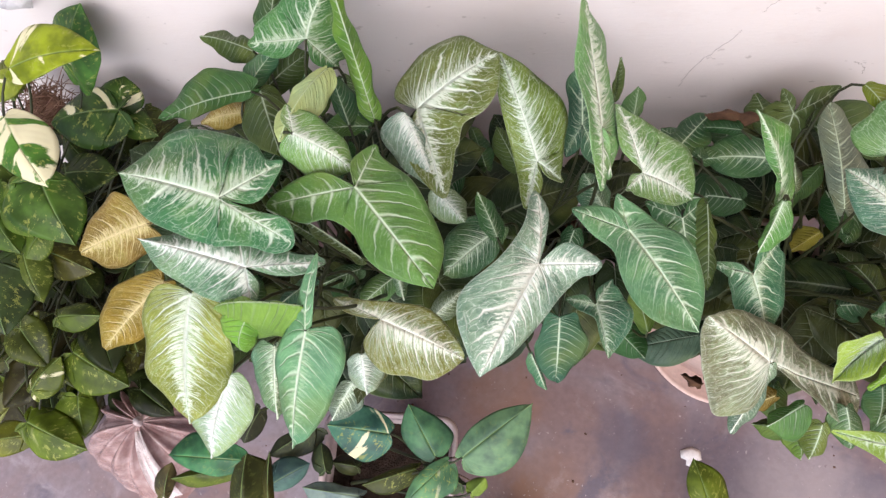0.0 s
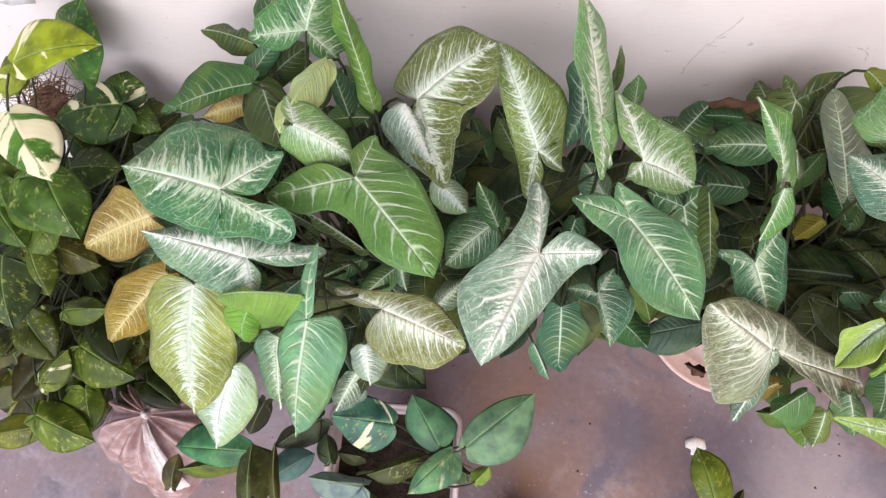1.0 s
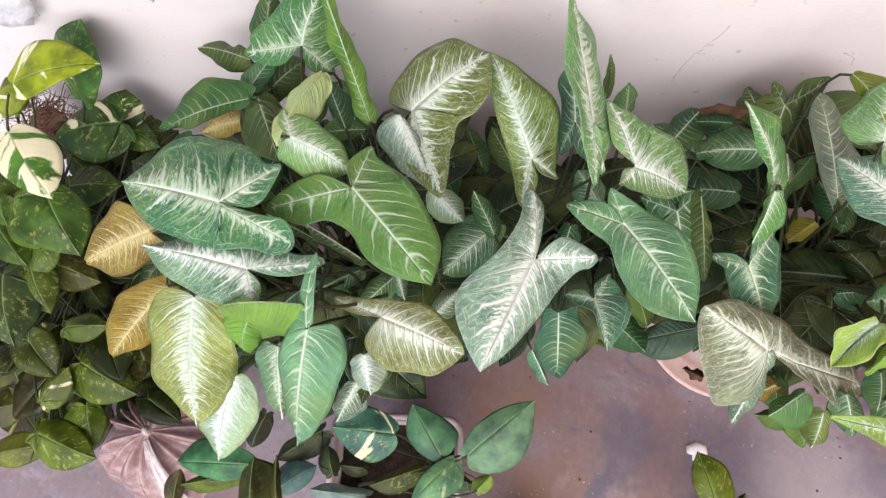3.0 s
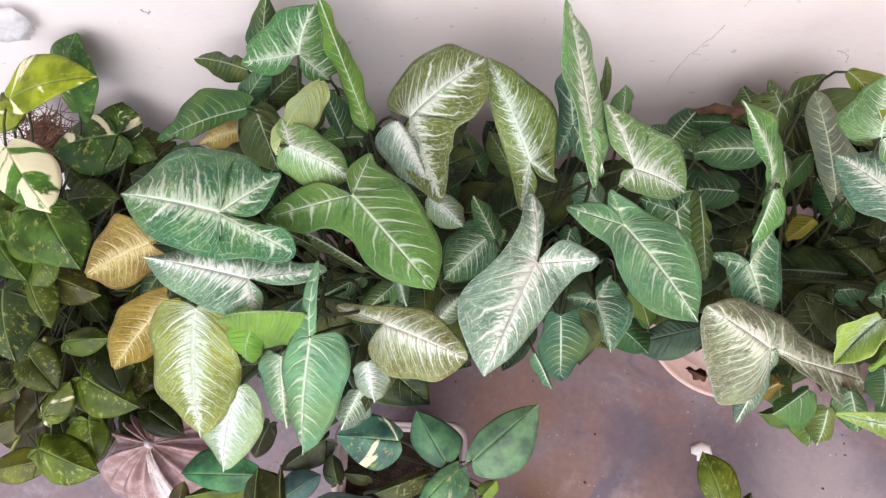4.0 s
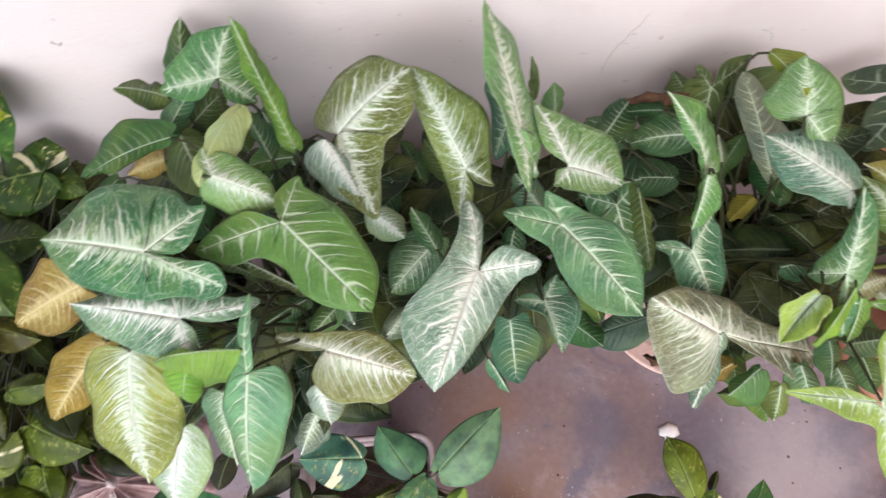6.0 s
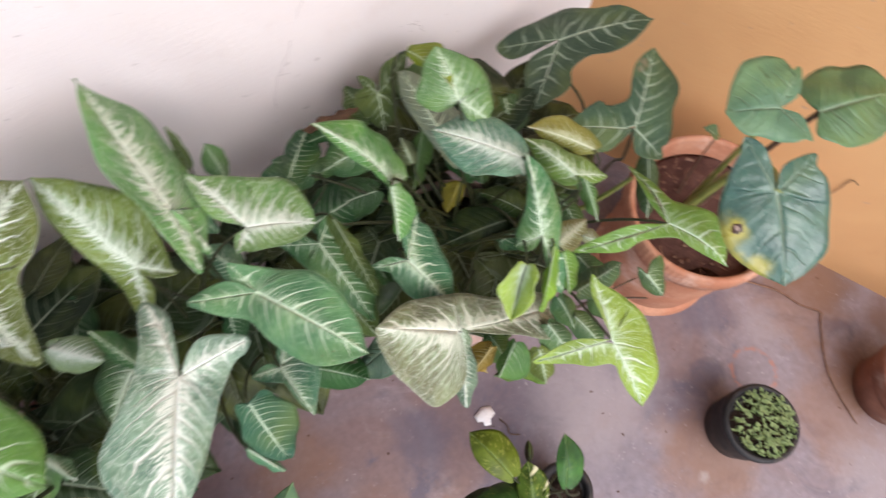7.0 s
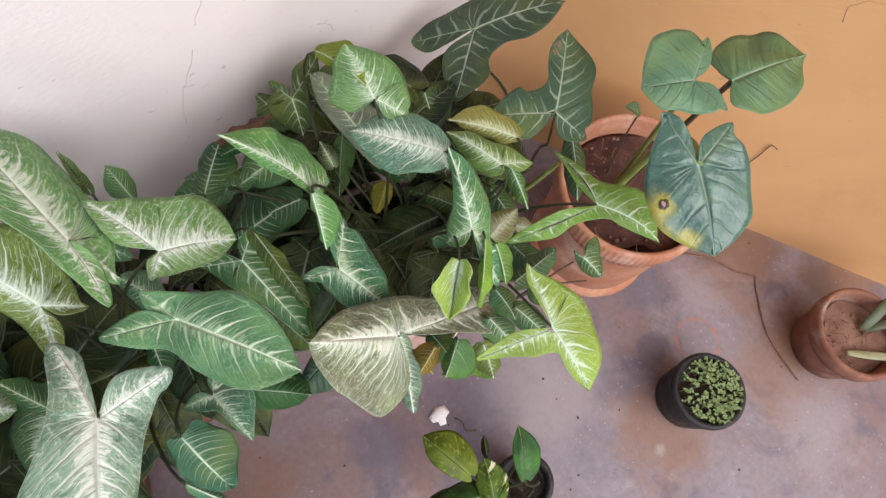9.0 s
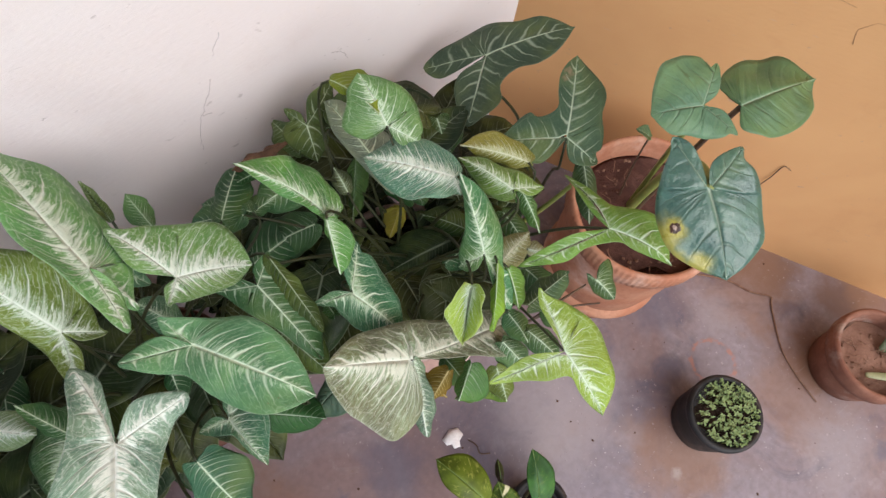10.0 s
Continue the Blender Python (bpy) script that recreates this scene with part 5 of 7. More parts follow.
leaf(POTHOS_A, POTHOS, (-0.737, 0.446, 0.680), (-0.661, 0.349, 0.650), (0.393, 0.484, 0.177, -0.07, -14), (0.343, 0.352, 0.154, -0.07, -14), 0.1, (0.07, 0.2, 0.05, 0.95), POTHOS_A_ROOT, wave=0.007, full=0.6)
leaf(POTHOS_A, POTHOS, (-0.649, 0.534, 0.560), (-0.775, 0.512, 0.540), (0.498, 0.42, 0.309, -0.12, -28), (0.43, 0.42, 0.217, -0.12, -9), 0.1, (0.036, 0.090, 0.032, 0.5), POTHOS_A_ROOT, wave=0.007, full=0.6)
leaf(POTHOS_A, POTHOS, (-0.660, 0.546, 0.540), (-0.654, 0.599, 0.560), (0.757, 0.388, 0.469, -0.12, 0), (0.678, 0.42, 0.42, -0.12, -28), 0.1, (0.040, 0.090, 0.025, 0.6), POTHOS_A_ROOT, wave=0.007, full=0.6)
leaf(POTHOS_A, POTHOS, (-0.669, 0.550, 0.530), (-0.597, 0.512, 0.510), (0.373, 0.204, 0.231, -0.12, -28), (0.431, 0.42, 0.267, -0.12, -28), 0.1, (0.047, 0.102, 0.023, 0.35), POTHOS_A_ROOT, wave=0.007, full=0.6)
leaf(POTHOS_A, POTHOS, (-0.741, 0.431, 0.520), (-0.645, 0.432, 0.520), (0.436, 0.332, 0.27, -0.12, -8), (0.43, 0.268, 0.217, -0.12, -28), 0.1, (0.031, 0.064, 0.018, 0.25), POTHOS_A_ROOT, wave=0.007, full=0.6)
leaf(POTHOS_A, POTHOS, (-0.701, 0.374, 0.620), (-0.645, 0.284, 0.580), (0.43, 0.42, 0.217, -0.12, -28), (0.623, 0.165, 0.386, -0.12, 0), 0.1, (0.0585, 0.133, 0.036, 0.35), POTHOS_A_ROOT, wave=0.007, full=0.6)
leaf(POTHOS_A, POTHOS, (-0.808, 0.342, 0.580), (-0.745, 0.272, 0.560), (0.43, 0.42, 0.217, -0.12, -28), (0.365, 0.42, 0.226, -0.12, -17), 0.1, (0.054, 0.112, 0.025, 0.25), POTHOS_A_ROOT, wave=0.007, full=0.6)
leaf(POTHOS_A, POTHOS, (-0.720, 0.314, 0.560), (-0.749, 0.257, 0.540), (0.43, 0.42, 0.217, -0.12, -28), (0.485, 0.42, 0.301, -0.12, -2), 0.1, (0.072, 0.127, 0.032, 0.25), POTHOS_A_ROOT, wave=0.007, full=0.6)
leaf(POTHOS_A, POTHOS, (-0.749, 0.275, 0.550), (-0.715, 0.205, 0.520), (0.43, 0.367, 0.217, -0.12, -28), (0.428, 0.349, 0.266, -0.12, -10), 0.1, (0.072, 0.112, 0.032, 0.25), POTHOS_A_ROOT, wave=0.007, full=0.6)
leaf(POTHOS_A, POTHOS, (-0.743, 0.294, 0.520), (-0.655, 0.265, 0.500), (0.43, 0.21, 0.217, -0.12, -28), (0.43, 0.42, 0.217, -0.12, -28), 0.1, (0.072, 0.075, 0.016, 0.25), POTHOS_A_ROOT, wave=0.007, full=0.6)
leaf(POTHOS_A, POTHOS, (-0.783, 0.258, 0.560), (-0.745, 0.145, 0.540), (0.444, 0.42, 0.275, -0.12, -28), (0.365, 0.42, 0.226, -0.12, 0), 0.1, (0.045, 0.082, 0.046, 0.25), POTHOS_A_ROOT, wave=0.007, full=0.6)
leaf(POTHOS_A, POTHOS, (-0.728, 0.196, 0.460), (-0.650, 0.202, 0.460), (0.43, 0.309, 0.217, -0.12, -28), (0.388, 0.391, 0.241, -0.12, -28), 0.1, (0.063, 0.105, 0.022, 0.3), POTHOS_A_ROOT, wave=0.007, full=0.6)
leaf(POTHOS_A, POTHOS, (-0.712, 0.144, 0.420), (-0.610, 0.096, 0.400), (0.383, 0.33, 0.238, -0.12, -28), (0.448, 0.42, 0.278, -0.12, -15), 0.1, (0.067, 0.112, 0.018, 0.3), POTHOS_A_ROOT, wave=0.007, full=0.6)
leaf(POTHOS_A, POTHOS, (-0.768, 0.077, 0.420), (-0.725, 0.135, 0.430), (0.43, 0.41, 0.217, -0.12, -28), (0.508, 0.42, 0.315, -0.12, -28), 0.1, (0.092, 0.137, 0.0274, 0.45), POTHOS_A_ROOT, wave=0.007, full=0.6)
leaf(POTHOS_A, POTHOS, (-0.803, 0.027, 0.360), (-0.694, -0.011, 0.340), (0.38, 0.27, 0.236, -0.12, -28), (0.43, 0.42, 0.217, -0.12, -22), 0.1, (0.092, 0.15, 0.0245, 0.4), POTHOS_A_ROOT, wave=0.007, full=0.6)
leaf(POTHOS_A, POTHOS, (-0.736, 0.078, 0.340), (-0.715, 0.011, 0.320), (0.43, 0.42, 0.217, -0.12, -28), (0.652, 0.3, 0.404, -0.12, -1), 0.1, (0.081, 0.134, 0.022, 0.25), POTHOS_A_ROOT, wave=0.007, full=0.6)
leaf(POTHOS_A, POTHOS, (-0.816, 0.004, 0.340), (-0.907, -0.017, 0.340), (0.36, 0.42, 0.223, -0.12, -28), (0.43, 0.42, 0.217, -0.12, -28), 0.1, (0.122, 0.15, 0.0216, 0.2), POTHOS_A_ROOT, wave=0.007, full=0.6)
leaf(POTHOS_A, POTHOS, (-0.801, 0.083, 0.380), (-0.864, 0.102, 0.380), (0.364, 0.395, 0.226, -0.12, -28), (0.426, 0.42, 0.264, -0.12, -28), 0.1, (0.081, 0.127, 0.018, 0.25), POTHOS_A_ROOT, wave=0.007, full=0.6)
leaf(POTHOS_A, POTHOS, (-0.814, 0.170, 0.360), (-0.872, 0.121, 0.340), (0.393, 0.42, 0.244, -0.12, -28), (0.393, 0.42, 0.244, -0.12, -11), 0.1, (0.045, 0.060, 0.016, 0.25), POTHOS_A_ROOT, wave=0.007, full=0.6)
leaf(POTHOS_A, POTHOS, (-0.794, 0.202, 0.360), (-0.808, 0.132, 0.340), (0.388, 0.42, 0.241, -0.12, -28), (0.43, 0.42, 0.217, -0.12, -16), 0.1, (0.036, 0.060, 0.012, 0.25), POTHOS_A_ROOT, wave=0.007, full=0.6)
leaf(POTHOS_A, POTHOS, (-0.846, 0.174, 0.400), (-0.868, 0.095, 0.400), (0.43, 0.42, 0.217, -0.12, -28), (0.358, 0.42, 0.222, -0.12, -9), 0.1, (0.072, 0.082, 0.032, 0.25), POTHOS_A_ROOT, wave=0.007, full=0.6)
leaf(POTHOS_A, POTHOS, (-0.732, 0.171, 0.360), (-0.778, 0.181, 0.360), (0.529, 0.42, 0.328, -0.12, -28), (0.491, 0.42, 0.304, -0.12, -28), 0.1, (0.045, 0.067, 0.016, 0.25), POTHOS_A_ROOT, wave=0.007, full=0.6)
leaf(POTHOS_A, POTHOS, (-0.635, 0.168, 0.380), (-0.658, 0.099, 0.380), (0.43, 0.42, 0.217, -0.12, -28), (0.483, 0.42, 0.3, -0.12, -8), 0.1, (0.054, 0.060, 0.018, 0.25), POTHOS_A_ROOT, wave=0.007, full=0.6)
# among the rest, near-black greens on low and rear leaves stand in for shade
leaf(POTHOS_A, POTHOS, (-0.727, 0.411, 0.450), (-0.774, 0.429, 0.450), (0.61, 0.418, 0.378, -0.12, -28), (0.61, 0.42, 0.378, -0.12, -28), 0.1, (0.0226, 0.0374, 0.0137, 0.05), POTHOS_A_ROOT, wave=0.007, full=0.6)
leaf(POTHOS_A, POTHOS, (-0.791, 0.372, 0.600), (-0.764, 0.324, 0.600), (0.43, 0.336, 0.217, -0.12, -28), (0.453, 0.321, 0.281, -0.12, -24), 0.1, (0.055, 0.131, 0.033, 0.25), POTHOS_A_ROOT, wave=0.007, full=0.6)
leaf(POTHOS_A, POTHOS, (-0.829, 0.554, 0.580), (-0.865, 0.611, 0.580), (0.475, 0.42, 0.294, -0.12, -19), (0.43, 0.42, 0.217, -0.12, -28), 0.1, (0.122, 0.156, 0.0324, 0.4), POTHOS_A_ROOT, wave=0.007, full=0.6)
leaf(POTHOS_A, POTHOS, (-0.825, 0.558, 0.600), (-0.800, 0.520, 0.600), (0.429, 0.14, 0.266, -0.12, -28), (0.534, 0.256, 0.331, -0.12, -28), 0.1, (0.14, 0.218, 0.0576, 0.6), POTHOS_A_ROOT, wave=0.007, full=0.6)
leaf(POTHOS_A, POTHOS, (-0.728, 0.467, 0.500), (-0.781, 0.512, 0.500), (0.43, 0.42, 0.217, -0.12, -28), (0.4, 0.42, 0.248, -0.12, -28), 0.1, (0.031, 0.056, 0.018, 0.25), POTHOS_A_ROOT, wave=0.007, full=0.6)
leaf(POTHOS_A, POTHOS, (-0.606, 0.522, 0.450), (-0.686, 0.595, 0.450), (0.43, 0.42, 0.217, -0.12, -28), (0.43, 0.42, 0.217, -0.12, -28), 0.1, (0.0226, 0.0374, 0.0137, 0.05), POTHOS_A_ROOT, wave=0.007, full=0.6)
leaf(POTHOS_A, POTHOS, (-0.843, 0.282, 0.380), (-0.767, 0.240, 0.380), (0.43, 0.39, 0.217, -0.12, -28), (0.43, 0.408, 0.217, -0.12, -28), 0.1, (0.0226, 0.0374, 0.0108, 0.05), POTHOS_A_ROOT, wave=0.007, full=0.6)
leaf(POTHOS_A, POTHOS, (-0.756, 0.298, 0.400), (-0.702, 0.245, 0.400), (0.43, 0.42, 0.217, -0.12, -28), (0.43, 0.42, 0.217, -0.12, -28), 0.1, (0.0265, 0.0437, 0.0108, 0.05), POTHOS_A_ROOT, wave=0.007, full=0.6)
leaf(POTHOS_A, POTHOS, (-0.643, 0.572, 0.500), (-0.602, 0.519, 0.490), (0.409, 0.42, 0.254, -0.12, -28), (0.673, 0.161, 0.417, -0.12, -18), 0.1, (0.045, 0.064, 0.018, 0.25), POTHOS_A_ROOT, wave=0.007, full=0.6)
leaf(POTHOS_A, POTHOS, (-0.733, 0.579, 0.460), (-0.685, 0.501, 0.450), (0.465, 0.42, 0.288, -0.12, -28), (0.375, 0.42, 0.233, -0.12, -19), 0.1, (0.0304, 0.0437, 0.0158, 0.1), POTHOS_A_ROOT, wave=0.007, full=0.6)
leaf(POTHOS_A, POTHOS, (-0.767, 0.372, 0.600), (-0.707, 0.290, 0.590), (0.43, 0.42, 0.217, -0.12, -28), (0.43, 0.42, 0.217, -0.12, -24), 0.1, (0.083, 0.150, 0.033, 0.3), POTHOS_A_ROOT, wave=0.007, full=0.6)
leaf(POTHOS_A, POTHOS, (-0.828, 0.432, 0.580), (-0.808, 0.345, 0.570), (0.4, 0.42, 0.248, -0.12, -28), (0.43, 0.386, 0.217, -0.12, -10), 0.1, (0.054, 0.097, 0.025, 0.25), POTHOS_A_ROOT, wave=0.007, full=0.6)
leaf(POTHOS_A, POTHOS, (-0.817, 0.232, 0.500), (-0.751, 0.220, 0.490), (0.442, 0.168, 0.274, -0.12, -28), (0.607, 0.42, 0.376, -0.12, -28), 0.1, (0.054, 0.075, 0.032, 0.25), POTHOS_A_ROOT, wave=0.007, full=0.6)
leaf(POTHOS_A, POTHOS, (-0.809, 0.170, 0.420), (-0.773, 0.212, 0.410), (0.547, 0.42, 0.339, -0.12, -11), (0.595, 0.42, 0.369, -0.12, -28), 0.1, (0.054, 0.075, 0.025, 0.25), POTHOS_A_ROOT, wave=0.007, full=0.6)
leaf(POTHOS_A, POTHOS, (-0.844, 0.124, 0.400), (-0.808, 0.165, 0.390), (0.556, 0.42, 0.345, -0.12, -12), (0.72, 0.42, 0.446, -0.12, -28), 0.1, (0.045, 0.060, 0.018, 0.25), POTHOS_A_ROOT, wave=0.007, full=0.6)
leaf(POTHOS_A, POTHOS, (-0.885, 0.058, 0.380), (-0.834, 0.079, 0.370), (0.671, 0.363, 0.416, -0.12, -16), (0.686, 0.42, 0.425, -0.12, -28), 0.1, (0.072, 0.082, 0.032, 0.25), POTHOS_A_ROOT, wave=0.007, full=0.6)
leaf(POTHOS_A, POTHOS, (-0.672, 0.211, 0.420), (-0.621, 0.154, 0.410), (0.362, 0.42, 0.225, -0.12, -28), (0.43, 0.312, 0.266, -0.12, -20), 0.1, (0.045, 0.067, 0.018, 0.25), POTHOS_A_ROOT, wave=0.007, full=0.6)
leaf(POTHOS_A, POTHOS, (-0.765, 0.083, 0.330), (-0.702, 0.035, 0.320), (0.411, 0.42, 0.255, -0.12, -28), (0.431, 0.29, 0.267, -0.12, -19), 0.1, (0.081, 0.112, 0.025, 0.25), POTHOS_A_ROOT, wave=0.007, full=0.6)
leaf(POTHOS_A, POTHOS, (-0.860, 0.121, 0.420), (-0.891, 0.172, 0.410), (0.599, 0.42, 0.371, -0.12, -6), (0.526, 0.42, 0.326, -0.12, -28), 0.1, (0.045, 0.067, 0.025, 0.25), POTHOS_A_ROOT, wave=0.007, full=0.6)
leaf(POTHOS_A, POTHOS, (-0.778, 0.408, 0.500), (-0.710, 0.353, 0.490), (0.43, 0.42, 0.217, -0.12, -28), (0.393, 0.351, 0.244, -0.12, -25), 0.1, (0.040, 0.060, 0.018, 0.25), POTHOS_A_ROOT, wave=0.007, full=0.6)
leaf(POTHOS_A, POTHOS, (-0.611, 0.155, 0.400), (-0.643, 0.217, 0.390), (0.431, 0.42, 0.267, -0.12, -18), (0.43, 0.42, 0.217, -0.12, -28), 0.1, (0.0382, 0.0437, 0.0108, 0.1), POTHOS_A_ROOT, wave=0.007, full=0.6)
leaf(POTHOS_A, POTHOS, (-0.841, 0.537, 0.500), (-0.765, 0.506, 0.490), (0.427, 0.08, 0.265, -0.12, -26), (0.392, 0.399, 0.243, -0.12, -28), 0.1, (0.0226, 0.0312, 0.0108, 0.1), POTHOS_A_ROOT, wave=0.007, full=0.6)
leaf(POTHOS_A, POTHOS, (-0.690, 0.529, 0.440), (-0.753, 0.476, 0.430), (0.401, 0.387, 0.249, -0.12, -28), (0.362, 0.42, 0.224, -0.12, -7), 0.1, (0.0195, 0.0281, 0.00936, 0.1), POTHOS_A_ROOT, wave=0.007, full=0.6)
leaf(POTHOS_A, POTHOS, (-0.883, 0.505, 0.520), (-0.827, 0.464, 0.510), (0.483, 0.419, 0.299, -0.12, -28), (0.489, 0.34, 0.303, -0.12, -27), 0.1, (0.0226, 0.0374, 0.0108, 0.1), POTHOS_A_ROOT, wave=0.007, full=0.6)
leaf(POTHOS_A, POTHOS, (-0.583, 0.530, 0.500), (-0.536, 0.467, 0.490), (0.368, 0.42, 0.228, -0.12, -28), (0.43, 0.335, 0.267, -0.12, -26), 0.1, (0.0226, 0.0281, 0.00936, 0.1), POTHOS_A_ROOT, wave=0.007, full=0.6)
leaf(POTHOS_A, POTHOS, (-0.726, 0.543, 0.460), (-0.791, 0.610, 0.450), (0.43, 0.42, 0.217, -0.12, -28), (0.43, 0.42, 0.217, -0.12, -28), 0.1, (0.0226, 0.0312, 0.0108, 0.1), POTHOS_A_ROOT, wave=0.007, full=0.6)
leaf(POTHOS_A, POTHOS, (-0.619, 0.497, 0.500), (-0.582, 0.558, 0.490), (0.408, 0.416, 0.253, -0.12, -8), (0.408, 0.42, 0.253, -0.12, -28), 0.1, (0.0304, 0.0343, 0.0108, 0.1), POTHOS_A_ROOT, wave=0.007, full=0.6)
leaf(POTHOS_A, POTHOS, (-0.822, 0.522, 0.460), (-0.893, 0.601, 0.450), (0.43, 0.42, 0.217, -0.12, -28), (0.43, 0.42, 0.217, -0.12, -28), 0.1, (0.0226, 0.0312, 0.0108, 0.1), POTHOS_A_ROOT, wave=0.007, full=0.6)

POTHOS_B_ROOT = (-0.18, -0.02, 0.28)
POTHOS_B = thing("pothos_plant", POTHOS_B_ROOT, "pothos with smooth dark green leaves in the box", "pothos", "pothos plants")
# blue is raised in this plant's tints to stand in for its bluish sheen
leaf(POTHOS_B, POTHOS, (-0.158, 0.050, 0.430), (-0.259, 0.056, 0.430), (0.493, 0.32, 0.222, -0.07, -14), (0.409, 0.521, 0.184, -0.07, -14), 0.1, (0.06, 0.18, 0.24, 0.5), POTHOS_B_ROOT, wave=0.007, full=0.6)
leaf(POTHOS_B, POTHOS, (-0.084, 0.022, 0.420), (-0.131, 0.097, 0.440), (0.381, 0.5, 0.172, -0.07, -14), (0.476, 0.159, 0.214, -0.07, -14), 0.1, (0.07, 0.19, 0.18, 0.02), POTHOS_B_ROOT, wave=0.007, full=0.6)
leaf(POTHOS_B, POTHOS, (-0.041, 0.023, 0.430), (0.063, 0.111, 0.440), (0.214, 0.406, 0.096, -0.07, -14), (0.44, 0.36, 0.198, -0.07, -14), 0.1, (0.13, 0.26, 0.27, 0.05), POTHOS_B_ROOT, wave=0.007, full=0.6)
leaf(POTHOS_B, POTHOS, (-0.025, -0.027, 0.400), (-0.004, -0.004, 0.400), (0.757, 0.26, 0.47, -0.12, -45), (0.726, 0.659, 0.45, -0.12, -47), 0.1, (0.22, 0.36, 0.12, 0.05), POTHOS_B_ROOT, wave=0.007, full=0.6)
leaf(POTHOS_B, POTHOS, (-0.064, 0.015, 0.420), (-0.128, -0.053, 0.420), (0.422, 0.206, 0.19, -0.07, -14), (0.193, 0.468, 0.087, -0.07, -14), 0.1, (0.11, 0.27, 0.24, 0.42), wave=0.007, full=0.6)
leaf(POTHOS_B, POTHOS, (-0.115, 0.000, 0.400), (-0.198, -0.030, 0.400), (0.36, 0.537, 0.223, -0.12, -32), (0.216, 0.364, 0.134, -0.12, -46), 0.1, (0.065, 0.084, 0.039, 0.3), wave=0.007, full=0.6)
# pale blue tint: the sky's reflection on a glossy leaf, put into the colour
leaf(POTHOS_B, POTHOS, (-0.192, -0.044, 0.450), (-0.279, -0.038, 0.450), (0.419, 0.462, 0.26, -0.12, -25), (0.233, 0.604, 0.144, -0.12, -46), 0.1, (0.17, 0.26, 0.45, 0.05), wave=0.007, full=0.6)
leaf(POTHOS_B, POTHOS, (-0.399, -0.007, 0.400), (-0.530, -0.008, 0.380), (0.212, 0.258, 0.095, -0.07, -14), (0.309, 0.729, 0.139, -0.07, -14), 0.1, (0.06, 0.22, 0.17, 0.1), wave=0.007, full=0.6)
leaf(POTHOS_B, POTHOS, (-0.385, -0.083, 0.400), (-0.391, 0.005, 0.400), (0.307, 0.583, 0.191, -0.12, -22), (0.546, 0.744, 0.339, -0.12, -35), 0.1, (0.049, 0.061, 0.034, 0.05), wave=0.007, full=0.6)
leaf(POTHOS_B, POTHOS, (-0.334, -0.077, 0.420), (-0.347, 0.010, 0.420), (0.207, 0.542, 0.129, -0.12, -39), (0.179, 0.499, 0.111, -0.12, -63), 0.1, (0.065, 0.068, 0.034, 0.05), wave=0.007, full=0.6)
leaf(POTHOS_B, POTHOS, (-0.293, 0.054, 0.360), (-0.366, 0.003, 0.360), (0.417, 0.337, 0.258, -0.12, -34), (0.26, 0.637, 0.161, -0.12, -33), 0.1, (0.059, 0.076, 0.084, 0.05), wave=0.007, full=0.6)
leaf(POTHOS_B, POTHOS, (-0.350, -0.041, 0.380), (-0.290, -0.003, 0.380), (0.501, 0.433, 0.311, -0.12, -22), (0.37, 0.522, 0.23, -0.12, -42), 0.1, (0.08, 0.17, 0.28, 0.05), wave=0.007, full=0.6)
leaf(POTHOS_B, POTHOS, (-0.427, -0.025, 0.370), (-0.522, -0.045, 0.370), (0.286, 0.56, 0.178, -0.12, -37), (0.206, 0.52, 0.127, -0.12, -43), 0.1, (0.086, 0.129, 0.034, 0.1), wave=0.007, full=0.6)
leaf(POTHOS_B, POTHOS, (-0.528, -0.072, 0.370), (-0.526, -0.019, 0.370), (0.509, 0.47, 0.315, -0.12, -20), (0.395, 0.5, 0.245, -0.12, -63), 0.1, (0.108, 0.099, 0.079, 0.1), wave=0.007, full=0.6)
leaf(POTHOS_B, POTHOS, (-0.044, -0.017, 0.340), (-0.110, 0.008, 0.340), (0.419, 0.285, 0.26, -0.12, -33), (0.292, 0.75, 0.181, -0.12, -50), 0.1, (0.032, 0.061, 0.045, 0.05), wave=0.007, full=0.6)
leaf(POTHOS_B, POTHOS, (-0.268, -0.013, 0.360), (-0.281, 0.031, 0.360), (0.601, 0.555, 0.373, -0.12, -27), (0.491, 0.513, 0.304, -0.12, -53), 0.1, (0.043, 0.068, 0.056, 0.05), wave=0.007, full=0.6)
leaf(POTHOS_B, POTHOS, (-0.380, 0.073, 0.400), (-0.398, 0.019, 0.400), (0.443, 0.543, 0.275, -0.12, -52), (0.492, 0.663, 0.305, -0.12, -22), 0.1, (0.038, 0.046, 0.056, 0.05), wave=0.007, full=0.6)
leaf(POTHOS_B, POTHOS, (-0.224, -0.003, 0.320), (-0.269, 0.001, 0.320), (0.546, 0.44, 0.338, -0.12, -41), (0.557, 0.693, 0.345, -0.12, -42), 0.1, (0.043, 0.053, 0.034, 0.05), wave=0.007, full=0.6)

POTHOS_C_ROOT = (0.46, -0.1, 0.15)
POTHOS_C = thing("pothos_plant", POTHOS_C_ROOT, "small mottled pothos in a black pot on the floor", "pothos", "pothos plants")
leaf(POTHOS_C, POTHOS, (0.367, -0.046, 0.310), (0.337, 0.052, 0.320), (0.257, 0.549, 0.116, -0.07, -14), (0.435, 0.523, 0.196, -0.07, -14), 0.1, (0.10, 0.15, 0.03, 0.3), POTHOS_C_ROOT, wave=0.007, full=0.6)
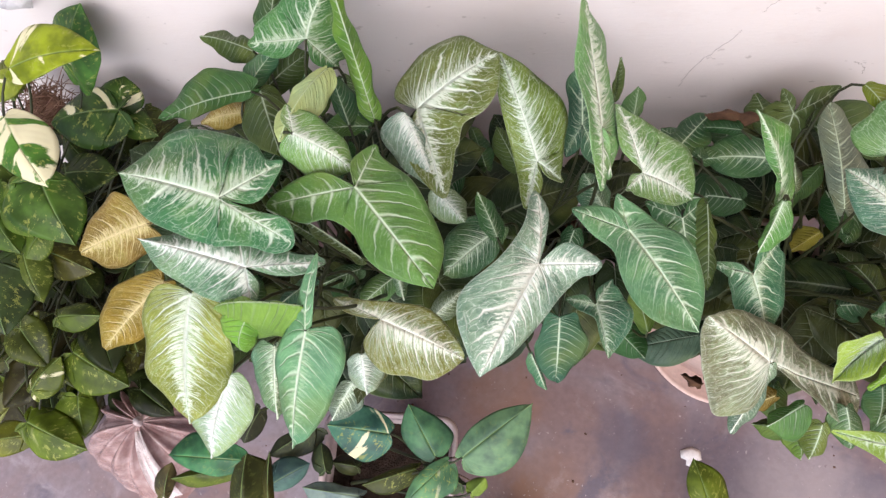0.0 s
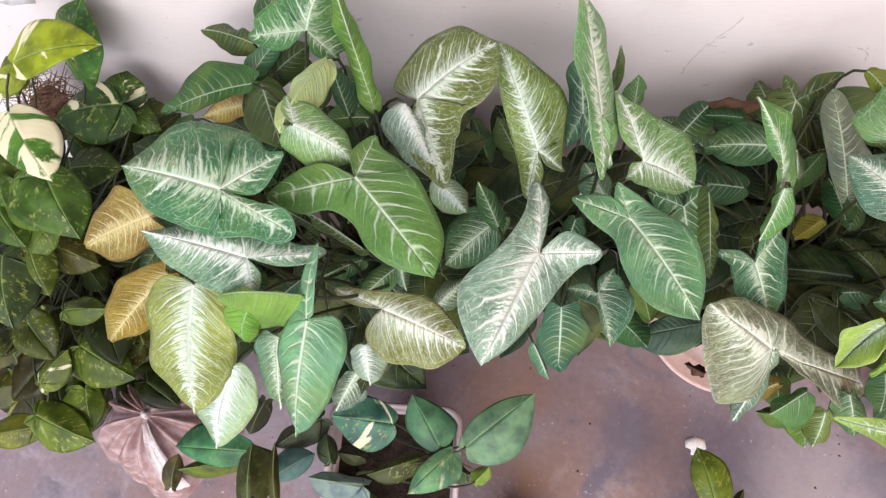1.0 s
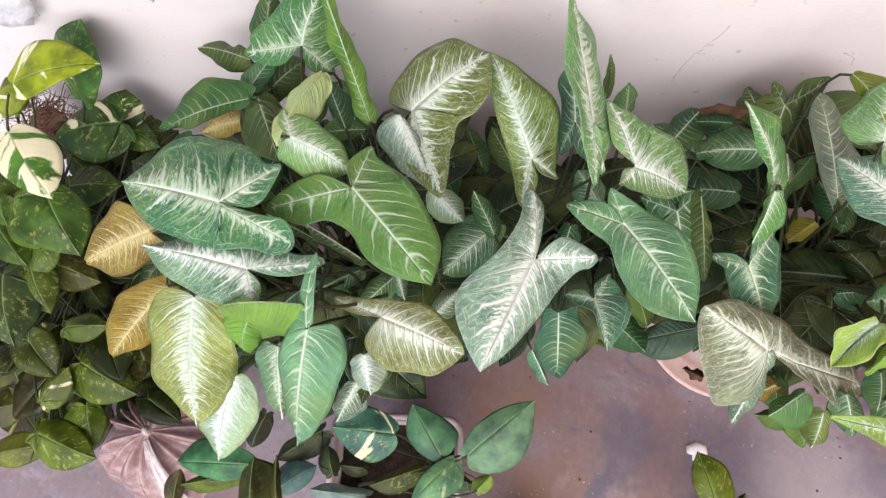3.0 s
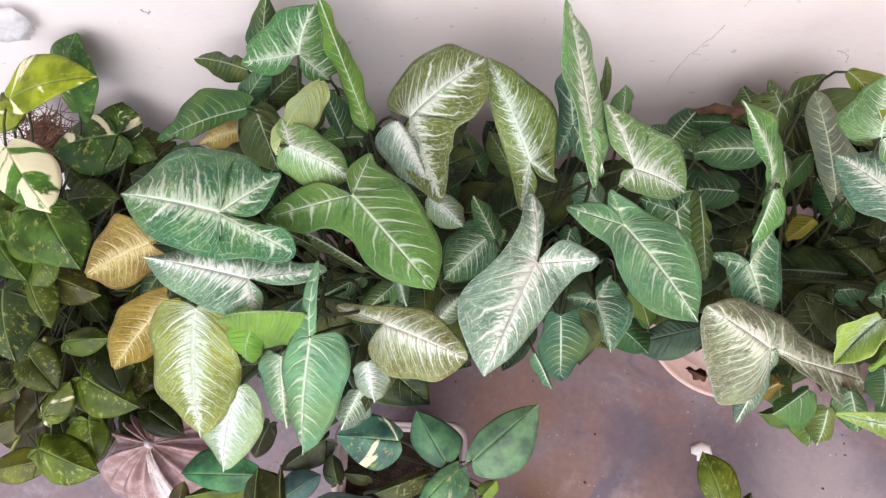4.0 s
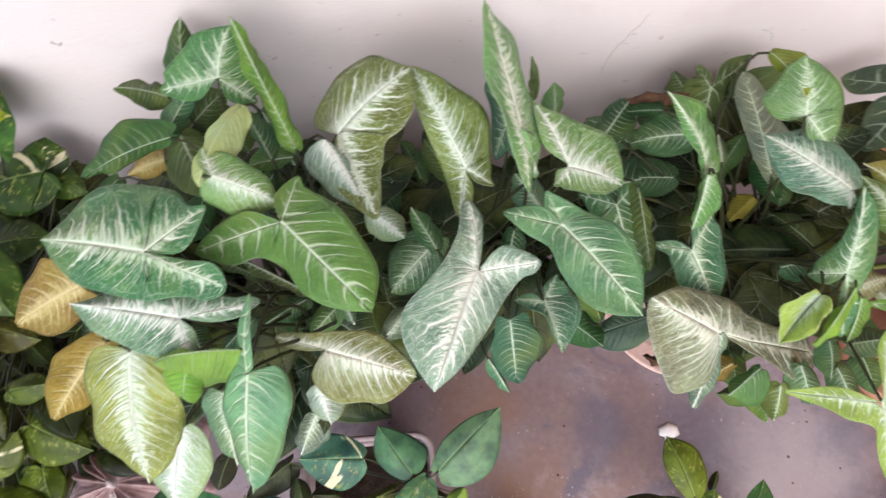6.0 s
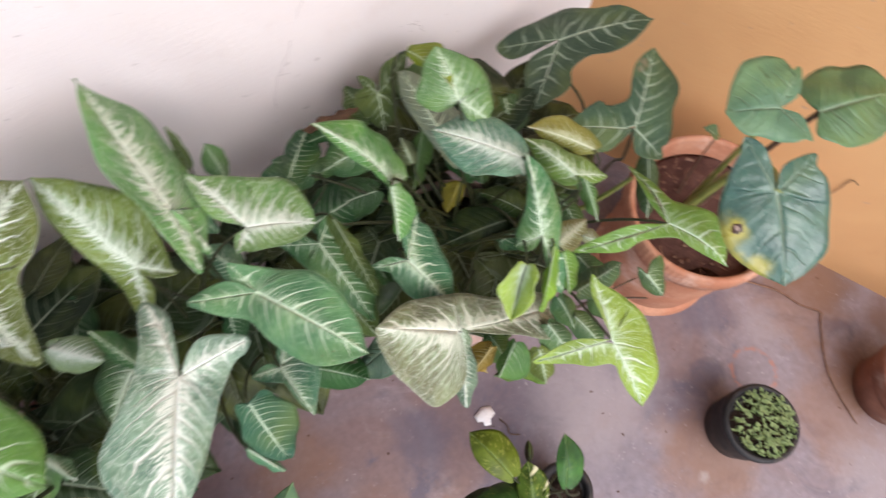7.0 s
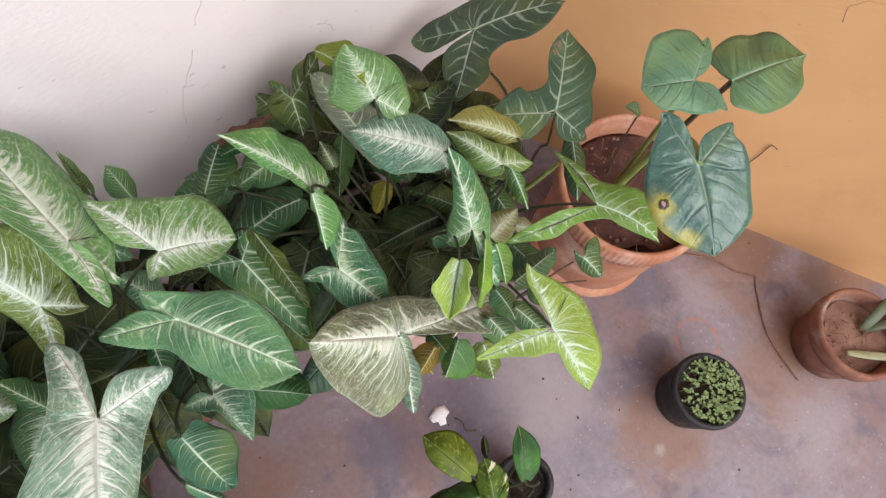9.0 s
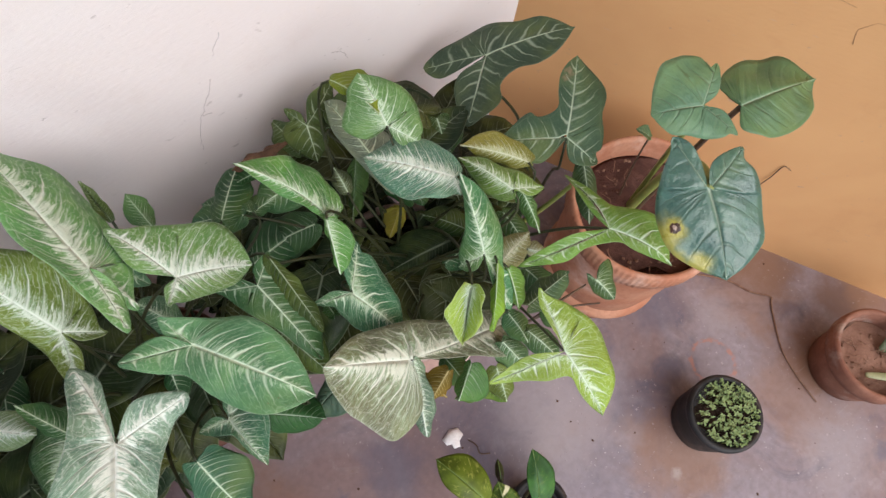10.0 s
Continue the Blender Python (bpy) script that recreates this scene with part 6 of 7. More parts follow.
leaf(POTHOS_C, POTHOS, (0.378, -0.104, 0.290), (0.402, -0.035, 0.310), (0.412, 0.42, 0.256, -0.12, -39), (0.501, 0.366, 0.31, -0.12, -21), 0.1, (0.069, 0.128, 0.034, 0.45), POTHOS_C_ROOT, wave=0.007, full=0.6)
leaf(POTHOS_C, POTHOS, (0.440, -0.103, 0.300), (0.477, -0.026, 0.330), (0.193, 0.482, 0.087, -0.07, -14), (0.403, 0.419, 0.181, -0.07, -14), 0.1, (0.05, 0.15, 0.07, 0.05), POTHOS_C_ROOT, wave=0.007, full=0.6)
leaf(POTHOS_C, POTHOS, (0.392, -0.096, 0.270), (0.284, -0.053, 0.270), (0.43, 0.42, 0.217, -0.12, -25), (0.36, 0.42, 0.217, -0.12, -35), 0.1, (0.039, 0.104, 0.041, 0.15), POTHOS_C_ROOT, wave=0.007, full=0.6)
leaf(POTHOS_C, POTHOS, (0.378, -0.098, 0.240), (0.258, -0.044, 0.240), (0.43, 0.42, 0.217, -0.12, -30), (0.36, 0.42, 0.217, -0.12, -42), 0.1, (0.029, 0.056, 0.019, 0.05), POTHOS_C_ROOT, wave=0.007, full=0.6)
leaf(POTHOS_C, POTHOS, (0.405, -0.145, 0.260), (0.476, -0.184, 0.260), (0.43, 0.42, 0.217, -0.12, -60), (0.399, 0.42, 0.247, -0.12, -30), 0.1, (0.049, 0.104, 0.045, 0.05), POTHOS_C_ROOT, wave=0.007, full=0.6)
leaf(POTHOS_C, POTHOS, (0.378, -0.103, 0.280), (0.389, -0.160, 0.280), (0.432, 0.42, 0.268, -0.12, -38), (0.425, 0.346, 0.264, -0.12, -46), 0.1, (0.098, 0.16, 0.045, 0.3), POTHOS_C_ROOT, wave=0.007, full=0.6)
leaf(POTHOS_C, POTHOS, (0.419, -0.040, 0.240), (0.435, -0.010, 0.240), (0.542, 0.42, 0.336, -0.12, -67), (0.552, 0.393, 0.342, -0.12, -54), 0.1, (0.049, 0.064, 0.022, 0.05), POTHOS_C_ROOT, wave=0.007, full=0.6)


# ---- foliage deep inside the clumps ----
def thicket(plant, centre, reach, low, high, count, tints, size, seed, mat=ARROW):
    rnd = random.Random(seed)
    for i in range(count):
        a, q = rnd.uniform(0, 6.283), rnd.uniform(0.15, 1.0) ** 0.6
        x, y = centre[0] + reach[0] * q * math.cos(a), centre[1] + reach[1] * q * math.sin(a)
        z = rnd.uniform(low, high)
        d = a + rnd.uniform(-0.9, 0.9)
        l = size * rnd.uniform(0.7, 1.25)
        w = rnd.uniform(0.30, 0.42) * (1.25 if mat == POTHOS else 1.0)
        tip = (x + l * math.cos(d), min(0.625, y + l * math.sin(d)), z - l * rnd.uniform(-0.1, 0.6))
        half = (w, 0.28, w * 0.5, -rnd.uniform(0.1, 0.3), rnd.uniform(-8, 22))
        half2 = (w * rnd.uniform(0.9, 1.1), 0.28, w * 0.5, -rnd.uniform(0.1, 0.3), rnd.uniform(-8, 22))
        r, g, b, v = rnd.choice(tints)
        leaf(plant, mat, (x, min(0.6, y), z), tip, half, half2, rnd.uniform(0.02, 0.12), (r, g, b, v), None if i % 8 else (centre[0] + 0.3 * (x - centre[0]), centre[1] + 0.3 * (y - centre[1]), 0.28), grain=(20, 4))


# near-black greens: the shade inside the clumps is put into these tints
DEEP_SHADE = [(0.012, 0.026, 0.008, 0.12), (0.014, 0.032, 0.011, 0.2), (0.022, 0.03, 0.009, 0.15), (0.01, 0.024, 0.01, 0.2), (0.028, 0.036, 0.01, 0.2)]
thicket(SYN_A, (-0.27, 0.36), (0.29, 0.18), 0.34, 0.62, 84, DEEP_SHADE, 0.12, 11)
thicket(SYN_B, (0.09, 0.40), (0.16, 0.13), 0.30, 0.54, 56, DEEP_SHADE, 0.11, 12)
thicket(SYN_C, (0.48, 0.40), (0.21, 0.16), 0.28, 0.55, 96, DEEP_SHADE, 0.11, 13)
# tints that carry the shade low down among the pothos leaves
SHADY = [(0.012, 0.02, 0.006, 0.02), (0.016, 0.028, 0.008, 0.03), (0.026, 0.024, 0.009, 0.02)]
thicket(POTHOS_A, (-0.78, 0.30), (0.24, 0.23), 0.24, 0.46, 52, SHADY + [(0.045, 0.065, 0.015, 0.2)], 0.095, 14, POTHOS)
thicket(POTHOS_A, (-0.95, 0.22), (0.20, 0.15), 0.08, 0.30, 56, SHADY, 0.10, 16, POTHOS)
thicket(POTHOS_B, (-0.20, -0.14), (0.10, 0.07), 0.31, 0.34, 3, [(0.035, 0.08, 0.03, 0.05), (0.05, 0.1, 0.06, 0.1)], 0.07, 15, POTHOS)


# ---- small things ----
def planter_box(x0, x1, y0, y1, height):
    ob = thing("planter_box", ((x0 + x1) / 2, (y0 + y1) / 2, 0), "grey-pink plastic planter box with a flat rim", "planter")

    def ring(cx, cy, r, z, bm):
        pts = []
        for sx, sy, a0 in ((1, 1, 0), (-1, 1, 90), (-1, -1, 180), (1, -1, 270)):
            for k in range(6):
                a = radians(a0 + 18 * k)
                pts.append(bm.verts.new((sx * (cx - r) + r * math.cos(a), sy * (cy - r) + r * math.sin(a), z)))
        return pts

    def loft(rows, cap0=False, cap1=False):
        bm = bmesh.new()
        rr = [ring(*row, bm) for row in rows]
        for lo, hi in zip(rr, rr[1:]):
            for i in range(len(lo)):
                bm.faces.new((lo[i], lo[(i + 1) % len(lo)], hi[(i + 1) % len(lo)], hi[i]))
        if cap0:
            bm.faces.new(rr[0])
        if cap1:
            bm.faces.new(rr[-1])
        return bm

    hx, hy = (x1 - x0) / 2, (y1 - y0) / 2
    part("body", loft([(hx - 0.04, hy - 0.04, 0.02, 0.0), (hx - 0.012, hy - 0.012, 0.025, height - 0.012), (hx - 0.012, hy - 0.012, 0.025, height - 0.008)], True), BOXGREY, ob)
    part("rim", loft([(hx - 0.002, hy - 0.002, 0.03, height - 0.014), (hx, hy, 0.03, height - 0.004), (hx - 0.003, hy - 0.003, 0.03, height), (hx - 0.007, hy - 0.007, 0.026, height), (hx - 0.010, hy - 0.010, 0.024, height - 0.004), (hx - 0.03, hy - 0.03, 0.02, height * 0.6)]), BOXGREY, ob)
    part("soil", loft([(hx - 0.016, hy - 0.016, 0.022, height - 0.045), (hx * 0.5, hy * 0.5, 0.02, height - 0.038), (hx * 0.2, hy * 0.2, 0.01, height - 0.04)], False, True), SOIL, ob)
    return ob


planter_box(-0.289, -0.055, -0.26, 0.092, 0.32)


def saucer(place, r, label):
    ob = thing("saucer", place, label, "saucer")
    part("dish", lathe([(r * 0.86, 0.0), (r * 0.97, 0.006), (r, 0.024), (r - 0.004, 0.027), (r - 0.010, 0.024), (r * 0.86, 0.010), (0.01, 0.009)], 64, 0.003, 3, True), PINKCLAY, ob)
    return ob


saucer((0.49, 0.345, 0.0), 0.168, "pale pink clay saucer under a terracotta pot")


def bowl(place, r, h):
    ob = thing("bowl", place, "grey plastic bowl standing on the floor", "bowl")
    part("shell", lathe([(r * 0.6, 0), (r * 0.66, 0.003), (r * 0.93, h * 0.7), (r, h - 0.004), (r - 0.002, h), (r - 0.007, h), (r - 0.010, h - 0.006), (r * 0.88, h * 0.65), (r * 0.6, 0.012), (0.005, 0.010)], 56, 0.003, 4, True), BOXGREY, ob)
    return ob


bowl((0.055, -0.145, 0.0), 0.062, 0.10)


def bag_material():
    k = Nodes("pink_film_plastic")
    n = k.noise(40, 4)
    col = k.mix(k.ramp(n, 0.35, 0.7), (0.45, 0.27, 0.255), (0.68, 0.50, 0.49))
    k.bump(k.noise(75, 5, 0.7), 0.6, 0.006)
    k.bsdf.inputs["Alpha"].default_value = 0.72
    k.bsdf.inputs["Transmission Weight"].default_value = 0.15
    return k.finish(col, 0.18, 0.0, 0.8)


BAG = bag_material()
WHITEFILM = plain("clear_white_film", (0.82, 0.82, 0.86), (0.9, 0.9, 0.93), 30, 0.3, 0.6, 0.006, 0.6)
WHITEFILM.node_tree.nodes["Principled BSDF"].inputs["Alpha"].default_value = 0.55
CLEARFILM = plain("white_film_plastic", (0.58, 0.48, 0.48), (0.75, 0.68, 0.69), 30, 0.25, 0.8, 0.006, 0.6)


def plastic_bag(place, radius, height):
    """A tied bag: pleats run from the knot over the shoulder down to the floor."""
    ob = thing("plastic_bag", place, "tied crumpled pink plastic bag on the floor", "plastic bag")
    rnd = random.Random(21)
    bm = bmesh.new()
    n, rows = 176, 18
    lobes = [(rnd.randint(7, 26), rnd.uniform(0, 6.28), rnd.uniform(0.4, 1.0)) for _ in range(7)]
    wide = [(k, rnd.uniform(0, 6.28)) for k in (2, 3, 5)]
    grid = []
    for i in range(rows + 1):
        f = i / rows
        ring = []
        for j in range(n):
            a = 2 * math.pi * j / n
            pl = sum(w * math.sin(k * a + p + 0.6 * f) for k, p, w in lobes) / 3.2
            rad = radius * (0.03 + 0.97 * f ** 0.85) * (1 + 0.10 * sum(math.sin(k * a + p) for k, p in wide) * f / 1.6)
            z = height * (1 - f ** 2.2) + 0.030 * abs(pl) ** 0.7 * math.copysign(1, pl) * math.sin(math.pi * min(1.0, f * 1.05)) * (1 - 0.35 * f) + 0.006 * math.sin(5 * a + 9 * f) * f
            rad *= 1 + 0.05 * pl * f
            ring.append(bm.verts.new((rad * math.cos(a), rad * math.sin(a), max(0.002, z))))
        grid.append(ring)
    for lo, hi in zip(grid, grid[1:]):
        for j in range(n):
            bm.faces.new((lo[j], lo[(j + 1) % n], hi[(j + 1) % n], hi[j]))
    bm.faces.new(grid[0])
    part("sack", bm, BAG, ob)
    kb = lathe([(0.006, height - 0.010), (0.009, height - 0.002), (0.009, height + 0.005), (0.005, height + 0.010), (0.007, height + 0.014)], 20, 0.12, 5, True)
    part("knot", kb, CLEARFILM, ob, "whitish twisted knot")
    tb = bmesh.new()
    prev = None
    for i in range(15):
        f = i / 14
        c = Vector((0.012 + 0.05 * f, -0.02 - 0.125 * f, height + 0.018 - 0.10 * f * f))
        w = 0.006 + 0.016 * f
        row = [tb.verts.new(c + Vector((0.92, 0.38, 0)) * (w * (u - 0.5) * 2) + Vector((0, 0, 0.007 * math.sin(u * 15 + f * 3)))) for u in [k / 8 for k in range(9)]]
        if prev:
            for a, b, c2, d in zip(prev, prev[1:], row[1:], row):
                tb.faces.new((a, b, c2, d))
        prev = row
    part("tail", tb, CLEARFILM, ob, "whitish crumpled loose end")
    return ob


plastic_bag((-0.72, 0.05, 0.0), 0.16, 0.14)


def scrap(name, place, outline, material, label, category, lift=0.004, turn=0.0, upright=False):
    """A small crumpled scrap cut to an outline."""
    bm = bmesh.new()
    rnd = random.Random(len(label))
    c = bm.verts.new((0, 0, lift * 1.6))
    mid, rim = [], []
    for x, y in outline:
        mid.append(bm.verts.new((x * 0.55, y * 0.55, lift * rnd.uniform(0.6, 2.2))))
        rim.append(bm.verts.new((x, y, lift * rnd.uniform(0.1, 1.3))))
    n = len(outline)
    for i in range(n):
        bm.faces.new((c, mid[i], mid[(i + 1) % n]))
        bm.faces.new((mid[i], rim[i], rim[(i + 1) % n], mid[(i + 1) % n]))
    ob = part(name, bm, material, None, "", True)
    ob.matrix_world = pose(*place, 90 if upright else 0, 0, turn)
    sol = ob.modifiers.new("thickness", "SOLIDIFY")
    sol.thickness = 0.0006
    return tagged(ob, label, category)


scrap("paper_scrap", (0.422, 0.068, 0.001), [(-0.020, 0.012), (0.004, 0.022), (0.022, 0.014), (0.024, -0.004), (0.010, -0.010), (0.004, -0.021), (-0.010, -0.017), (-0.008, -0.007), (-0.019, -0.003)], PAPER, "torn scrap of white paper on the floor", "paper scrap")
scrap("plastic_scrap", (-0.735, 0.628, 0.74), [(-0.055, 0.022), (-0.028, 0.028), (-0.012, 0.045), (0.008, 0.033), (0.03, 0.038), (0.047, 0.018), (0.038, 0.006), (0.034, -0.014), (0.016, -0.022), (0.004, -0.042), (-0.022, -0.034), (-0.05, -0.025)], WHITEFILM, "crumpled piece of clear film on the wall", "plastic scrap", 0.012, 0, True)
scrap("dry_leaf_scrap", (0.043, 0.055, 0.001), [(-0.008, 0.016), (0.006, 0.018), (0.010, 0.002), (0.004, -0.018), (-0.008, -0.010)], DEAD, "dry brown leaf scrap on the floor", "leaf scrap")


def cord(name, pts, r, material, label, category, kind=""):
    bm = bmesh.new()
    dense = []
    for a, b, c, d in zip([pts[0]] + pts[:-2], pts[:-1], pts[1:], pts[2:] + [pts[-1]]):
        a, b, c, d = map(Vector, (a, b, c, d))
        for k in range(6):
            t = k / 6
            dense.append(0.5 * ((2 * b) + (c - a) * t + (2 * a - 5 * b + 4 * c - d) * t * t + (3 * b - a - 3 * c + d) * t ** 3))
    dense.append(Vector(pts[-1]))
    tube(bm, dense, r, r * 0.8)
    return tagged(part(name, bm, material), label, category, kind=kind)


cord("dry_vine", [(1.115, 0.06, 0.004), (1.185, -0.009, 0.004), (1.213, -0.063, 0.004), (1.246, -0.100, 0.005), (1.238, -0.112, 0.004), (1.219, -0.136, 0.004), (1.175, -0.207, 0.004), (1.159, -0.269, 0.004), (1.152, -0.34, 0.004)], 0.0022, FIBRE, "thin dry brown vine lying on the floor", "dry vine")
cord("twig", [(0.448, 0.048, 0.004), (0.455, 0.030, 0.008), (0.452, 0.012, 0.006), (0.470, 0.000, 0.004)], 0.0016, BROWNSTALK, "short dark twig on the floor", "twig")


def seedlings(place, r, z):
    """Tiny two-leaved seedlings, too many to count."""
    rnd = random.Random(8)
    bm = bmesh.new()
    for i in range(330):
        a, q = rnd.uniform(0, 6.283), r * rnd.uniform(0, 1) ** 0.5
        if math.cos(a - 2.4) > 0.75 and rnd.random() < 0.65:
            continue
        x, y = q * math.cos(a), q * math.sin(a)
        h = rnd.uniform(0.012, 0.03)
        tube(bm, [(x, y, 0), (x + rnd.uniform(-0.004, 0.004), y + rnd.uniform(-0.004, 0.004), h)], 0.0006, 0.0004, 3)
        for k in range(rnd.choice((2, 3, 4))):
            b = rnd.uniform(0, 6.283)
            l, w, up = rnd.uniform(0.004, 0.0075), rnd.uniform(0.002, 0.0034), rnd.uniform(-0.001, 0.003)
            c, s = math.cos(b), math.sin(b)
            pts = [(0, 0, 0), (l * 0.45, w, up), (l, 0, up * 0.6), (l * 0.45, -w, up)]
            vs = [bm.verts.new((x + c * p - s * o, y + s * p + c * o, h + u)) for p, o, u in pts]
            bm.faces.new(vs)
    ob = part("seedlings", bm, SPROUT, None, "", False)
    ob.location = (place[0], place[1], z)
    return tagged(ob, "dense carpet of tiny green seedlings in the pot", "seedlings", kind="stuff")


seedlings((0.898, -0.214), 0.065, 0.112)


def strap_plant(place):
    ob = thing("strap_leaf_plant", place, "wilted plant with long green strap leaves in a clay pot", "plant")
    for pts, w, mat in (
            ([(0.0, 0, 0.0), (0.02, 0.01, 0.03), (0.06, 0.02, 0.05), (0.12, 0.02, 0.045)], 0.011, STRAP),
            ([(0.0, 0, 0.0), (0.03, -0.005, 0.03), (0.06, -0.03, 0.045), (0.11, -0.05, 0.03)], 0.009, STRAP),
            ([(-0.070, -0.012, 0.010), (-0.045, -0.035, 0.014), (-0.02, -0.06, 0.018), (0.03, -0.10, 0.03)], 0.009, PALESTRAP)):
        line = bezier(*pts, 14)
        bm = bmesh.new()
        prev = None
        for i, p in enumerate(line):
            f = i / 14
            d = (line[min(14, i + 1)] - line[max(0, i - 1)]).normalized()
            s = d.cross(Vector((0, 0, 1))).normalized()
            ww = w * (0.55 + 0.9 * f * (1 - f) * 2) * (1 if f < 0.85 else max(0.15, (1 - f) / 0.15))
            u = s.cross(d)
            row = [bm.verts.new(p - s * ww + u * ww * 0.35), bm.verts.new(p), bm.verts.new(p + s * ww + u * ww * 0.35)]
            if prev:
                for a, b, c, e in zip(prev, prev[1:], row[1:], row):
                    bm.faces.new((a, b, c, e))
            prev = row
        lf = part("leaf", bm, mat, ob)
        m = lf.modifiers.new("thickness", "SOLIDIFY")
        m.thickness = 0.002
    rt = bmesh.new()
    rnd = random.Random(3)
    for i in range(16):
        a = rnd.uniform(0, 6.28)
        l = rnd.uniform(0.01, 0.03)
        tube(rt, [(0, 0, 0.004), (l * 0.5 * math.cos(a), l * 0.5 * math.sin(a), 0.012), (l * math.cos(a), l * math.sin(a), 0.003)], 0.0012, 0.0005, 4)
    part("roots", rt, FIBRE, ob, "brown dry root tuft")
    return ob


STRAP = plain("strap_leaf_green", (0.04, 0.06, 0.02), (0.08, 0.095, 0.04), 30, 0.45, 0.2, 0.002, 0.5)
PALESTRAP = plain("cut_pale_stalk", (0.22, 0.24, 0.12), (0.34, 0.34, 0.2), 30, 0.5, 0.2, 0.002, 0.5)
strap_plant((1.286, -0.322, 0.104))


def fibre_clump(place, r, h, count, seed, label):
    rnd = random.Random(seed)
    bm = bmesh.new()
    for i in range(count):
        a = rnd.uniform(0, 6.28)
        x, y = r * rnd.uniform(-0.9, 0.9), r * rnd.uniform(-0.9, 0.9)
        d = Vector((math.cos(a), math.sin(a), rnd.uniform(-0.5, 0.7))) * r * rnd.uniform(0.5, 1.1)
        p = Vector((x, y, rnd.uniform(0, h)))
        q = p + d
        tube(bm, [p, (p + q) / 2 + Vector((rnd.uniform(-1, 1), rnd.uniform(-1, 1), rnd.uniform(0, 1))) * r * 0.25, q], 0.0009, 0.0005, 4)
    ob = part("moss_pole_fibre", bm, FIBRE)
    ob.location = place
    return tagged(ob, label, "fibre", kind="stuff")


def moss_pole(place, r, h):
    ob = thing("moss_pole", place, "brown coir-wrapped support pole among the pothos", "plant support")
    part("core", lathe([(r, 0), (r * 1.05, h * 0.3), (r * 0.95, h * 0.7), (r * 0.9, h)], 24, 0.05, 2, True), FIBRE, ob)
    return ob


moss_pole((-0.815, 0.557, 0.0), 0.03, 0.53)
fibre_clump((-0.815, 0.557, 0.47), 0.042, 0.08, 300, 31, "tangle of dry brown coir fibres")


def vine(plant, pts, r=0.0028, mat=None, label="yellow-green trailing stem"):
    bm = bmesh.new()
    tube(bm, bezier(*pts, 16), r, r * 0.7)
    ob = part("stem", bm, mat or LIGHTSTALK, plant, label)
    ob.matrix_parent_inverse = Matrix.Translation(plant.location).inverted()


vine(EAR_A, [(0.924, 0.222, 0.25), (0.905, 0.21, 0.50), (0.83, 0.175, 0.72), (0.716, 0.106, 0.798)], 0.009, LIGHTSTALK, "thick pale green leaf stalk")
vine(EAR_A, [(0.92, 0.224, 0.25), (0.915, 0.228, 0.6), (0.83, 0.20, 0.75), (0.755, 0.183, 0.838)], 0.005, LIGHTSTALK, "slender pale green leaf stalk")
vine(EAR_A, [(0.925, 0.21, 0.25), (0.92, 0.20, 0.6), (0.86, 0.175, 0.74), (0.805, 0.161, 0.826)], 0.005, BROWNSTALK, "slender brown leaf stalk")
vine(SYN_C, [(0.66, 0.30, 0.36), (0.70, 0.278, 0.45), (0.708, 0.268, 0.50), (0.714, 0.258, 0.56)], 0.005, LIGHTSTALK, "yellowish leaf stalk")
vine(SYN_C, [(0.55, 0.14, 0.42), (0.615, 0.134, 0.45), (0.65, 0.135, 0.44), (0.695, 0.135, 0.42)], 0.0025, BROWNSTALK, "thin brown stem")
vine(SYN_C, [(0.55, 0.14, 0.42), (0.611, 0.136, 0.45), (0.66, 0.115, 0.42), (0.703, 0.098, 0.40)], 0.0025, BROWNSTALK, "thin brown stem")
vine(POTHOS_A, [(-0.775, 0.204, 0.45), (-0.785, 0.164, 0.40), (-0.86, 0.05, 0.33), (-0.955, -0.017, 0.25)], 0.004, LIGHTSTALK, "yellow-green trailing stem")
vine(POTHOS_B, [(-0.10, 0.0, 0.30), (-0.09, 0.012, 0.38), (-0.07, 0.02, 0.405), (-0.05, 0.023, 0.41)], 0.0022, BROWNSTALK, "thin brown stem")
vine(POTHOS_B, [(-0.10, 0.0, 0.30), (-0.08, 0.01, 0.38), (-0.05, 0.0, 0.40), (-0.015, -0.016, 0.38)], 0.0022, BROWNSTALK, "thin brown stem")


def bits(count, seed):
    rnd = random.Random(seed)
    bm = bmesh.new()
    for i in range(count):
        x, y = rnd.uniform(-0.5, 1.45), rnd.uniform(-0.45, 0.25)
        r = rnd.uniform(0.0012, 0.0035)
        a = rnd.uniform(0, 6.28)
        q = [Vector((x, y, 0.0008)) + Vector((math.cos(a + k * 1.57) * r * rnd.uniform(0.5, 1.4), math.sin(a + k * 1.57) * r * rnd.uniform(0.5, 1.4), 0)) for k in range(4)]
        vs = [bm.verts.new(p) for p in q] + [bm.verts.new(Vector((x, y, r * 0.9)))]
        for k in range(4):
            bm.faces.new((vs[k], vs[(k + 1) % 4], vs[4]))
    return tagged(part("floor_grit", bm, DEAD, None, "", False), "scattered dark grit and crumbs on the floor", "grit", kind="stuff")


bits(70, 5)


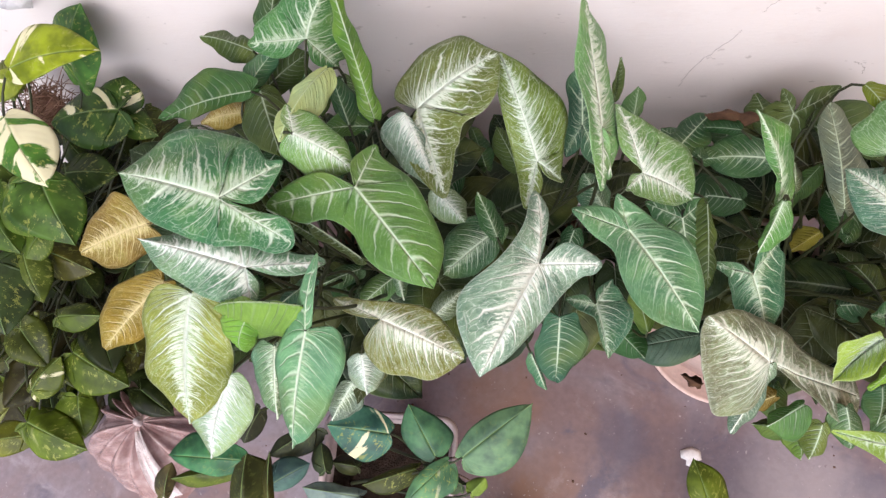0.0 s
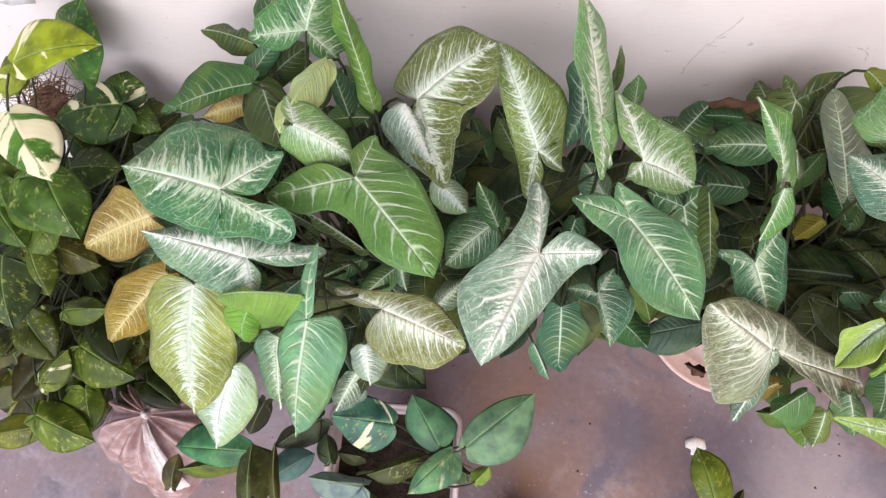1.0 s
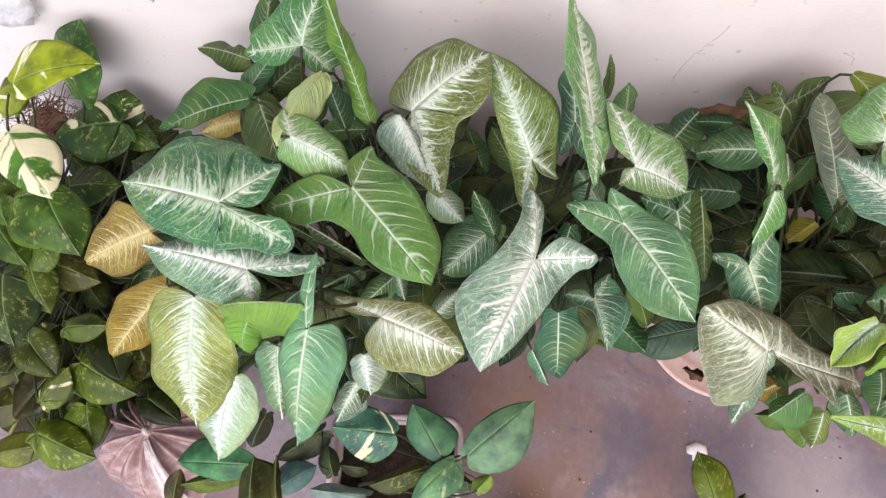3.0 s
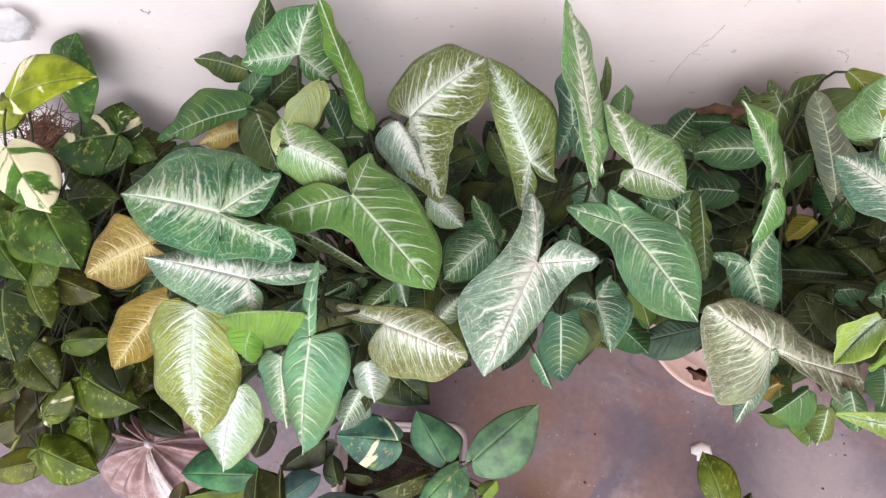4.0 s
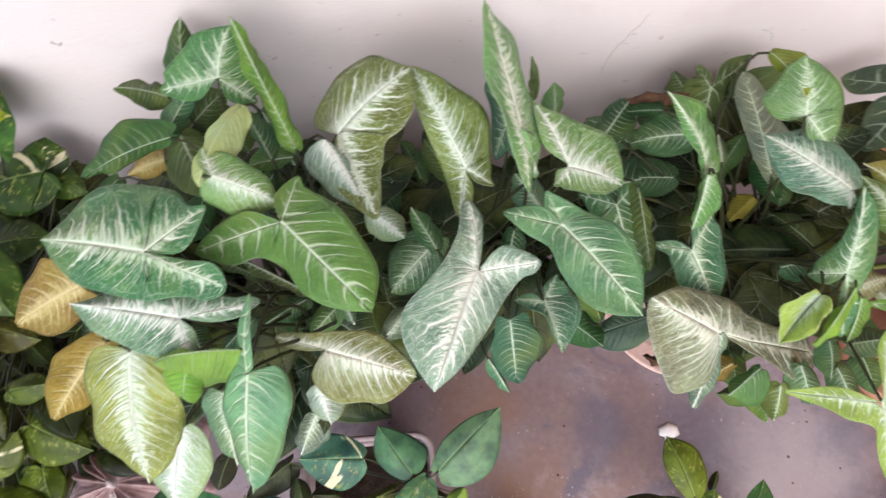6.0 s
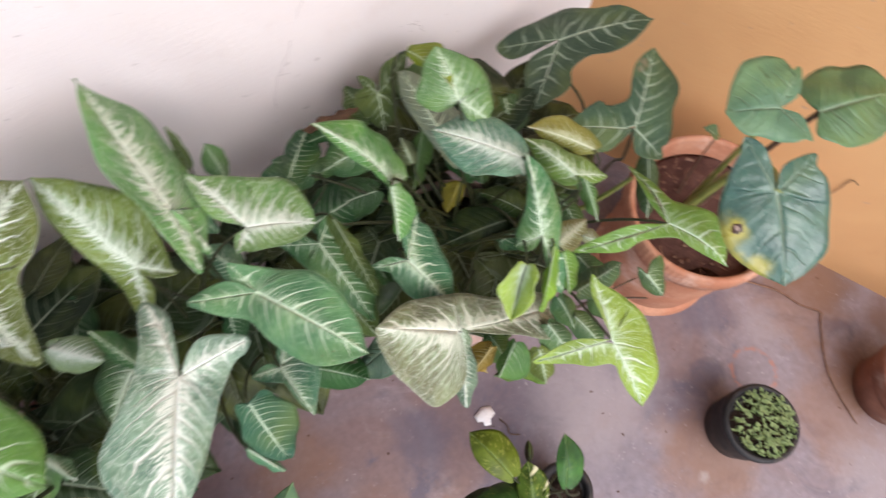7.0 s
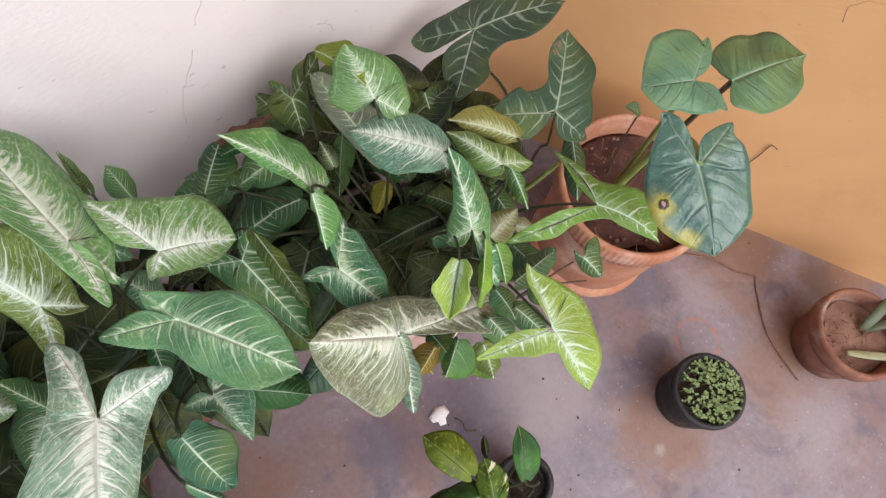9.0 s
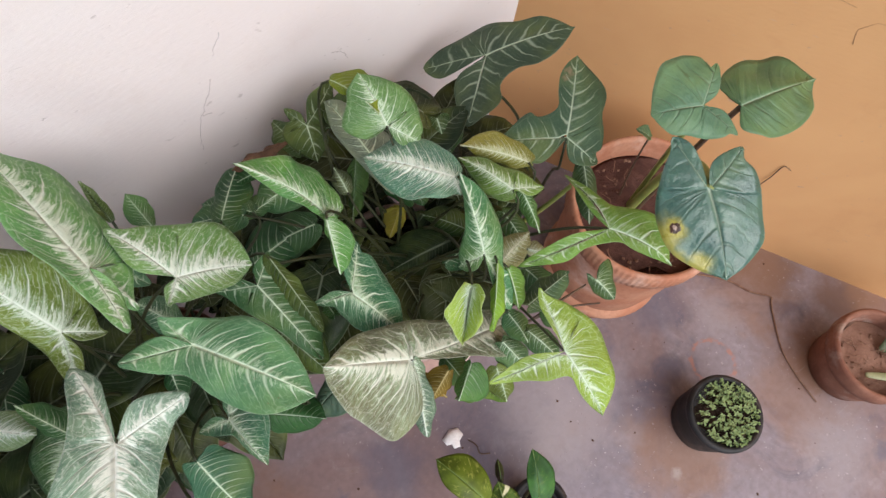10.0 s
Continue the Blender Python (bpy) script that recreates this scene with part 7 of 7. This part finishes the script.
def wall_crack(pts, r=0.0005):
    """A hairline crack in the plaster, given by points on the white wall (x, z)."""
    rnd = random.Random(int(pts[0][0] * 1000))
    line = []
    for (x0, z0), (x1, z1) in zip(pts, pts[1:]):
        for k in range(8):
            f = k / 8
            line.append((x0 + (x1 - x0) * f + rnd.uniform(-0.0025, 0.0025), CORNER.y - 0.0002, z0 + (z1 - z0) * f + rnd.uniform(-0.0025, 0.0025)))
    bm = tube(bmesh.new(), line, r, r * 0.6, 4)
    return tagged(part("plaster_crack", bm, CRACKGREY), "fine grey hairline crack in white plaster", "crack", kind="structure")


CRACKGREY = plain("crack_grey", (0.46, 0.40, 0.40), (0.58, 0.52, 0.52), 60, 0.8)
wall_crack([(0.335, 0.665), (0.302, 0.600), (0.290, 0.560), (0.280, 0.515)])
wall_crack([(0.302, 0.600), (0.322, 0.598)])
wall_crack([(0.365, 0.74), (0.345, 0.70)])
wall_crack([(0.52, 0.60), (0.545, 0.585), (0.55, 0.56)], 0.0005)
wall_crack([(-0.53, 0.745), (-0.52, 0.735), (-0.515, 0.742)], 0.0012)
wall_crack([(0.70, 0.66), (0.715, 0.645)], 0.0009)


def on_orange(s, z, off=0.0):
    p = CORNER + ALONG * s - Vector((-ALONG.y, ALONG.x, 0)) * off
    return (p.x, p.y, z)


cord("twig", [on_orange(0.611, 0.242, 0.008), on_orange(0.617, 0.281, 0.004), on_orange(0.618, 0.324, 0.004), on_orange(0.634, 0.322, 0.006)], 0.0012, BROWNSTALK, "dry twig stuck to the orange wall", "twig")


def orange_crack(pts):
    bm = tube(bmesh.new(), [on_orange(s, z, 0.0002) for s, z in pts], 0.0006, 0.0004, 4)
    return tagged(part("plaster_crack", bm, ORANGECRACK), "fine hairline crack in orange plaster", "crack", kind="structure")


ORANGECRACK = plain("crack_brown", (0.36, 0.2, 0.1), (0.46, 0.27, 0.13), 60, 0.8)
orange_crack([(0.444, 0.713), (0.46, 0.719), (0.475, 0.721), (0.50, 0.718)])
orange_crack([(0.537, 0.655), (0.53, 0.67), (0.526, 0.684), (0.536, 0.697), (0.542, 0.706), (0.566, 0.709)])


def soil_litter(place, r, z, seed):
    """Crumbs, dry stalk ends and curled leaf bits on the earth of a pot."""
    rnd = random.Random(seed)
    bm = bmesh.new()
    for i in range(70):
        a, q = rnd.uniform(0, 6.283), r * rnd.uniform(0, 1) ** 0.5
        x, y, d = q * math.cos(a), q * math.sin(a), rnd.uniform(0, 6.283)
        l = rnd.uniform(0.004, 0.022)
        if i % 3:
            e = rnd.uniform(0.0015, 0.004)
            top = bm.verts.new((x, y, z + e))
            ring = [bm.verts.new((x + e * rnd.uniform(0.6, 1.4) * math.cos(k * 1.2566), y + e * rnd.uniform(0.6, 1.4) * math.sin(k * 1.2566), z - 0.002)) for k in range(5)]
            for k in range(5):
                bm.faces.new((ring[k], ring[(k + 1) % 5], top))
        else:
            tube(bm, [(x, y, z), (x + l * math.cos(d), y + l * math.sin(d), z + 0.003), (x + 2 * l * math.cos(d + 0.4), y + 2 * l * math.sin(d + 0.4), z)], 0.0009, 0.0006, 4)
    ob = part("soil_litter", bm, FIBRE, None, "", False)
    ob.location = (place[0], place[1], 0)
    return tagged(ob, "dry stalk ends and crumbs on the soil", "litter", kind="stuff")


soil_litter((0.925, 0.193), 0.125, 0.325, 41)
soil_litter((1.263, -0.318), 0.07, 0.106, 42)

# small leaves and a bud that stand apart
leaf(SYN_B, ARROW, (0.139, 0.477, 0.72), (0.138, 0.500, 0.785), (0.1, 0.45, 0.04, 0.0, 30), (0.13, 0.5, 0.04, 0.0, 24), 0.06, (0.06, 0.09, 0.03, 0.4), SYN_B_ROOT)
leaf(SYN_B, ARROW, (0.171, 0.469, 0.68), (0.168, 0.489, 0.74), (0.3, 0.42, 0.09, 0.0, -20), (0.28, 0.46, 0.09, 0.0, -24), 0.06, (0.06, 0.13, 0.05, 0.5), SYN_B_ROOT)
vine(EAR_A, [(0.915, 0.235, 0.25), (0.918, 0.26, 0.36), (0.924, 0.268, 0.43), (0.926, 0.271, 0.50)], 0.0022, BROWNSTALK, "thin brown flower stem")
leaf(EAR_A, EAR, (0.926, 0.271, 0.50), (0.905, 0.292, 0.515), (0.42, 0.45, 0.2, -0.1, 24), (0.42, 0.45, 0.2, -0.1, 24), 0.1, (0.07, 0.13, 0.06, 0.3))
